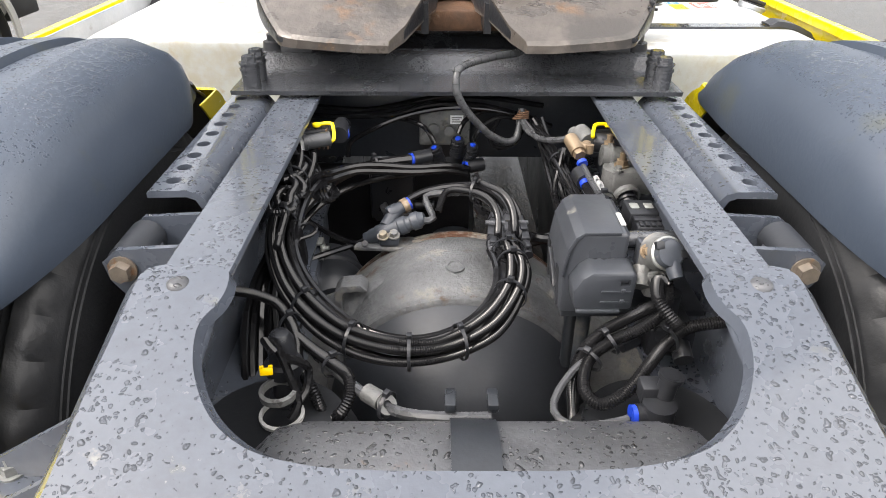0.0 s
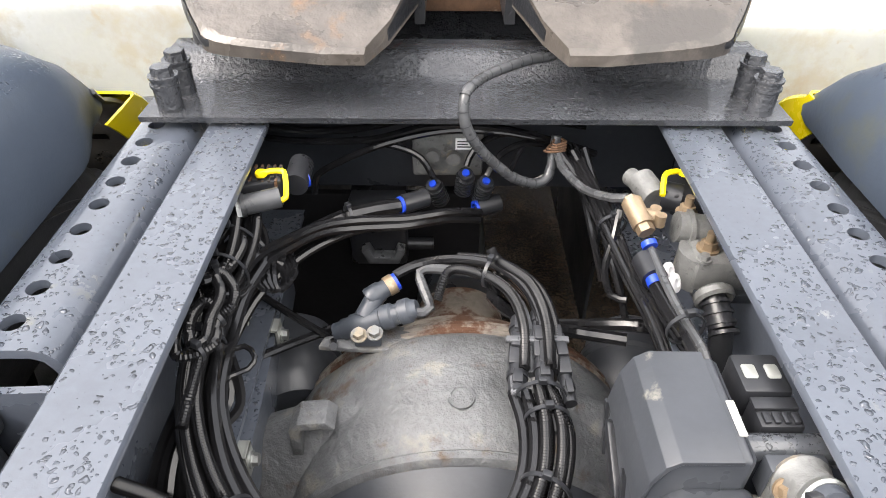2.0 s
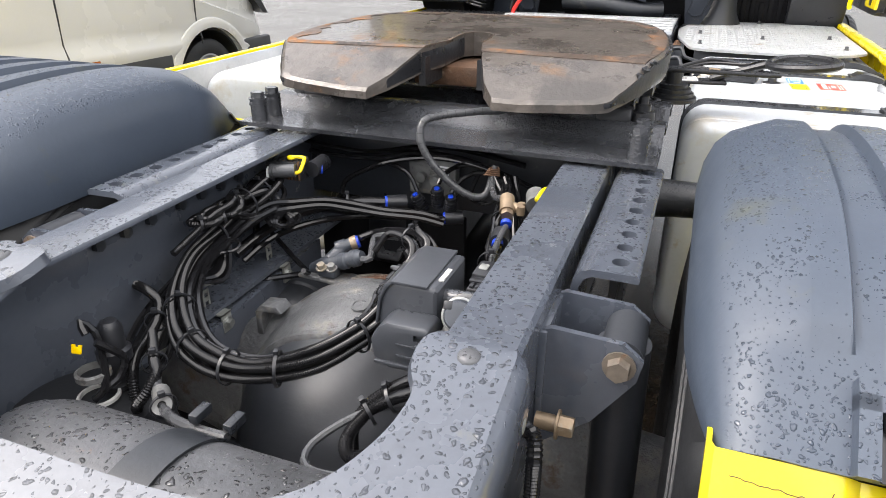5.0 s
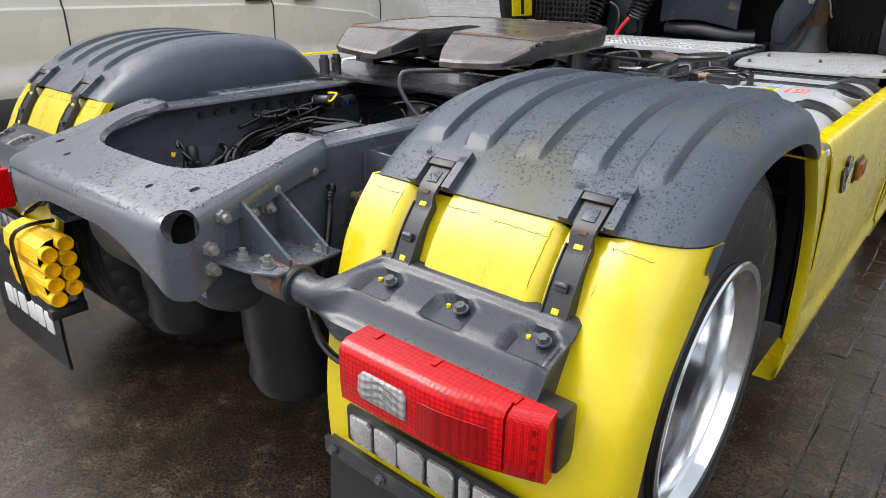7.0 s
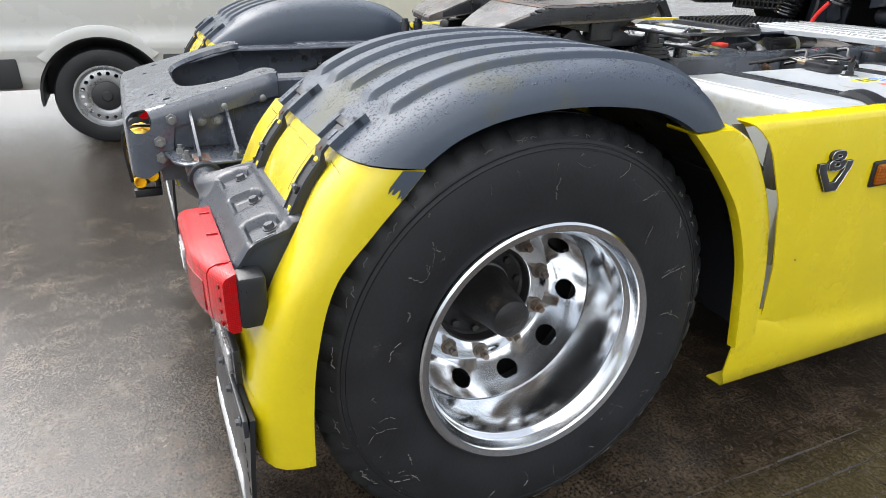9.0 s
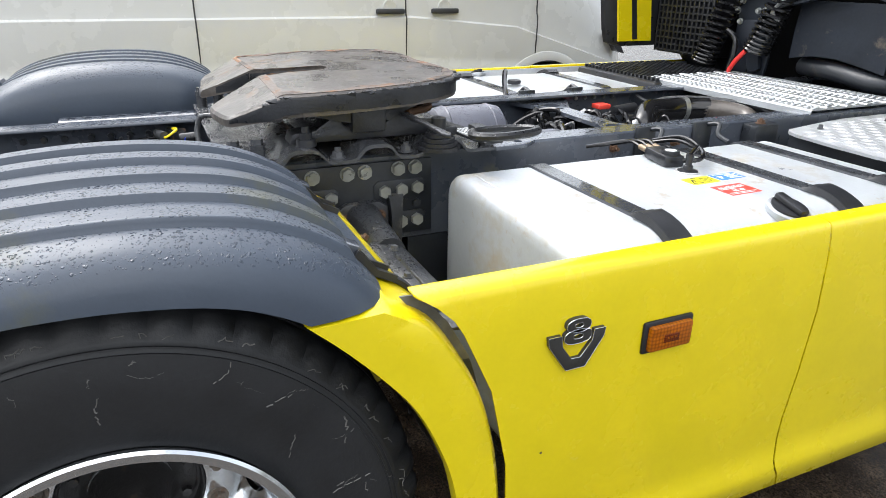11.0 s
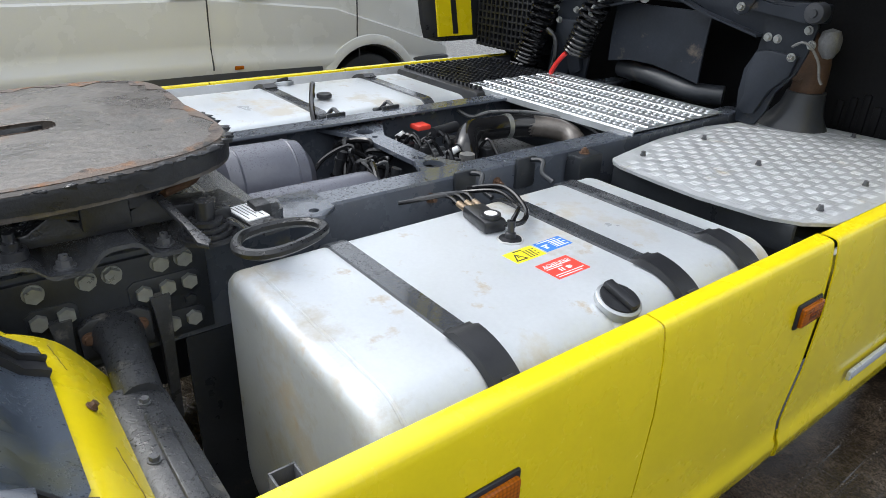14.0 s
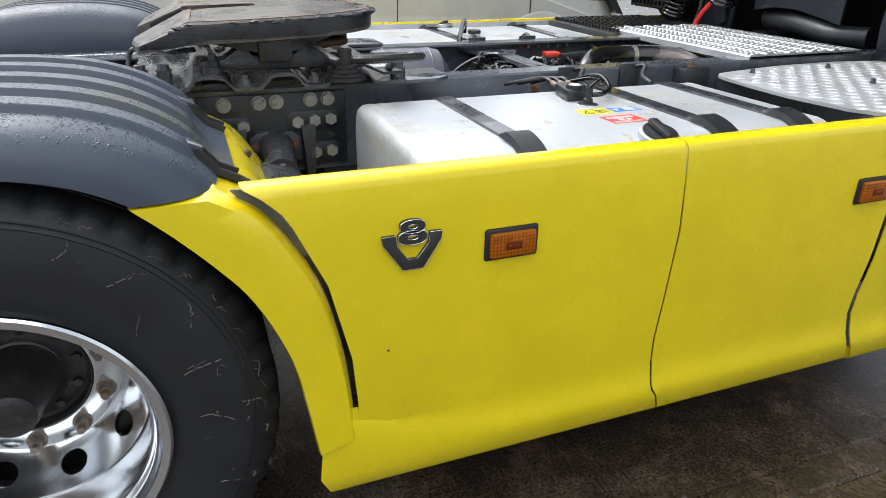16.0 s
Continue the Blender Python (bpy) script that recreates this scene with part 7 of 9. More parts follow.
tube(bm, [(0.598, 3.045, 1.325), (0.63, 3.04, 1.345), (0.66, 3.05, 1.335), (0.69, 3.08, 1.28), (0.70, 3.10, 1.22), (0.71, 3.11, 1.20)], 0.005)
part("thin_cable", bm, M_ALU, truck)
# black panel hanging in the middle
bm = bmn()
rows = []
for x, lowz in ((-0.305, 1.128), (-0.18, 1.15), (-0.05, 1.15), (0.10, 1.125), (0.195, 1.105)):
    rows.append([(x, 3.13, 1.40), (x, 3.115, 1.25), (x, 3.115, lowz), (x, 3.125, lowz), (x, 3.125, 1.25), (x, 3.14, 1.40)])
loft(bm, rows)
part("splash_panel", bm, M_CABSTEEL_SHADED, truck, "dark blue-grey splash panel")
# coiled hoses
def coil(p0, p1, r, turns, wire, mt, label):
    p0, p1 = Vector(p0), Vector(p1)
    d = p1 - p0
    u = d.orthogonal().normalized()
    v = d.normalized().cross(u)
    pts = []
    for k in range(turns * 14 + 1):
        a = 2 * math.pi * k / 14
        f = k / (turns * 14)
        pts.append(p0 + d * (f ** 1.35) + r * (math.cos(a) * u + math.sin(a) * v))
    bm = tube(bmn(), pts, wire, seg=6, raw=True)
    return part("coiled_hose", bm, mt, truck, label)


coil((-0.77, 3.01, 1.06), (-0.62, 3.06, 1.58), 0.062, 17, 0.0085, M_HOSE, "black coiled air hose hanging at the cab")
coil((-0.44, 3.03, 1.15), (-0.27, 3.05, 1.60), 0.062, 15, 0.0085, M_HOSE, "black coiled air hose with red end")
bm = tube(bmn(), [(-0.46, 2.98, 1.15), (-0.50, 2.97, 1.10), (-0.53, 2.965, 1.05), (-0.53, 2.96, 1.03)], 0.012)
part("red_hose_end", bm, M_REDHOSE, truck, "red hose end")
bm = tube(bmn(), [(-0.62, 3.0, 1.24), (-0.56, 3.0, 1.20), (-0.54, 2.99, 1.12), (-0.55, 2.98, 1.05)], 0.013)
part("hose_tail", bm, M_HOSE, truck)
bm = bmn()
prism(bm, [(-0.70, 1.0), (-0.56, 1.0), (-0.50, 1.25), (-0.48, 1.55), (-0.62, 1.55), (-0.66, 1.3)], "y", 3.11, 3.14, 0.003)
nut(bm, (-0.60, 3.11, 1.42), (0, -1, 0), 0.016, 0.014)
nut(bm, (-0.56, 3.11, 1.42), (0, -1, 0), 0.016, 0.014)
part("hose_carrier", bm, M_CABSTEEL_SHADED, truck, "dark steel plate behind the coiled hoses")
# air filter grille
bm = bmn()
box(bm, (-1.25, 3.08, 1.07), (-0.80, 3.24, 1.44), 0.01)
for i in range(13):
    x = -1.245 + 0.036 * i
    box(bm, (x, 3.062, 1.075), (x + 0.010, 3.082, 1.43), 0.001)
for j in range(10):
    z = 1.08 + 0.036 * j
    box(bm, (-1.245, 3.064, z), (-0.805, 3.080, z + 0.010), 0.001)
part("air_grille", bm, M_PLASTIC, truck, "black air intake box with a wire grille")
bm = bmn()
tube(bm, [(-0.36, 3.07, 1.30), (-0.40, 3.05, 1.34), (-0.30, 3.04, 1.42), (-0.16, 3.04, 1.44), (0.0, 3.05, 1.47), (0.1, 3.05, 1.46)], 0.010)
tube(bm, [(-0.20, 3.03, 1.42), (-0.05, 3.03, 1.44), (0.05, 3.03, 1.50)], 0.006)
part("white_tube", bm, M_SILVER, truck, "silver wrapped tube on the cab beam")
bm = lathe(bmn(), [(0.0, 0.0), (0.03, 0.0), (0.03, 0.005), (0.0, 0.005)], (-0.12, 3.08, 1.44), (0, -1, 0), 24)
box(bm, (-0.14, 3.073, 1.455), (-0.10, 3.079, 1.50), 0.003)
part("pale_tag", bm, M_WHITE, truck, "pale round tag")
bm = bmn()
rows = []
for z, xa, xb, d in ((0.965, 0.39, 0.74, 0.14), (1.0, 0.43, 0.71, 0.12), (1.04, 0.48, 0.69, 0.10), (1.085, 0.515, 0.68, 0.085), (1.14, 0.53, 0.675, 0.075)):
    cx, rx = (xa + xb) / 2, (xb - xa) / 2
    rows.append([(cx + rx * math.cos(a), 3.25 + d * math.sin(a), z) for a in (2 * math.pi * k / 24 for k in range(24))])
loft(bm, rows)
part("exhaust_cowl", bm, M_AXLE_DARK, truck, "dull steel exhaust cowl")
bm = tube(bmn(), [(0.60, 3.25, 1.12), (0.60, 3.26, 1.20), (0.57, 3.29, 1.28), (0.45, 3.34, 1.33)], 0.062, seg=16)
tube(bm, [(0.60, 3.2, 1.18), (0.52, 3.22, 1.2), (0.45, 3.22, 1.2)], 0.012)
part("brown_pipe", bm, M_PIPE, truck, "rusty pipe behind the support")
bm = tube(bmn(), [(-0.28, 3.2, 1.09), (-0.05, 3.16, 1.085), (0.15, 3.15, 1.06), (0.28, 3.2, 1.06)], 0.045, seg=14)
part("engine_pipe", bm, M_WEB, truck, "dusty pipe behind the splash panel")
bm = tube(bmn(), [(-0.22, 3.19, 1.17), (-0.10, 3.18, 1.175), (0.02, 3.18, 1.15)], 0.016)
part("orange_hose", bm, M_ORANGE, truck, "orange hose")
bm = lathe(bmn(), [(0.0, -0.055), (0.018, -0.05), (0.036, -0.02), (0.040, 0.015), (0.030, 0.045), (0.0, 0.055)], (0.70, 3.11, 1.345), (-0.1, 0, 1), 16)
part("pale_bag", bm, M_AXLE, truck, "pale wrapped plug")

# ---- hoses, valves and boxes between the rails ----
def bundle(line, offs, name, mt, label="", ribbed=0.0, r=0.008, wander=0.004, seed=1):
    """One hose that runs beside a line at an offset of its own."""
    rnd = random.Random(seed)
    pts = []
    for k, p in enumerate(line):
        p = Vector(p)
        d = (Vector(line[min(k + 1, len(line) - 1)]) - Vector(line[max(k - 1, 0)])).normalized()
        side = d.cross(Vector((0, 0, 1)))
        side = side.normalized() if side.length > 0.05 else Vector((1, 0, 0))
        up = side.cross(d)
        pts.append(p + side * (offs[0] + rnd.uniform(-wander, wander)) + up * (offs[1] + rnd.uniform(-wander, wander)))
    bm = tube(bmn(), pts, r, seg=8, ribbed=ribbed, step=0.014)
    return part(name, bm, mt, truck, label)


def tie(p, d, r=0.024, w=0.005):
    """A cable tie round a bundle, with its head."""
    bm = bmn()
    p, d = Vector(p), Vector(d).normalized()
    lathe(bm, [(r, -w / 2), (r + 0.0015, -w / 2), (r + 0.0015, w / 2), (r, w / 2)], p, d, 20, closed=True)
    u = (Vector((0, 0, 1)) - d * d.z).normalized()
    m = Matrix.Translation(p + u * (r + 0.003)) @ turn_to(d)
    box(bm, (-0.005, -0.004, -0.004), (0.005, 0.004, 0.004), 0.001, m=m)
    return part("cable_tie", bm, M_PLASTIC, truck)


RING = [(0.085, -0.075, 0.862), (0.092, -0.13, 0.860), (0.078, -0.20, 0.853), (0.035, -0.275, 0.843), (-0.04, -0.318, 0.836), (-0.12, -0.318, 0.836), (-0.195, -0.283, 0.845),
        (-0.265, -0.21, 0.862), (-0.308, -0.12, 0.880), (-0.322, -0.03, 0.893), (-0.318, 0.05, 0.905), (-0.304, 0.11, 0.913), (-0.275, 0.165, 0.908), (-0.225, 0.215, 0.898), (-0.17, 0.25, 0.888), (-0.10, 0.278, 0.872), (-0.03, 0.312, 0.858), (0.022, 0.336, 0.842)]
LOOP = RING[:12]
for k, (o, rib, r) in enumerate((((-0.012, 0.010), 0.0034, 0.0075), ((0.005, 0.014), 0.0034, 0.0075), ((-0.020, -0.004), 0.0034, 0.0070), ((0.002, -0.003), 0.0034, 0.0070),
                                 ((0.018, 0.004), 0, 0.0075), ((0.020, -0.010), 0, 0.0080), ((0.030, -0.002), 0, 0.0070), ((0.004, -0.018), 0, 0.0075))):
    line = RING if k in (4, 5) else LOOP
    bundle(line, o, "corrugated_conduit" if rib else "air_hose", M_CONDUIT if rib else M_HOSE, "black corrugated cable conduit" if rib else "glossy black plastic air hose", rib, r, 0.003, k)
for p, d in (((0.078, -0.20, 0.853), (-0.4, -0.9, 0)), ((-0.005, -0.305, 0.839), (-0.9, -0.35, 0)), ((-0.08, -0.325, 0.836), (-1, 0, 0)), ((-0.165, -0.302, 0.840), (-0.9, 0.4, 0)),
             ((-0.322, -0.03, 0.893), (0, 1, 0)), ((-0.292, 0.135, 0.912), (0.5, 1, 0)), ((-0.178, 0.247, 0.889), (0.9, 0.5, 0)), ((-0.245, -0.235, 0.856), (-0.7, 0.7, 0))):
    tie(p, d, 0.027 if p[1] < 0.1 else 0.016)
# the rest of the loop, over the axle to its valve
OVER = [(0.082, -0.05, 0.868), (0.086, 0.02, 0.880), (0.072, 0.075, 0.886), (0.035, 0.118, 0.886), (-0.02, 0.145, 0.875), (-0.07, 0.154, 0.858), (-0.099, 0.1455, 0.844)]
bundle(OVER, (0.010, 0.004), "air_hose", M_HOSE, "glossy black plastic air hose", 0, 0.0075, 0.002, 21)
bundle(OVER[:-1] + [(-0.055, 0.098, 0.836), (-0.070, 0.098, 0.833)], (-0.006, -0.004), "air_hose", M_GREYHOSE, "grey plastic air hose", 0, 0.0075, 0.002, 22)
bundle(OVER[:-2] + [(-0.05, 0.112, 0.845)], (-0.016, 0.006), "corrugated_conduit", M_CONDUIT, "black corrugated cable conduit", 0.0034, 0.0075, 0.003, 23)
bundle(OVER[:4] + [(0.02, 0.135, 0.90)], (0.016, 0.012), "corrugated_conduit", M_CONDUIT, "black corrugated cable conduit", 0.0034, 0.0080, 0.003, 24)
bundle(OVER[:5], (0.026, 0.0), "corrugated_conduit", M_CONDUIT, "black corrugated cable conduit", 0.0034, 0.0072, 0.003, 25)
bundle(OVER[:4] + [(0.05, 0.11, 0.87), (0.10, 0.10, 0.83), (0.16, 0.12, 0.80), (0.24, 0.10, 0.80)], (0.02, -0.01), "air_hose", M_HOSE, "", 0, 0.010, 0.003, 26)
tie((0.035, 0.118, 0.886), (-0.9, 0.5, 0), 0.022)
# plugs joined side by side
for k, (x, y, z) in enumerate(((0.064, -0.020, 0.866), (0.094, -0.014, 0.872), (0.118, -0.035, 0.866))):
    bm = bmn()
    m = Matrix.Translation((x, y, z)) @ pose(0, 0, 0, 4, 0, -6 + 4 * k)
    s = 1.0 if k < 2 else 0.7
    box(bm, (-0.012 * s, -0.020, -0.011), (0.012 * s, 0.030, 0.011), 0.003, m=m)
    box(bm, (-0.010 * s, 0.004, 0.011), (0.010 * s, 0.026, 0.016), 0.002, m=m)
    for sgn in (1, -1):
        cyl(bm, m @ Vector((0, 0.030 if sgn > 0 else -0.020, 0)), m @ Vector((0, 0.060 if sgn > 0 else -0.058, 0)), 0.0115 * s, seg=16)
        cyl(bm, m @ Vector((0, 0.040 if sgn > 0 else -0.030, 0)), m @ Vector((0, 0.046 if sgn > 0 else -0.037, 0)), 0.0135 * s, seg=16)
        box(bm, (-0.006 * s, 0.034 if sgn > 0 else -0.050, 0.010), (0.006 * s, 0.054 if sgn > 0 else -0.030, 0.014), 0.001, m=m)
    part("cable_plug", bm, M_PLASTIC, truck, "black locking cable plug")
bm = bmn()
box(bm, (0.048, -0.012, 0.878), (0.128, -0.002, 0.884), 0.002)
part("plug_clip", bm, M_CAST, truck, "grey metal clip across the plugs")
part("plug_bracket", box(bmn(), (0.050, -0.085, 0.845), (0.062, -0.055, 0.872), 0.002), M_CAST, truck)
tie((0.085, -0.085, 0.862), (0, 1, 0), 0.030)
tie((0.090, -0.115, 0.860), (0, 1, 0), 0.026)

# valve on the axle
bm = bmn()
A, B = Vector((-0.176, 0.098, 0.790)), Vector((-0.108, 0.098, 0.818))
u = (B - A).normalized()
lathe(bm, [(0.0, -0.014), (0.013, -0.014), (0.0135, -0.003), (0.016, 0.0), (0.016, 0.012), (0.0185, 0.015), (0.0185, 0.045), (0.0165, 0.050), (0.0165, 0.062), (0.0185, 0.064), (0.0185, 0.078), (0.0155, 0.081), (0.0150, 0.090), (0.0185, 0.092), (0.0185, 0.106), (0.0150, 0.109), (0.012, 0.118), (0.0, 0.118)], A, u, 28)
cyl(bm, (-0.146, 0.100, 0.812), (-0.130, 0.124, 0.830), 0.0145, seg=18)
lathe(bm, [(0.0, -0.016), (0.0145, -0.016), (0.016, -0.012), (0.016, 0.006), (0.0135, 0.010), (0.0135, 0.018), (0.0, 0.018)], (-0.128, 0.128, 0.834), (0.72, 0.42, 0.25), 22)
box(bm, (-0.158, 0.066, 0.786), (-0.118, 0.094, 0.806), 0.004)
valve = part("axle_valve", bm, M_BLUEGREY, truck, "blue-grey cast air valve on the axle housing")
bm = cyl(bmn(), (-0.114, 0.1365, 0.839), (-0.103, 0.143, 0.8425), 0.0155, seg=20)
part("brass_end", bm, M_BRASS, valve, "brass hose end")
bm = cyl(bmn(), (-0.103, 0.143, 0.8425), (-0.0985, 0.1455, 0.844), 0.0135, seg=20)
part("blue_ring", bm, M_BLUE, valve, "blue collar")
bm = bmn()
prism(bm, [(-0.212, 0.072), (-0.205, 0.092), (-0.10, 0.116), (-0.070, 0.108), (-0.072, 0.090), (-0.10, 0.064)], "z", 0.772, 0.782, 0.003)
part("valve_plate", bm, M_AXLE, valve)
for x, y in ((-0.150, 0.070), (-0.128, 0.074)):
    part("bolt", nut(bmn(), (x, y, 0.806), (0, -0.3, 1), 0.009, 0.009), M_ALU, valve)

# knot of spare cable on the rail side
rnd = random.Random(5)
for k in range(7):
    c = Vector((-0.318 + rnd.uniform(-0.012, 0.012), 0.085 + rnd.uniform(-0.01, 0.02), 0.930 + rnd.uniform(-0.01, 0.012)))
    rx, ry = rnd.uniform(0.016, 0.030), rnd.uniform(0.055, 0.095)
    tilt = rnd.uniform(-0.3, 0.3)
    pts = [c + Vector((rx * math.cos(a) + tilt * ry * math.sin(a) * 0.3, ry * math.sin(a), 0.02 * math.sin(a + k))) for a in (2 * math.pi * j / 10 for j in range(10))]
    bm = tube(bmn(), pts, 0.0072 if k < 4 else 0.0055, seg=8, closed=True, ribbed=0.0034 if k < 4 else 0, step=0.012)
    part("spare_cable", bm, M_CONDUIT if k < 4 else M_HOSE, truck, "loop of spare black cable")
for y in (0.055, 0.115):
    tie((-0.318, y, 0.93), (0, 1, 0), 0.036)
for k in range(6):
    pts = [(-0.335 + 0.008 * k, 0.02 - 0.01 * k, 0.895), (-0.34 + 0.012 * k, -0.07, 0.86 - 0.006 * k), (-0.352 + 0.010 * k, -0.15, 0.835), (-0.35 + 0.012 * k, -0.24, 0.80 - 0.01 * k), (-0.33 + 0.01 * k, -0.33, 0.74)]
    part("cable", tube(bmn(), pts, 0.0065, seg=6), M_HOSE, truck)
for k in range(4):
    pts = [(-0.300 + 0.008 * k, 0.10 + 0.02 * k, 0.90), (-0.275 + 0.006 * k, 0.08, 0.885), (-0.255 + 0.004 * k, 0.10 + 0.01 * k, 0.870), (-0.262, 0.135 + 0.012 * k, 0.872), (-0.285, 0.14, 0.885)]
    part("cable", tube(bmn(), pts, 0.005, seg=6), M_HOSE, truck)

# a tied coil of spare conduit beside the left rail, with loops of thin lead below it
part("corrugated_conduit", tube(bmn(), [(-0.338, -0.009, 0.945), (-0.331, 0.026, 0.951), (-0.308, 0.033, 0.955), (-0.285, 0.01, 0.951), (-0.281, -0.017, 0.945), (-0.294, -0.034, 0.941), (-0.286, -0.075, 0.945), (-0.298, -0.097, 0.949), (-0.317, -0.102, 0.951), (-0.328, -0.08, 0.949), (-0.335, -0.04, 0.945)], 0.0068, seg=8, closed=True, ribbed=0.0034), M_CONDUIT, truck, "tied coil of black corrugated conduit")
part("corrugated_conduit", tube(bmn(), [(-0.307, 0.018, 0.957), (-0.293, -0.013, 0.959), (-0.295, -0.048, 0.957), (-0.293, -0.081, 0.955), (-0.306, -0.087, 0.955), (-0.317, -0.055, 0.957), (-0.311, -0.028, 0.959), (-0.298, -0.03, 0.955), (-0.296, -0.066, 0.949), (-0.295, -0.095, 0.945), (-0.296, -0.134, 0.935), (-0.296, -0.176, 0.925)], 0.0068, seg=8, ribbed=0.0034), M_CONDUIT, truck, "black corrugated cable conduit")
part("thin_lead", tube(bmn(), [(-0.301, -0.079, 0.885), (-0.295, -0.046, 0.889), (-0.272, -0.033, 0.893), (-0.257, -0.046, 0.889), (-0.262, -0.062, 0.885), (-0.283, -0.071, 0.881), (-0.293, -0.101, 0.881)], 0.0036, seg=7, closed=True), M_CONDUIT, truck, "loop of thin black lead")
part("thin_lead", tube(bmn(), [(-0.29, -0.057, 0.889), (-0.292, -0.011, 0.893), (-0.292, 0.031, 0.897), (-0.301, 0.052, 0.897), (-0.308, 0.023, 0.891), (-0.304, -0.023, 0.885), (-0.299, -0.072, 0.879), (-0.3, -0.107, 0.875)], 0.0036, seg=7), M_CONDUIT, truck, "thin black lead")
tie((-0.308, 0.033, 0.955), (0.023, 0.007, 0.004), 0.010)
tie((-0.294, -0.034, 0.941), (-0.013, -0.017, -0.004), 0.010)
tie((-0.298, -0.097, 0.949), (-0.012, -0.022, 0.004), 0.010)

# stay along the left of the axle with pale clips
bm = bmn()
rows = []
for y, x in ((-0.16, -0.300), (0.0, -0.304), (0.15, -0.312), (0.32, -0.325)):
    rows.append([(x - 0.020, y, 0.742), (x + 0.020, y, 0.742), (x + 0.020, y, 0.66), (x + 0.014, y, 0.66), (x + 0.014, y, 0.736), (x - 0.020, y, 0.736)])
loft(bm, rows)
part("long_stay", bm, M_FRAME, truck, "flat grey steel stay beside the axle")
for x, y in ((-0.305, 0.140), (-0.300, -0.085)):
    bm = bmn()
    box(bm, (x - 0.026, y - 0.014, 0.752), (x + 0.020, y + 0.014, 0.757), 0.001)
    box(bm, (x + 0.015, y - 0.014, 0.715), (x + 0.020, y + 0.014, 0.757), 0.001)
    clip = part("pale_clip", bm, M_WHITEBOLT, truck, "pale angled metal clip")
    slot = box(bmn(), (x - 0.030, y - 0.005, 0.782), (x - 0.020, y + 0.005, 0.792))
    box(slot, (x - 0.030, y - 0.005, 0.764), (x - 0.020, y + 0.005, 0.774))
    part("slotted_tab", carve(box(bmn(), (x - 0.0265, y - 0.010, 0.757), (x - 0.0235, y + 0.010, 0.800), 0.001), slot), M_WHITEBOLT, clip)
    part("bolt", nut(bmn(), (x + 0.020, y, 0.735), (1, 0, 0), 0.009, 0.008), M_ZINC, clip)
# brake chambers beside the housing
for s in (1, -1):
    bm = bmn()
    lathe(bm, [(0.0, -0.09), (0.06, -0.085), (0.078, -0.06), (0.078, -0.005), (0.084, 0.0), (0.084, 0.012), (0.078, 0.017), (0.075, 0.06), (0.05, 0.085), (0.0, 0.09)], (s * 0.285, 0.165, 0.625), (s * 0.25, 1, 0.1), 32)
    part("brake_chamber", bm, M_AXLE_DARK, truck, "dark round brake chamber")
    part("brass_plug", nut(bmn(), (s * 0.262, 0.075, 0.618), (0.1, -1, 0), 0.011, 0.012), M_BRASS, truck)
# air springs under the tail corners
for s in (1, -1):
    bm = bmn()
    lathe(bm, [(0.0, 0.36), (0.11, 0.36), (0.125, 0.40), (0.118, 0.45), (0.128, 0.50), (0.130, 0.60), (0.128, 0.72), (0.120, 0.765), (0.105, 0.785), (0.104, 0.795), (0.0, 0.798)], (s * 0.262, -0.44, 0), (0, 0, 1), 40)
    part("air_spring", bm, M_FLAP, truck, "black rubber air spring")
# sensor with yellow cap on the left spring
bm = bmn()
lathe(bm, [(0.0, 0.798), (0.026, 0.798), (0.026, 0.806), (0.020, 0.808), (0.020, 0.842), (0.026, 0.845), (0.026, 0.862), (0.020, 0.866), (0.018, 0.90), (0.012, 0.91), (0.0, 0.912)], (-0.252, -0.418, 0), (0, 0.05, 1), 24)
sensor = part("level_sensor", bm, M_PLASTIC, truck, "black upright sensor with white ring and yellow cap")
part("white_ring", lathe(bmn(), [(0.0265, 0.0), (0.031, 0.001), (0.031, 0.006), (0.0265, 0.007)], (-0.252, -0.418, 0.799), (0, 0, 1), 24, closed=True), M_SEAL, sensor, "white ring")
part("grey_ring", lathe(bmn(), [(0.0205, 0.0), (0.0255, 0.001), (0.0255, 0.010), (0.0205, 0.012)], (-0.252, -0.418, 0.838), (0, 0, 1), 24, closed=True), M_ALU, sensor, "")
bm = bmn()
m = Matrix.Translation((-0.260, -0.428, 0.889)) @ pose(0, 0, 0, -20, 0, 8) @ Matrix.Scale(0.5, 4)
box(bm, (-0.017, -0.004, -0.012), (0.017, 0.004, 0.010), 0.002, m=m)
box(bm, (-0.017, -0.004, 0.008), (-0.006, 0.004, 0.016), 0.001, m=m)
box(bm, (0.006, -0.004, 0.008), (0.017, 0.004, 0.016), 0.001, m=m)
part("yellow_cap", bm, M_YPLASTIC, sensor, "yellow plastic catch")
for k, pts in enumerate(([(-0.25, -0.415, 0.91), (-0.262, -0.41, 0.925), (-0.25, -0.40, 0.905), (-0.235, -0.41, 0.86), (-0.225, -0.425, 0.83), (-0.235, -0.44, 0.815)],
                         [(-0.235, -0.415, 0.90), (-0.222, -0.40, 0.88), (-0.215, -0.39, 0.86), (-0.218, -0.405, 0.835), (-0.235, -0.43, 0.82)])):
    part("sensor_cable", tube(bmn(), pts, 0.006, seg=7), M_HOSE, sensor)
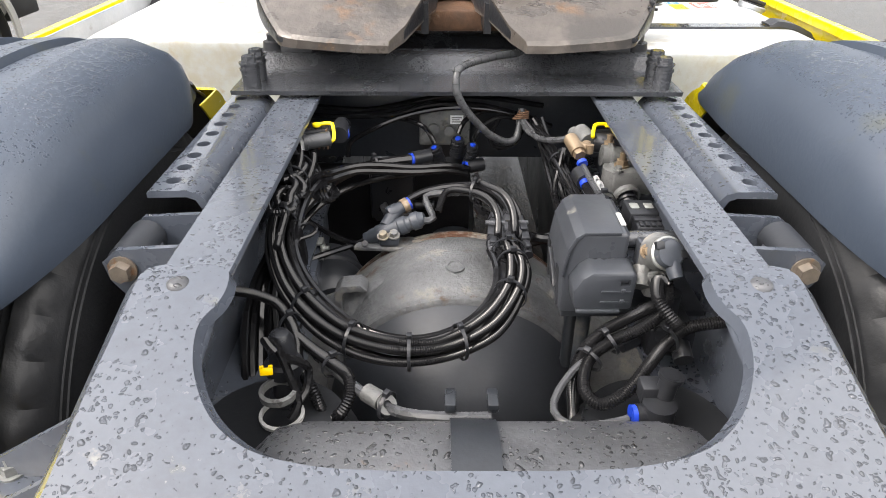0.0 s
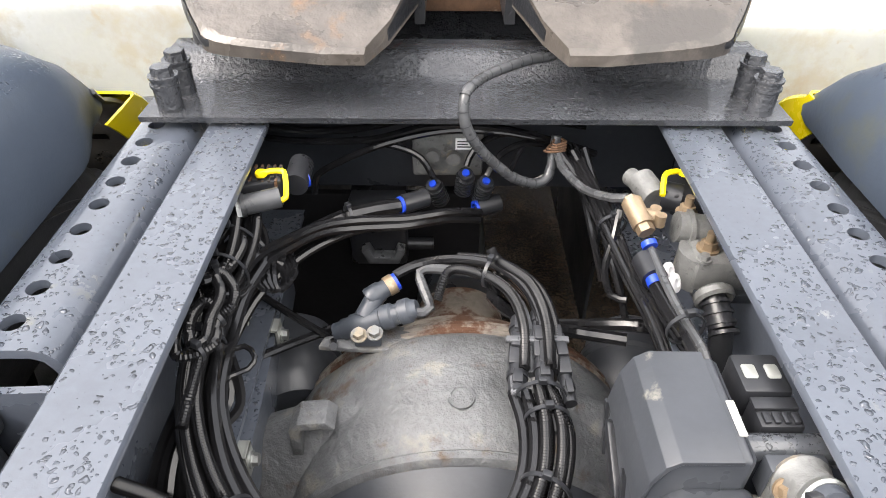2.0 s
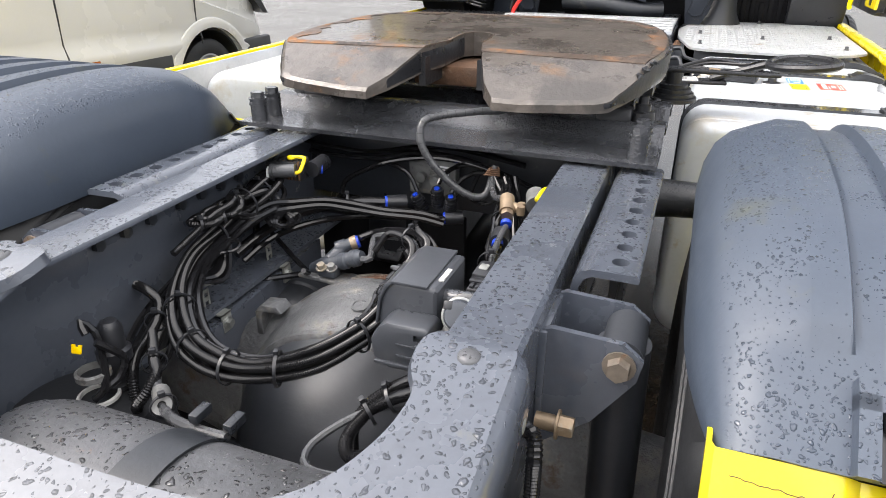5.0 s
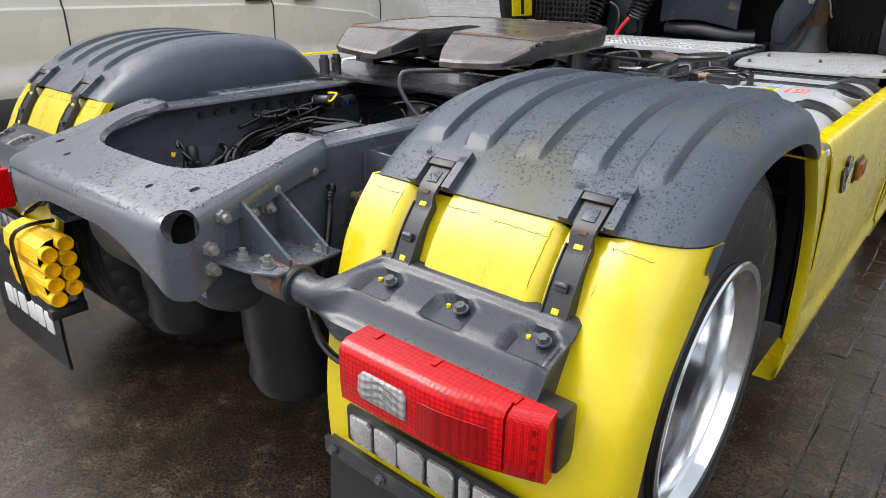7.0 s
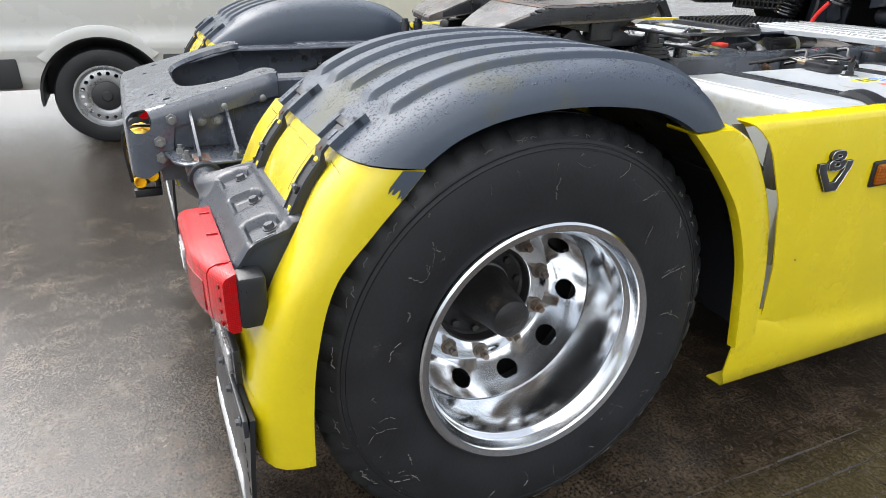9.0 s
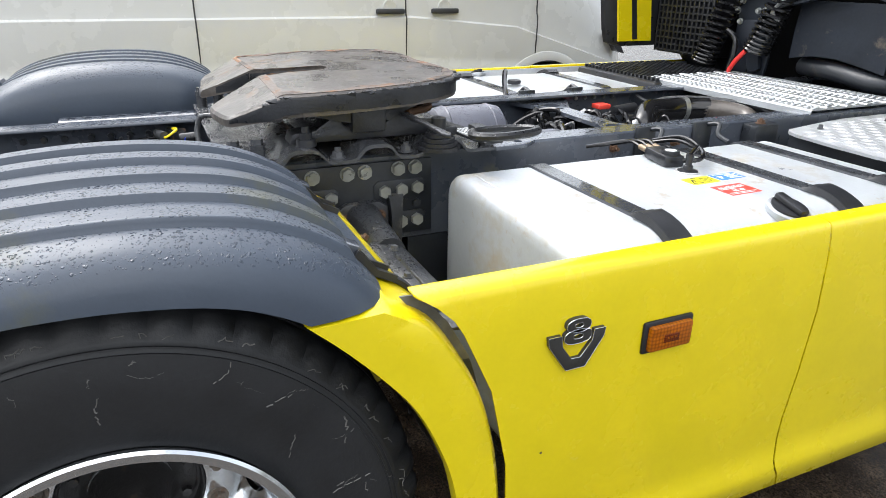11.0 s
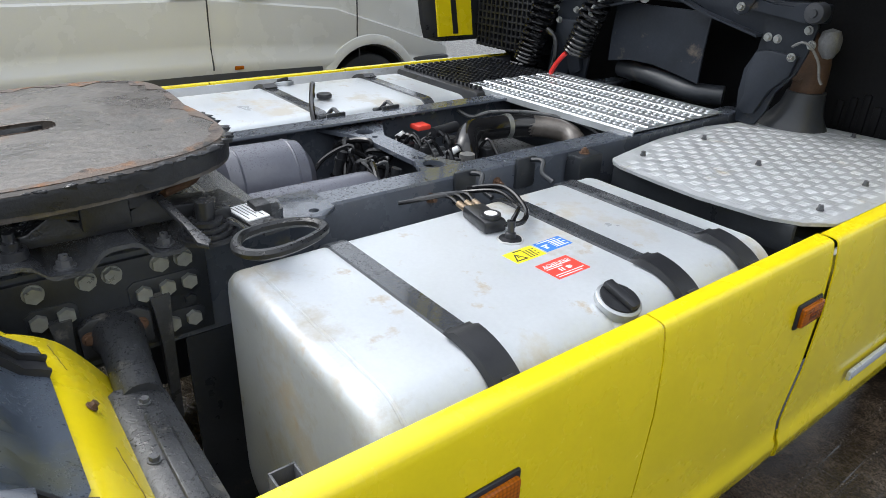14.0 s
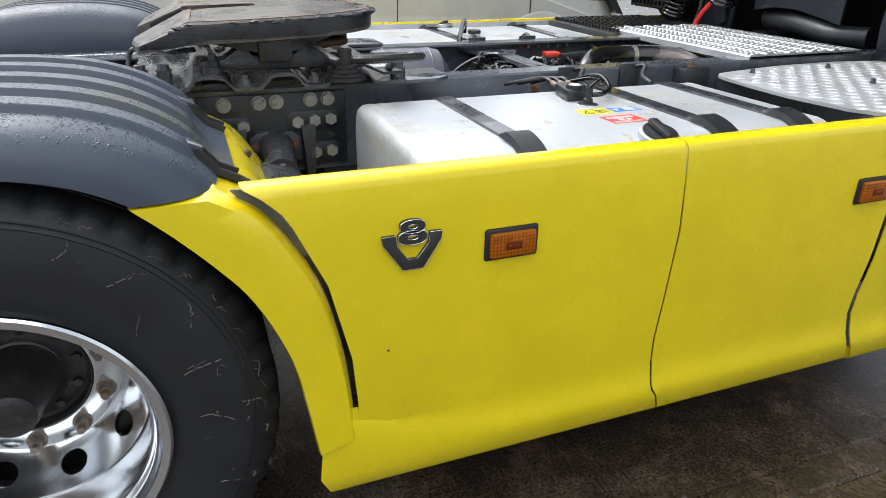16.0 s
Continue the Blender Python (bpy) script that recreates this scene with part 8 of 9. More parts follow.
for k, pts in enumerate(([(-0.372, -0.20, 0.86), (-0.33, -0.215, 0.862), (-0.29, -0.235, 0.858), (-0.262, -0.275, 0.85), (-0.248, -0.31, 0.845), (-0.238, -0.35, 0.835), (-0.215, -0.385, 0.82), (-0.20, -0.40, 0.79)],
                         [(-0.250, -0.30, 0.846), (-0.215, -0.335, 0.845), (-0.185, -0.365, 0.848), (-0.162, -0.388, 0.845), (-0.158, -0.412, 0.832), (-0.168, -0.425, 0.815), (-0.178, -0.42, 0.80)])):
    part("corrugated_conduit", tube(bmn(), pts, 0.009, seg=8, ribbed=0.0034), M_CONDUIT, truck, "black corrugated cable conduit")
bm = tube(bmn(), [(-0.235, -0.315, 0.84), (-0.19, -0.36, 0.838), (-0.14, -0.41, 0.835), (-0.09, -0.448, 0.838), (-0.03, -0.468, 0.848), (0.03, -0.472, 0.852)], 0.0075, seg=8)
part("grey_hose", bm, M_GREYHOSE, truck, "grey plastic hose over the reservoir")
bm = cyl(bmn(), (-0.135, -0.41, 0.836), (-0.112, -0.43, 0.838), 0.013, seg=16)
lathe(bm, [(0.006, -0.002), (0.014, -0.002), (0.014, 0.002), (0.006, 0.002)], (-0.105, -0.44, 0.842), (0.5, -0.5, 0.7), 16, closed=True)
part("hose_joint", bm, M_ALU, truck, "grey hose joint")
for p, d in (((-0.262, -0.275, 0.85), (0.6, -0.8, 0)), ((-0.185, -0.365, 0.845), (0.6, -0.7, 0)), ((-0.105, -0.437, 0.838), (0.8, -0.5, 0))):
    tie(p, d, 0.018)

# control box on the right, chamfered, over a lower lid
BOX_MOVE = Matrix.Translation((-0.004, -0.014, 0.0))


def box_part(name, bm, mt, owner, label=""):
    bmesh.ops.transform(bm, matrix=BOX_MOVE, verts=bm.verts)
    return part(name, bm, mt, owner, label)


bm = bmn()
prism(bm, [(0.150, 0.862), (0.151, 0.940), (0.156, 0.972), (0.165, 0.992), (0.176, 1.0), (0.238, 1.0), (0.242, 0.996), (0.242, 0.862)], "y", -0.248, -0.128, 0.006)
ebox = box_part("control_box", bm, M_BOX, truck, "grey plastic control box with dried splashes")
# the upper lid laps over the sides, with a moulded step along it
bm = prism(bmn(), [(0.147, 0.930), (0.153, 0.974), (0.163, 0.995), (0.175, 1.0035), (0.228, 1.0035), (0.228, 0.999), (0.177, 0.999), (0.167, 0.990), (0.157, 0.970), (0.151, 0.930)], "y", -0.251, -0.125, 0.001)
box_part("upper_lid", bm, M_BOX, ebox, "grey upper lid with pale dried splashes")
bm = bmn()
prism(bm, [(0.162, 0.898), (0.158, 0.930), (0.170, 0.951), (0.184, 0.962), (0.242, 0.962), (0.248, 0.955), (0.246, 0.898)], "y", -0.292, -0.246, 0.006)
hollow = box(bmn(), (0.224, -0.300, 0.940), (0.238, -0.284, 0.950))
bm = carve(bm, hollow)
for z in (0.930, 0.912):
    box(bm, (0.198, -0.2945, z), (0.240, -0.2915, z + 0.0025))
    box(bm, (0.226, -0.296, z), (0.232, -0.2915, z + 0.006), 0.001)
box(bm, (0.165, -0.296, 0.895), (0.228, -0.286, 0.900), 0.001)
box_part("box_lid", bm, M_BOX, ebox, "grey lower lid")
bm = box(bmn(), (0.2335, -0.222, 0.9990), (0.2405, -0.184, 1.0015))
box_part("box_label", bm, M_SEAL, ebox, "white label")
bm = prism(bmn(), [(-0.215, 0.887), (-0.205, 0.897), (-0.150, 0.922), (-0.142, 0.919), (-0.145, 0.907), (-0.195, 0.880)], "x", 0.1435, 0.1515, 0.002)
box_part("box_catch", bm, M_PLASTIC, ebox, "black catch on the side")
for y in (-0.235, -0.150):
    box_part("side_rib", prism(bmn(), [(y, 0.868), (y + 0.006, 0.868), (y + 0.030, 0.925), (y + 0.024, 0.925)], "x", 0.1465, 0.1505), M_PLASTIC, ebox)
bm = bmn()
for y in (-0.21, -0.13):
    cyl(bm, (0.20, y, 0.66), (0.20, y, 0.862), 0.012, seg=12)
box(bm, (0.155, -0.24, 0.847), (0.38, -0.13, 0.861), 0.004)
box_part("box_bracket", bm, M_WEB, ebox)
# small controller by the rail
ecu = part("controller", box(bmn(), (0.258, -0.178, 0.950), (0.306, -0.128, 0.990), 0.005), M_PLASTIC, truck, "black controller with two small pale windows")
plug = part("plug_block", box(bmn(), (0.262, -0.214, 0.940), (0.304, -0.180, 0.984), 0.004), M_PLASTIC, ecu)
part("ledge", box(bmn(), (0.261, -0.196, 0.984), (0.303, -0.182, 0.988), 0.001), M_PLASTIC, plug)
for k in range(2):
    x = 0.2705 + 0.0225 * k
    ring = [(0.0095 * math.cos(a) * (1 if abs(math.cos(a)) < 0.8 else 1), 0.019 * math.sin(a)) for a in (2 * math.pi * q / 20 for q in range(20))]
    ring = [(max(-0.0068, min(0.0068, u * 0.9)), max(-0.0088, min(0.0088, v * 0.6))) for u, v in ring]
    part("window", prism(bmn(), [(x + u, -0.153 + v) for u, v in ring], "z", 0.9895, 0.9912, 0.0003), M_WHITEBOLT, ecu, "pale window")
for k in range(4):
    part("controller_plug", box(bmn(), (0.266 + 0.009 * k, -0.211, 0.984), (0.272 + 0.009 * k, -0.199, 0.9875), 0.001), M_PLASTIC, ecu)
bm = cyl(bmn(), (0.238, -0.228, 0.972), (0.326, -0.230, 0.974), 0.0135, seg=20)
cyl(bm, (0.322, -0.230, 0.974), (0.330, -0.230, 0.974), 0.017, seg=20)
cyl(bm, (0.330, -0.230, 0.974), (0.374, -0.230, 0.974), 0.011, seg=20)
part("cross_tube", bm, M_BLACK, truck, "wet black tube to the rail")
# levelling valve: a dark bracket, a dusty casting with a brass screw, and a grey plug in a white ring
bm = bmn()
box(bm, (0.252, -0.262, 0.945), (0.306, -0.243, 0.986), 0.003)
box(bm, (0.300, -0.262, 0.935), (0.374, -0.250, 0.960), 0.003)
lev = part("levelling_valve", bm, M_BOX, truck, "dusty cast levelling valve on a dark bracket")
bm = bmn()
lathe(bm, [(0.0, 0.0), (0.026, 0.0), (0.028, 0.006), (0.024, 0.012), (0.022, 0.034), (0.0, 0.034)], (0.279, -0.262, 0.972), (0.04, -0.82, 0.42), 24)
box(bm, (0.253, -0.272, 0.940), (0.306, -0.258, 0.984), 0.006)
cyl(bm, (0.262, -0.262, 0.945), (0.256, -0.285, 0.925), 0.014, seg=14)
box(bm, (0.262, -0.288, 0.905), (0.300, -0.262, 0.948), 0.008)
part("valve_body", bm, M_ALU, lev, "pale dusty casting")
part("brass_screw", nut(bmn(), (0.2605, -0.273, 0.978), (0.0, -0.8, 0.5), 0.008, 0.008), M_BRASS, lev, "brass screw")
axis = Vector((0.12, -0.78, 0.50)).normalized()
at = Vector((0.281, -0.290, 0.985))
part("white_ring", lathe(bmn(), [(0.019, 0.001), (0.0235, 0.001), (0.0245, 0.003), (0.0245, 0.007), (0.022, 0.009), (0.019, 0.008)], at, axis, 32, closed=True), M_ZINC, lev, "dull pale locking ring")
part("grey_plug", lathe(bmn(), [(0.0, -0.004), (0.021, -0.004), (0.021, 0.012), (0.018, 0.018), (0.0, 0.019)], at, axis, 28), M_BLUEGREY, lev, "grey bayonet plug")
for k in range(2):
    u = axis.orthogonal().normalized()
    w = axis.cross(u)
    p = at + axis * 0.013 + (u * math.cos(2.2 + 2.6 * k) + w * math.sin(2.2 + 2.6 * k)) * 0.019
    m = Matrix.Translation(p) @ turn_to(axis)
    part("plug_slot", box(bmn(), (-0.006, -0.006, -0.004), (0.006, 0.006, 0.006), 0.002, m=m), M_PLASTIC, lev)
bm = cyl(bmn(), at + axis * 0.010 + Vector((0.004, 0, -0.010)), at + axis * 0.012 + Vector((0.010, -0.018, -0.030)), 0.013, 0.010, seg=18)
part("plug_tail", bm, M_BLUEGREY, lev, "grey plug tail")
bm = bmn()
box(bm, (0.265, -0.330, 0.83), (0.335, -0.255, 0.88), 0.008)
cyl(bm, (0.255, -0.31, 0.85), (0.23, -0.32, 0.845), 0.012, seg=12)
cyl(bm, (0.31, -0.335, 0.86), (0.31, -0.36, 0.85), 0.014, seg=12)
cyl(bm, (0.30, -0.29, 0.88), (0.30, -0.29, 0.92), 0.016, seg=12)
part("valve_block", bm, M_PLASTIC, truck, "black valve block")
for k, pts in enumerate(([(0.284, -0.375, 0.922), (0.262, -0.35, 0.945), (0.268, -0.315, 0.955), (0.285, -0.31, 0.945), (0.277, -0.335, 0.92), (0.245, -0.345, 0.895), (0.205, -0.345, 0.87), (0.175, -0.36, 0.85), (0.163, -0.40, 0.835), (0.18, -0.425, 0.83), (0.215, -0.415, 0.84), (0.25, -0.385, 0.86), (0.285, -0.35, 0.875), (0.32, -0.335, 0.89), (0.372, -0.335, 0.90)],
                         [(0.265, -0.335, 0.93), (0.235, -0.325, 0.90), (0.198, -0.325, 0.872), (0.168, -0.345, 0.85), (0.155, -0.37, 0.82), (0.16, -0.38, 0.76)])):
    part("corrugated_conduit", tube(bmn(), pts, 0.0095, seg=8, ribbed=0.0034), M_CONDUIT, truck, "black corrugated cable conduit")
bm = tube(bmn(), [(0.265, -0.315, 0.87), (0.22, -0.335, 0.86), (0.165, -0.36, 0.845), (0.128, -0.40, 0.83), (0.118, -0.43, 0.822), (0.135, -0.455, 0.822), (0.18, -0.458, 0.826), (0.212, -0.452, 0.830)], 0.0055, seg=8)
part("grey_hose", bm, M_GREYHOSE, truck, "thin grey air hose")
for p, d in (((0.205, -0.345, 0.872), (0.8, 0.3, 0.4)), ((0.175, -0.36, 0.852), (0.6, 0.6, 0.3)), ((0.285, -0.345, 0.877), (0.8, 0.5, 0.2))):
    tie(p, d, 0.020)
# valve on the right air spring
bm = bmn()
cyl(bm, (0.252, -0.445, 0.798), (0.252, -0.445, 0.85), 0.022, seg=20)
cyl(bm, (0.252, -0.445, 0.83), (0.222, -0.447, 0.832), 0.014, seg=16)
cyl(bm, (0.262, -0.43, 0.85), (0.266, -0.428, 0.885), 0.013, seg=16)
cyl(bm, (0.266, -0.428, 0.878), (0.267, -0.4275, 0.884), 0.017, seg=16)
box(bm, (0.230, -0.435, 0.835), (0.262, -0.405, 0.865), 0.006)
sv = part("spring_valve", bm, M_PLASTIC, truck, "black valve on the air spring")
part("blue_ring", cyl(bmn(), (0.222, -0.447, 0.832), (0.216, -0.4475, 0.832), 0.0135, seg=16), M_BLUE, sv, "blue collar")
part("white_ring", lathe(bmn(), [(0.0225, 0.0), (0.028, 0.001), (0.028, 0.006), (0.0225, 0.007)], (0.252, -0.445, 0.799), (0, 0, 1), 24, closed=True), M_WHITE, sv, "white ring")

# valves at the front right with yellow lever
bm = bmn()
cyl(bm, (0.226, 0.160, 0.980), (0.240, 0.110, 0.962), 0.019, seg=20)
cyl(bm, (0.224, 0.167, 0.982), (0.226, 0.160, 0.980), 0.014, seg=6)
cyl(bm, (0.240, 0.110, 0.962), (0.244, 0.096, 0.957), 0.016, seg=6)
cyl(bm, (0.235, 0.138, 0.970), (0.272, 0.132, 0.965), 0.013, seg=16)
for x, y in ((0.268, 0.145), (0.272, 0.122)):
    cyl(bm, (x, y, 0.955), (x, y, 0.978), 0.010, seg=14)
bmesh.ops.transform(bm, matrix=Matrix.Translation((0.232, 0.12, 0.975)) @ Matrix.Scale(0.74, 4) @ Matrix.Translation((-0.24, -0.12, -0.967)), verts=bm.verts)
bv = part("brass_tee", bm, M_BRASS, truck, "dull brass air tee")
bm = bmn()
cyl(bm, (0.282, 0.130, 0.958), (0.352, 0.128, 0.95), 0.021, seg=20)
cyl(bm, (0.296, 0.130, 0.956), (0.302, 0.130, 0.956), 0.026, seg=20)
box(bm, (0.292, 0.055, 0.905), (0.372, 0.118, 0.955), 0.010)
cyl(bm, (0.31, 0.09, 0.90), (0.31, 0.09, 0.95), 0.032, seg=20)
cyl(bm, (0.270, 0.19, 0.96), (0.258, 0.235, 0.965), 0.020, seg=16)
cyl(bm, (0.262, 0.225, 0.96), (0.25, 0.26, 0.955), 0.014, seg=16)
for x, y in ((0.30, 0.062), (0.362, 0.062), (0.362, 0.11)):
    nut(bm, (x, y, 0.955), (0, 0, 1), 0.007, 0.006)
lathe(bm, [(0.022, 0.0), (0.026, 0.004), (0.026, 0.012), (0.022, 0.016)], (0.316, 0.048, 0.915), (0.1, -1, -0.3), 20, closed=True)
part("relay_valve", bm, M_ALU, truck, "dusty cast relay valve")
bm = cyl(bmn(), (0.315, 0.05, 0.918), (0.322, 0.005, 0.89), 0.016, seg=16)
for k in range(4):
    cyl(bm, (0.317 + 0.002 * k, 0.035 - 0.011 * k, 0.909 - 0.007 * k), (0.3175 + 0.002 * k, 0.031 - 0.011 * k, 0.9065 - 0.007 * k), 0.019, seg=12)
cyl(bm, (0.322, 0.006, 0.892), (0.326, -0.012, 0.83), 0.015, seg=14)
part("valve_plug", bm, M_PLASTIC, truck, "black ribbed plug below the relay valve")
part("relay_cover", box(bmn(), (0.298, 0.048, 0.892), (0.374, 0.122, 0.908), 0.003), M_WEB, truck, "dark base of the relay valve")
for x, y, z in ((0.300, 0.150, 0.966), (0.312, 0.085, 0.955)):
    bm = nut(bmn(), (x, y, z), (0, 0, 1), 0.011, 0.010, stud=0.014)
    part("bolt", bm, M_BRASS, truck, "yellowed bolt")
for p, q in (((0.2365, 0.094, 0.959), (0.238, 0.087, 0.956)), ((0.235, 0.046, 0.939), (0.237, 0.036, 0.936))):
    part("blue_ring", cyl(bmn(), p, q, 0.0104, seg=18), M_BLUE, truck, "blue hose collar")
bm = cyl(bmn(), (0.232, 0.082, 0.940), (0.237, 0.045, 0.938), 0.017, seg=16)
part("elbow", bm, M_PLASTIC, truck)
for x, y in ((0.262, 0.075), (0.264, 0.052)):
    bm = lathe(bmn(), [(0.006, 0), (0.012, 0.001), (0.0125, 0.006), (0.006, 0.007)], (x, y, 0.925), (0.7, -0.5, 0.5), 18, closed=True)
    part("white_clip_ring", bm, M_WHITE, truck, "white plastic ring")
for k, pts in enumerate(([(0.2385, 0.084, 0.955), (0.241, 0.03, 0.952), (0.248, -0.03, 0.948), (0.258, -0.085, 0.945), (0.262, -0.11, 0.93)],
                         [(0.238, 0.036, 0.935), (0.244, -0.01, 0.936), (0.255, -0.07, 0.936), (0.268, -0.11, 0.92)],
                         [(0.222, 0.10, 0.92), (0.232, 0.04, 0.915), (0.25, -0.03, 0.91), (0.272, -0.09, 0.90)],
                         [(0.228, 0.12, 0.90), (0.24, 0.05, 0.89), (0.262, -0.02, 0.89), (0.285, -0.07, 0.88)])):
    part("air_hose", tube(bmn(), pts, (0.0055, 0.0105, 0.005, 0.005)[k], seg=8), (M_GREYHOSE, M_HOSE, M_HOSE, M_HOSE)[k], truck, "air hose to the control box")
tie((0.250, -0.045, 0.94), (0.15, -1, 0), 0.022)
# a loose run of thin black lines beside the tee, down to the control box
rnd = random.Random(61)
for k in range(6):
    o, z = 0.008 * (k % 3) - 0.012, -0.010 * (k // 3)
    line = [(0.172 + o, 0.345, 0.958 + z), (0.190 + o, 0.265, 0.948 + z), (0.206 + o, 0.175, 0.936 + z), (0.222 + o * 0.8, 0.085, 0.918 + z), (0.238 + o * 0.6, -0.005, 0.905 + z), (0.246 + o * 0.5, -0.085, 0.885 + z)]
    line = [(x + rnd.uniform(-0.003, 0.003), y, q + rnd.uniform(-0.004, 0.004)) for x, y, q in line]
    part("air_hose", tube(bmn(), line, 0.0038 if k % 2 else 0.0046, seg=8), M_HOSE, truck, "thin glossy black air line")
tie((0.208, 0.170, 0.929), (0.17, -1, -0.15), 0.020)
for s, pivot in ((1, (0.300, 0.205, 0.985)), (-1, (-0.280, 0.195, 0.985))):
    bm = bmn()
    if s > 0:
        tube(bm, [(0.318, 0.222, 0.990), (0.30, 0.222, 0.993), (0.279, 0.214, 0.993), (0.270, 0.198, 0.990), (0.262, 0.165, 0.975)], 0.0055, seg=6)
        lathe(bm, [(0.0, 0.004), (0.011, 0.004), (0.012, 0.0), (0.011, -0.004), (0.0, -0.004)], (0.316, 0.222, 0.990), (0, 0, 1), 16)
    else:
        tube(bm, [(-0.292, 0.204, 0.995), (-0.272, 0.211, 0.997), (-0.252, 0.213, 0.996), (-0.245, 0.205, 0.992), (-0.239, 0.172, 0.972), (-0.243, 0.160, 0.967), (-0.268, 0.150, 0.962)], 0.0055, seg=6)
        lathe(bm, [(0.0, 0.004), (0.011, 0.004), (0.012, 0.0), (0.011, -0.004), (0.0, -0.004)], (-0.290, 0.205, 0.995), (0, 0, 1), 16)
    bmesh.ops.transform(bm, matrix=Matrix.Translation(pivot) @ Matrix.Scale(0.74, 4) @ Matrix.Translation(-Vector(pivot)), verts=bm.verts)
    lever = part("yellow_lever", bm, M_LEVER, truck, "bright yellow shut-off lever")
block = part("coil_block", box(bmn(), (-0.318, 0.196, 0.940), (-0.262, 0.236, 0.982), 0.004), M_POST, truck, "dirty black ribbed block under the rail")
for k in range(6):
    part("block_rib", box(bmn(), (-0.314 + 0.009 * k, 0.193, 0.942), (-0.310 + 0.009 * k, 0.238, 0.986), 0.001), M_RIMRUST, block)
bm = bmn()
cyl(bm, (-0.300, 0.150, 0.975), (-0.256, 0.167, 0.977), 0.0145, seg=20)
cyl(bm, (-0.300, 0.150, 0.975), (-0.306, 0.148, 0.975), 0.0165, seg=20)
part("left_cock", bm, M_GREYHOSE, truck, "grey drain cock")
bm = bmn()
box(bm, (-0.345, 0.185, 0.955), (-0.262, 0.225, 0.985), 0.004, m=Matrix.Translation((-0.30, 0.205, 0.97)) @ pose(0, 0, 0, 0, 0, 18) @ Matrix.Translation((0.30, -0.205, -0.97)))
housing = part("cock_housing", bm, M_PLASTIC, truck, "black ribbed housing")
for k in range(6):
    bm = box(bmn(), (-0.338 + 0.012 * k, 0.19, 0.9845), (-0.332 + 0.012 * k, 0.222, 0.989), m=Matrix.Translation((-0.30, 0.205, 0.97)) @ pose(0, 0, 0, 0, 0, 18) @ Matrix.Translation((0.30, -0.205, -0.97)))
    part("rib", bm, M_PLASTIC, housing)
part("hose_end", cyl(bmn(), (-0.245, 0.215, 0.965), (-0.245, 0.27, 0.968), 0.018, seg=16), M_PLASTIC, housing)
part("white_end", cyl(bmn(), (-0.312, 0.146, 0.972), (-0.306, 0.148, 0.972), 0.014, seg=6), M_WHITE, truck)
part("lead", tube(bmn(), [(-0.312, 0.146, 0.972), (-0.335, 0.14, 0.96), (-0.345, 0.14, 0.92), (-0.345, 0.13, 0.86), (-0.34, 0.11, 0.80)], 0.008), M_HOSE, truck)
part("blue_ring", cyl(bmn(), (-0.236, 0.235, 0.962), (-0.231, 0.238, 0.962), 0.012, seg=16), M_BLUE, truck, "blue hose collar")
bm = bmn()
box(bm, (0.292, 0.185, 0.935), (0.365, 0.245, 0.972), 0.006)
cyl(bm, (0.285, 0.21, 0.955), (0.31, 0.20, 0.955), 0.022, seg=16)
part("cock_housing", bm, M_PLASTIC, truck, "black ribbed housing")

# valve block and hoses at the front of the opening
bm = bmn()
box(bm, (-0.085, 0.385, 0.875), (0.035, 0.415, 0.965), 0.006)
for x, z in ((-0.05, 0.92), (-0.015, 0.915), (-0.065, 0.90)):
    cyl(bm, (x, 0.372, z), (x, 0.39, z), 0.012, seg=14)
vb = part("solenoid_block", bm, M_ALU, truck, "dusty cast valve block with a white label")
bm = box(bmn(), (-0.012, 0.3815, 0.930), (0.018, 0.3845, 0.950))
part("block_label", bm, M_WHITE, vb, "white label")
bm = bmn()
for k in range(3):
    box(bm, (-0.009, 0.3808, 0.934 + 0.005 * k), (0.014 - 0.005 * (k % 2), 0.3815, 0.9362 + 0.005 * k))
part("label_print", bm, M_INK, vb)
for x, z, lean in ((-0.044, 0.872, -0.25), (0.004, 0.893, 0.05), (0.036, 0.878, 0.15)):
    bm = bmn()
    d = Vector((lean, -0.3, 0.8)).normalized()
    p = Vector((x, 0.345, z)) - d * 0.012
    cyl(bm, p - d * 0.02, p + d * 0.03, 0.013, seg=14)
    fin = part("finned_fitting", bm, M_PLASTIC, truck, "black ribbed hose fitting")
    for k in range(6):
        part("fin", cyl(bmn(), p + d * (-0.016 + 0.007 * k), p + d * (-0.013 + 0.007 * k), 0.016, seg=14), M_PLASTIC, fin)
    part("blue_ring", cyl(bmn(), p + d * 0.030, p + d * 0.033, 0.0065, seg=16), M_BLUE, fin, "blue collar")
for p, q in (((-0.098, 0.288, 0.882), (-0.060, 0.312, 0.880)), ((0.026, 0.338, 0.841), (0.064, 0.355, 0.842))):
    bm = cyl(bmn(), p, q, 0.016, seg=16)
    el = part("elbow_fitting", bm, M_PLASTIC, truck)
    v = (Vector(p) - Vector(q)).normalized()
    part("blue_ring", lathe(bmn(), [(0.009, 0), (0.0140, 0), (0.0140, 0.005), (0.009, 0.005)], p, v, 20, closed=True), M_BLUE, el, "blue collar")
part("air_hose", tube(bmn(), [(-0.100, 0.287, 0.882), (-0.15, 0.275, 0.880), (-0.20, 0.255, 0.876), (-0.26, 0.20, 0.87), (-0.31, 0.12, 0.85), (-0.34, 0.04, 0.82)], 0.012), M_HOSE, truck, "glossy black air hose")
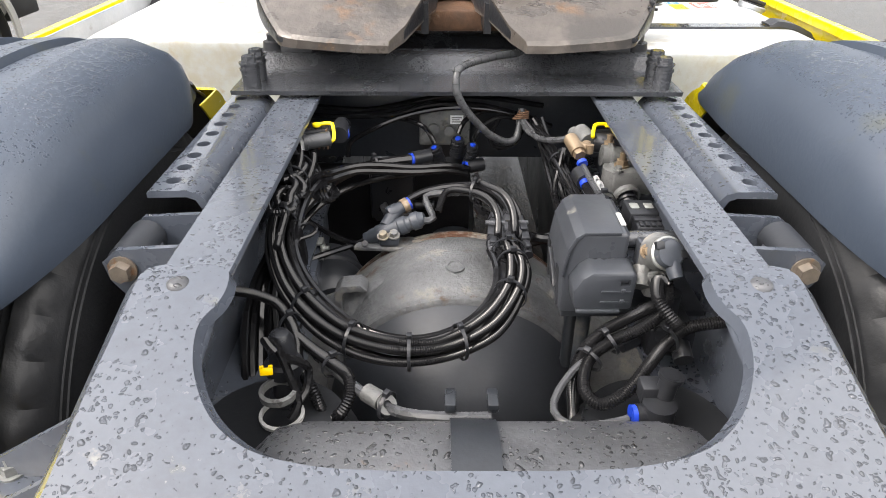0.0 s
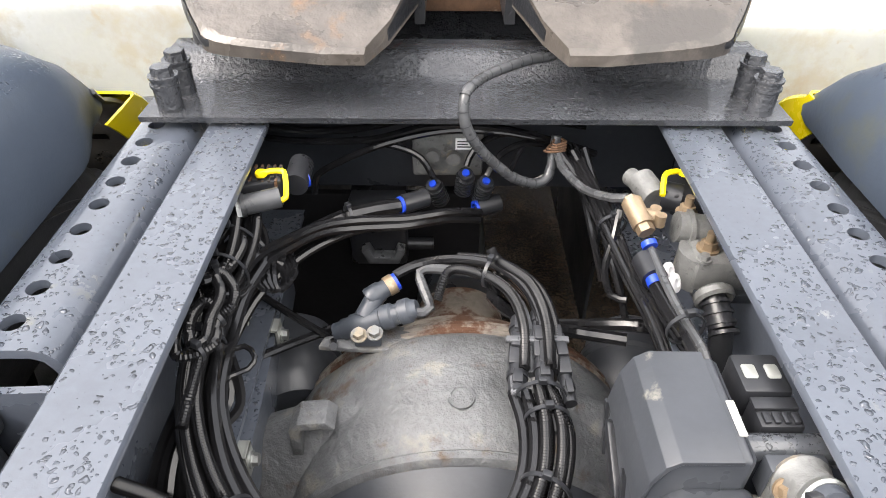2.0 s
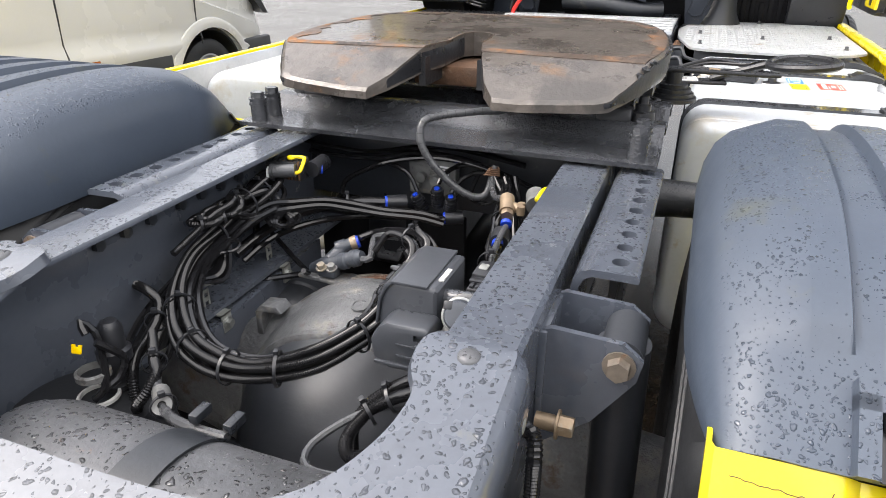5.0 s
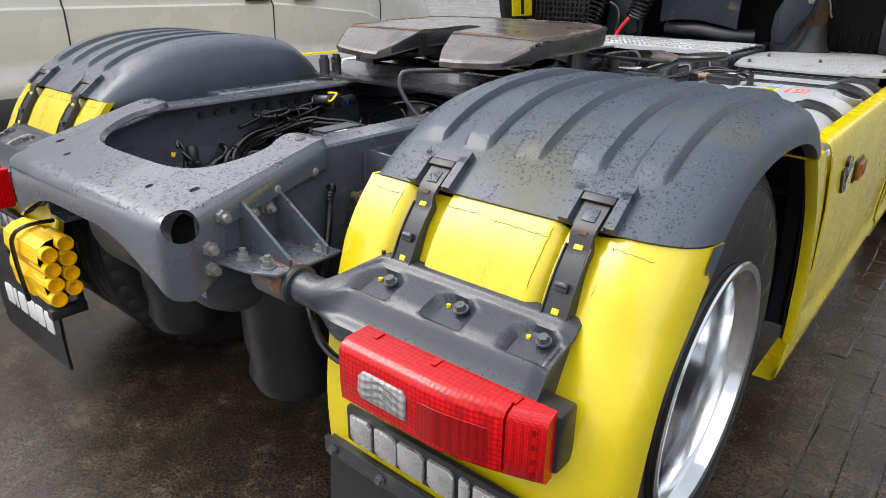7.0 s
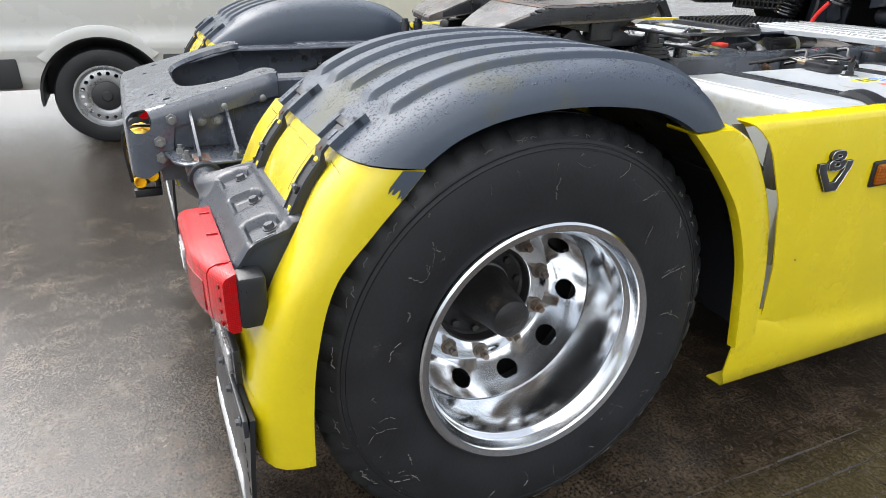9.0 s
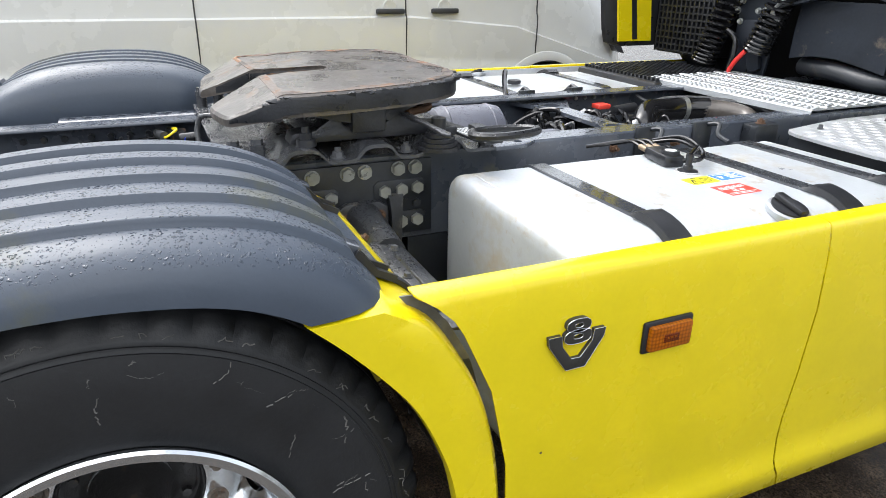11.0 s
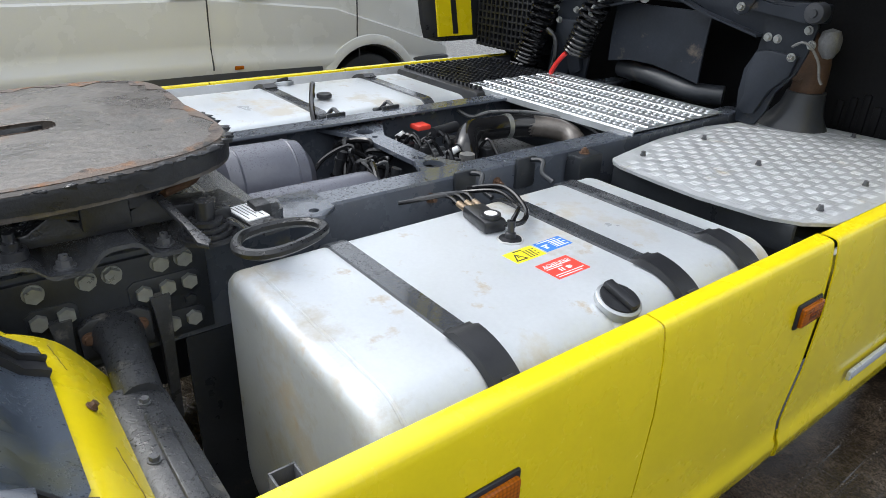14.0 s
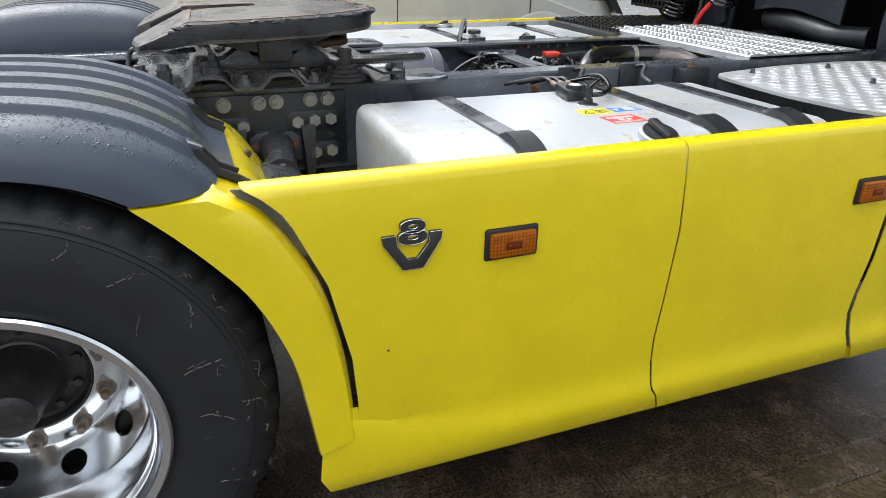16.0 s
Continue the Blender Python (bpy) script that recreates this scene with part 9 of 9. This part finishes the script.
part("air_hose", tube(bmn(), [(-0.06, 0.30, 0.845), (-0.16, 0.28, 0.84), (-0.24, 0.22, 0.84), (-0.30, 0.13, 0.83), (-0.33, 0.05, 0.80)], 0.007), M_HOSE, truck, "glossy black air hose")
ARCS = (([(-0.36, 0.40, 0.945), (-0.27, 0.37, 0.951), (-0.15, 0.36, 0.960), (-0.05, 0.36, 0.985), (0.06, 0.36, 0.981), (0.16, 0.36, 0.955), (0.22, 0.37, 0.93)], 0.006),
        ([(-0.25, 0.35, 0.86), (-0.245, 0.36, 0.89), (-0.20, 0.36, 0.92), (-0.12, 0.36, 0.955), (-0.02, 0.37, 0.972), (0.08, 0.36, 0.972), (0.18, 0.36, 0.95)], 0.006),
        ([(-0.18, 0.37, 0.955), (-0.11, 0.36, 0.947), (-0.07, 0.355, 0.93), (-0.048, 0.348, 0.895)], 0.0055),
        ([(0.006, 0.345, 0.92), (0.02, 0.36, 0.945), (0.06, 0.37, 0.965), (0.12, 0.37, 0.965)], 0.0055),
        ([(0.04, 0.34, 0.905), (0.06, 0.355, 0.935), (0.10, 0.36, 0.955), (0.15, 0.36, 0.95)], 0.0055),
        ([(-0.36, 0.36, 0.985), (-0.2, 0.38, 0.965), (0.0, 0.39, 0.995), (0.2, 0.38, 0.975)], 0.006),
        ([(0.10, 0.36, 0.955), (0.08, 0.36, 0.90), (0.10, 0.36, 0.88), (0.14, 0.36, 0.895), (0.16, 0.36, 0.94)], 0.005),
        ([(0.15, 0.31, 0.965), (0.18, 0.28, 0.93), (0.20, 0.24, 0.87), (0.22, 0.20, 0.80)], 0.006),
        ([(0.17, 0.32, 0.965), (0.20, 0.28, 0.92), (0.225, 0.22, 0.85), (0.25, 0.17, 0.78)], 0.006),
        ([(0.19, 0.33, 0.965), (0.215, 0.29, 0.90), (0.24, 0.22, 0.82), (0.26, 0.15, 0.74)], 0.006),
        ([(0.215, 0.17, 0.955), (0.205, 0.14, 0.93), (0.195, 0.12, 0.89), (0.205, 0.10, 0.86), (0.225, 0.09, 0.86)], 0.0055),
        ([(0.13, 0.20, 0.70), (0.18, 0.14, 0.76), (0.25, 0.10, 0.80), (0.33, 0.08, 0.80)], 0.010),
        ([(-0.36, 0.05, 0.74), (-0.28, 0.10, 0.745), (-0.20, 0.13, 0.76), (-0.13, 0.16, 0.78)], 0.007),
        ([(-0.36, 0.20, 0.80), (-0.27, 0.16, 0.76), (-0.20, 0.10, 0.77), (-0.185, 0.055, 0.80)], 0.006))
for pts, r in ARCS:
    part("air_hose", tube(bmn(), pts, r, seg=8), M_HOSE, truck, "glossy black air hose")
# sleeved hose from the coupling
SLEEVE = [(0.20, 0.46, 1.105), (0.139, 0.392, 1.092), (0.097, 0.374, 1.09), (0.033, 0.323, 1.088), (0.0, 0.275, 1.083), (-0.003, 0.262, 1.055), (0.004, 0.258, 1.03), (0.028, 0.262, 0.992), (0.072, 0.275, 0.945), (0.112, 0.29, 0.922), (0.134, 0.303, 0.928), (0.140, 0.318, 0.955), (0.145, 0.33, 0.985)]
part("sleeved_hose", tube(bmn(), SLEEVE, 0.0082, seg=10), M_GREYHOSE, truck, "grey wrapped hose hanging from the coupling")
bm = bmn()
line = spline(SLEEVE, 0.004)
for k in range(4, len(line) - 20, 5):
    d = (line[k + 1] - line[k - 1]).normalized()
    lathe(bm, [(0.0078, -0.0008), (0.0088, -0.0008), (0.0088, 0.0008), (0.0078, 0.0008)], line[k], d, 10, closed=True)
part("hose_wrap", bm, M_PLASTIC, truck, "spiral wrap", kind="stuff")
part("grey_hose", tube(bmn(), [(0.145, 0.318, 0.975), (0.150, 0.290, 0.955), (0.175, 0.225, 0.955), (0.205, 0.180, 0.970), (0.222, 0.166, 0.980)], 0.0065), M_GREYHOSE, truck, "grey plastic hose to the brass tee")
bm = bmn()
for k in range(4):
    tube(bm, [(0.125 + 0.004 * k, 0.312, 0.968 + 0.005 * k), (0.14, 0.303, 0.972 + 0.004 * k), (0.158, 0.315, 0.968 + 0.005 * k), (0.145, 0.33, 0.970 + 0.004 * k)], 0.002, seg=5, closed=True)
part("wire_binding", bm, M_RUST, truck, "rusty wire binding")
# dark mechanism, gearbox and shaft below
bm = bmn()
lathe(bm, [(0.0, 0.40), (0.085, 0.40), (0.085, 0.43), (0.05, 0.45), (0.05, 0.55), (0.062, 0.57), (0.062, 1.5), (0.0, 1.5)], (0, 0, 0.52), (0, 1, 0.08), 24)
part("drive_shaft", bm, M_WEB, truck, "dark drive shaft")
bm = bmn()
box(bm, (-0.21, 0.40, 0.66), (-0.10, 0.50, 0.80), 0.01)
box(bm, (-0.20, 0.36, 0.80), (-0.10, 0.42, 0.825), 0.004)
cyl(bm, (-0.10, 0.42, 0.70), (-0.05, 0.42, 0.70), 0.012, seg=12)
part("dark_mechanism", bm, M_PLASTIC, truck, "dark mechanism behind the opening")
bm = bmn()
prism(bm, [(-0.185, 0.715), (-0.170, 0.72), (-0.162, 0.70), (-0.125, 0.70), (-0.117, 0.72), (-0.102, 0.715), (-0.115, 0.685), (-0.172, 0.685)], "y", 0.375, 0.40, 0.002)
part("pale_yoke", bm, M_CAST, truck)
# near-black sheet added where the gap beyond the axle lies in shade
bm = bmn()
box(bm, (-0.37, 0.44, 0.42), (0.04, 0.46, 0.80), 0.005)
part("dark_screen", bm, M_CABSHADE, truck)

# ---- between the rails ahead of the coupling ----
bm = lathe(bmn(), [(0.0, -0.17), (0.07, -0.165), (0.118, -0.13), (0.125, -0.10), (0.125, 0.10), (0.118, 0.13), (0.07, 0.165), (0.0, 0.17)], (-0.16, 1.245, 0.905), (0.06, 1, 0), 48)
for y in (-0.09, 0.09):
    lathe(bm, [(0.125, y - 0.004), (0.128, y), (0.125, y + 0.004)], (-0.16, 1.245, 0.905), (0.06, 1, 0), 48, closed=True)
part("air_reservoir", bm, M_RESERVOIR, truck, "wet grey air reservoir between the rails")
bm = lathe(bmn(), [(0.0, -0.26), (0.05, -0.255), (0.082, -0.22), (0.085, -0.19), (0.085, 0.19), (0.082, 0.22), (0.05, 0.255), (0.0, 0.26)], (0.14, 1.26, 0.90), (0, 1, 0), 40)
part("air_reservoir", bm, M_RESERVOIR, truck, "slim wet grey air reservoir")
rnd = random.Random(11)
for k in range(14):
    x, y = rnd.uniform(-0.16, 0.12), rnd.uniform(1.50, 1.64)
    pts = [(x, y, 0.86), (x + rnd.uniform(-0.06, 0.06), y + rnd.uniform(-0.05, 0.05), 0.965 + rnd.uniform(0, 0.03)), (x + rnd.uniform(-0.1, 0.1), y + rnd.uniform(-0.08, 0.08), 0.94), (x + rnd.uniform(-0.1, 0.1), y + rnd.uniform(-0.12, 0.05), 0.85)]
    part("hose", tube(bmn(), pts, rnd.choice((0.006, 0.008, 0.010)), seg=7), M_GREYHOSE if k == 3 else M_HOSE, truck, "black hose")
for k in range(6):
    x, y = -0.15 + 0.05 * k, 1.52 + 0.03 * (k % 3)
    bm = cyl(bmn(), (x, y, 0.88), (x + 0.01, y + 0.02, 0.965), 0.017, seg=14)
    cyl(bm, (x + 0.005, y + 0.01, 0.93), (x + 0.006, y + 0.012, 0.94), 0.021, seg=14)
    part("fitting", bm, M_PLASTIC, truck)
# gearbox top with wiring, a red cover and the big charge hose
bm = bmn()
box(bm, (-0.25, 1.78, 0.70), (0.22, 2.40, 0.885), 0.03)
for k in range(8):
    box(bm, (-0.22 + 0.05 * k, 1.86, 0.885), (-0.19 + 0.05 * k, 2.0, 0.905), 0.005)
part("gearbox", bm, M_CAST, truck, "dark cast gearbox top")
for k in range(16):
    x, y = rnd.uniform(-0.26, 0.05), rnd.uniform(1.84, 2.08)
    dx, dy = rnd.uniform(0.04, 0.10), rnd.uniform(-0.05, 0.05)
    bm = bmn()
    box(bm, (x, y, 0.885), (x + rnd.uniform(0.02, 0.05), y + rnd.uniform(0.02, 0.05), 0.92 + rnd.uniform(0, 0.03)), 0.004)
    part("plug", bm, M_PLASTIC, truck)
    pts = [(x, y, 0.92), (x + dx * 0.4, y + dy, 0.95 + rnd.uniform(0, 0.02)), (x + dx, y + dy * 1.5, 0.93), (x + dx * 1.5, y + dy * 2, 0.88)]
    part("cable", tube(bmn(), pts, rnd.choice((0.004, 0.006, 0.008)), seg=6), M_HOSE, truck)
part("red_cover", box(bmn(), (-0.295, 1.93, 0.955), (-0.235, 1.995, 0.976), 0.006), M_STICK_R, truck, "bright red plastic cover")
part("dark_can", cyl(bmn(), (-0.19, 1.97, 0.955), (-0.21, 2.10, 0.96), 0.022, seg=18), M_PLASTIC, truck)
for x, y in ((-0.02, 1.93), (-0.28, 1.86), (-0.10, 2.02)):
    part("pale_plug", cyl(bmn(), (x, y, 0.93), (x + 0.02, y + 0.02, 0.95), 0.013, seg=12), M_WHITE, truck, "pale plug")
part("charge_hose", tube(bmn(), [(0.03, 1.98, 0.84), (-0.02, 2.0, 0.93), (-0.09, 2.08, 0.965), (-0.10, 2.18, 0.965), (-0.08, 2.28, 0.968), (-0.04, 2.36, 0.968)], 0.047, seg=20), M_HOSE, truck, "thick black charge hose")
part("hose_clamp", lathe(bmn(), [(0.047, -0.010), (0.050, -0.010), (0.050, 0.010), (0.047, 0.010)], (-0.085, 2.262, 0.968), (0.2, 1, 0), 28, closed=True), M_ZINC, truck, "bright hose clamp")
part("elbow_pipe", tube(bmn(), [(-0.06, 2.32, 0.968), (0.0, 2.40, 0.965), (0.08, 2.44, 0.955), (0.14, 2.43, 0.93), (0.18, 2.40, 0.88)], 0.043, seg=18), M_GREASE, truck, "rust-stained pipe elbow")
part("can", cyl(bmn(), (0.06, 1.94, 0.84), (0.06, 1.94, 0.945), 0.028, seg=20), M_ALU, truck, "grey can")
part("lead", tube(bmn(), [(-0.33, 2.20, 0.99), (-0.28, 2.24, 0.965), (-0.24, 2.32, 0.985), (-0.10, 2.42, 1.0), (0.10, 2.47, 1.0), (0.24, 2.50, 0.96)], 0.008), M_GREYHOSE, truck, "grey cable along the crossmember")
for k in range(5):
    part("bolt", nut(bmn(), (-0.374, 1.90 + 0.05 * k, 0.985), (1, 0, 0), 0.009, 0.008, washer=False), M_WHITEBOLT, truck, "pale bolt head")

# ---- the white van beside the truck ----
VX = -3.19
van = thing("van", (VX - 1.0, 1.3, 0), "cream-white long delivery van with grey lower trim", "van")


bm = bmn()
rows = []
ring = [(-0.04, 0.42), (0.0, 0.50), (0.012, 0.62), (0.022, 0.655), (0.030, 0.70), (0.024, 0.74), (-0.004, 0.82), (0.0, 0.86), (0.004, 1.0), (0.0, 1.155), (-0.018, 1.17), (-0.022, 1.20), (-0.03, 1.5), (-0.07, 1.9), (-0.16, 2.4), (-0.28, 2.62), (-0.45, 2.68)]
stations = [(-2.35, 0.02), (-2.30, 0.0), (-1.0, 0.0), (0.2, 0.0), (2.2, 0.0), (3.2, 0.0), (3.9, 0.02), (4.3, 0.09), (4.52, 0.22), (4.66, 0.42)]
for y, inset in stations:
    top = 1.0 if y < 2.9 else max(0.30, 1.0 - (y - 2.9) * 0.42)
    right = [(VX + x - inset, y, 0.42 + (z - 0.42) * top) for x, z in ring]
    leftp = [(VX - 2.0 - x + inset, y, 0.42 + (z - 0.42) * top) for x, z in ring]
    rows.append(right + leftp[::-1])
loft(bm, rows)
cut = bmn()
for y in (-0.95, 3.52):
    cyl(cut, (VX - 0.55, y, 0.345), (VX + 0.2, y, 0.345), 0.43, seg=48)
    cyl(cut, (VX - 2.2, y, 0.345), (VX - 1.6, y, 0.345), 0.43, seg=48)
part("body", carve(bm, cut), M_VAN, van, "smooth cream-white van body")
bm = bmn()
box(bm, (VX - 0.03, -0.53, 0.44), (VX + 0.022, 3.06, 0.645), 0.012)
box(bm, (VX - 0.03, -2.33, 0.44), (VX + 0.022, -1.47, 0.645), 0.012)
box(bm, (VX - 0.10, 3.98, 0.40), (VX - 0.02, 4.40, 0.62), 0.02)
part("lower_trim", bm, M_VANTRIM, van, "grey plastic lower trim")
for y in (-0.95, 3.52):
    bm = bmn()
    ring = [(0.43, 0.0), (0.43, 0.02), (0.475, 0.024), (0.505, 0.012), (0.51, 0.0)]
    pts = []
    # the rear arch ends on the grey trim, the front one goes down to the sill
    for k in range(33):
        a = radians(38 + 104 * k / 32) if y < 0 else radians(-8 + 196 * k / 32)
        pts.append([(VX + 0.008 + h, y + r * math.cos(a), 0.345 + r * math.sin(a)) for r, h in ring])
    loft(bm, pts)
    part("arch_rim", bm, M_VAN, van)
    bm = bmn()
    rows = []
    for k in range(25):
        a = radians(-6 + 192 * k / 24)
        c, q = math.cos(a), math.sin(a)
        rows.append([(x, y + r * c, 0.345 + r * q) for x, r in ((VX - 0.52, 0.429), (VX - 0.025, 0.429), (VX - 0.025, 0.412), (VX - 0.51, 0.412), (VX - 0.51, 0.02), (VX - 0.52, 0.02))])
    loft(bm, rows)
    part("arch_liner", bm, M_VANTRIM, van, "dark plastic wheel arch liner")
bm = box(bmn(), (VX - 0.12, -0.50, 0.30), (VX - 0.012, 3.06, 0.445), 0.02)
part("sill", bm, M_VAN, van, "cream-white sill below the grey trim")
bm = tube(bmn(), [(VX - 0.10, -0.52, 0.31), (VX - 0.03, -0.42, 0.275), (VX - 0.02, -0.28, 0.268)], 0.028, seg=12)
part("tailpipe", bm, M_GALV, van, "pale exhaust tailpipe")
for x in (VX - 0.14, VX - 1.86):
    for y in (-0.95, 3.52):
        bm = lathe(bmn(), [(0.215, -0.10), (0.235, -0.11), (0.30, -0.112), (0.335, -0.10), (0.345, -0.08), (0.345, 0.08), (0.335, 0.10), (0.30, 0.112), (0.235, 0.11), (0.215, 0.10)], (x, y, 0.345), (1, 0, 0), 48, closed=True)
        wheel = part("van_wheel", bm, M_RUBBER, van, "black van tyre")
        bm = lathe(bmn(), [(0.222, 0.10), (0.225, 0.106), (0.212, 0.106), (0.205, 0.09), (0.19, 0.075), (0.165, 0.085), (0.13, 0.09), (0.105, 0.075), (0.10, 0.06), (0.16, 0.05), (0.22, 0.04)], (x, y, 0.345), (1, 0, 0), 48, closed=True)
        cut = bmn()
        for k in range(18):
            a = 2 * math.pi * k / 18
            cyl(cut, (x + 0.0, y + 0.163 * math.cos(a), 0.345 + 0.163 * math.sin(a)), (x + 0.15, y + 0.163 * math.cos(a), 0.345 + 0.163 * math.sin(a)), 0.015, seg=12)
        part("steel_rim", carve(bm, cut), M_STEEL_RIM, wheel, "silver steel rim with round holes")
        bm = lathe(bmn(), [(0.104, 0.06), (0.104, 0.085), (0.09, 0.095), (0.04, 0.10), (0.03, 0.112), (0.0, 0.114)], (x, y, 0.345), (1, 0, 0), 36)
        part("hub_cap", bm, M_VANTRIM, wheel, "dark hub cap")
for y0, lean in ((0.53, 0.0), (2.16, -0.005), (3.40, 0.0)):
    bm = tube(bmn(), [(VX + 0.0290, y0 + lean * 2, 0.67), (VX + 0.0315, y0 + lean * 2, 0.70), (VX + 0.0245, y0 + lean * 2, 0.74), (VX - 0.0025, y0 + lean, 0.82), (VX + 0.0045, y0 + lean, 1.0), (VX + 0.0005, y0, 1.15), (VX - 0.0185, y0, 1.20), (VX - 0.0285, y0, 1.5), (VX - 0.0665, y0, 1.9)], 0.006, seg=5)
    part("door_seam", bm, M_INK, van, "dark door seam")
for y in (2.02, 2.50):
    bm = bmn()
    box(bm, (VX - 0.02, y - 0.12, 1.185), (VX + 0.025, y + 0.12, 1.225), 0.012)
    part("door_handle", bm, M_VANTRIM, van, "dark door handle")
    bm = lathe(bmn(), [(0.0, 0.0), (0.05, 0.0), (0.06, 0.02), (0.055, 0.026), (0.0, 0.012)], (VX - 0.032, y, 1.235), (1, 0, 0), 24)
    part("handle_cup", bm, M_VAN, van)
bm = bmn()
prism(bm, [(1.30, 1.52), (3.20, 1.52), (3.05, 1.95), (2.8, 2.1), (1.35, 2.1)], "x", VX - 0.045, VX - 0.028)
part("side_window", bm, M_GLASS, van, "dark side window")
bm = bmn()
prism(bm, [(4.20, 0.98), (4.36, 0.82), (4.44, 0.80), (4.30, 1.0)], "x", VX - 0.16, VX - 0.055)
part("headlamp", bm, M_GLASS, van, "dark headlamp edge")
bm = box(bmn(), (VX + 0.02, 2.31, 0.662), (VX + 0.036, 2.38, 0.690), 0.004)
box(bm, (VX + 0.02, -0.32, 0.60), (VX + 0.032, -0.25, 0.625), 0.004)
part("marker_lamp", bm, M_AMBER, van, "small amber side marker")

# ---- far things across the yard ----
fence = thing("palisade_fence", (-40, 44, 0), "white steel palisade fence along the far side of the yard", "fence")
d = Vector((0.97, 0.24, 0)).normalized()
a0 = Vector((-52, 38, 0))
for k in range(24):
    p = a0 + d * 2.6 * k
    post = part("fence_post", box(bmn(), (p.x - 0.05, p.y - 0.05, 0), (p.x + 0.05, p.y + 0.05, 2.5), 0.01), M_FENCE, fence)
for z in (0.35, 2.1):
    b1 = a0 + d * 2.6 * 23
    bm = cyl(bmn(), a0 + Vector((0, 0, z)), b1 + Vector((0, 0, z)), 0.03, seg=6)
    part("fence_rail", bm, M_FENCE, fence)
bm = bmn()
for k in range(380):
    p = a0 + d * 0.157 * k
    z1 = 2.4
    v = [bm.verts.new((p.x + d.x * u, p.y + d.y * u - 0.06, z)) for u, z in ((-0.035, 0.08), (0.035, 0.08), (0.035, z1), (0, z1 + 0.1), (-0.035, z1))]
    w = [bm.verts.new((q.co.x, q.co.y + 0.01, q.co.z)) for q in v]
    bm.faces.new(v)
    bm.faces.new(w[::-1])
    for i in range(5):
        bm.faces.new((v[i], w[i], w[(i + 1) % 5], v[(i + 1) % 5]))
part("fence_pales", bm, M_FENCE, fence, "white pales", smooth=0, kind="stuff")

tractor = thing("farm_tractor", (9.6, 26, 0), "green farm tractor with yellow wheel hubs far across the yard", "tractor")
bm = lathe(bmn(), [(0.42, -0.25), (0.80, -0.27), (0.90, -0.2), (0.90, 0.2), (0.80, 0.27), (0.42, 0.25)], (9.6, 26, 0.9), (0.8, -0.6, 0), 40, closed=True)
tw = part("tractor_wheel", bm, M_RUBBER, tractor, "large black tyre")
bm = lathe(bmn(), [(0.0, 0.05), (0.25, 0.05), (0.43, 0.2), (0.43, -0.2), (0.0, -0.1)], (9.6, 26, 0.9), (0.8, -0.6, 0), 32)
part("hub", bm, M_LEVER, tw, "yellow hub")
bm = box(bmn(), (8.6, 26.6, 0.7), (12.5, 28.2, 1.9), 0.15)
part("tractor_body", bm, M_GREEN, tractor, "green bodywork")
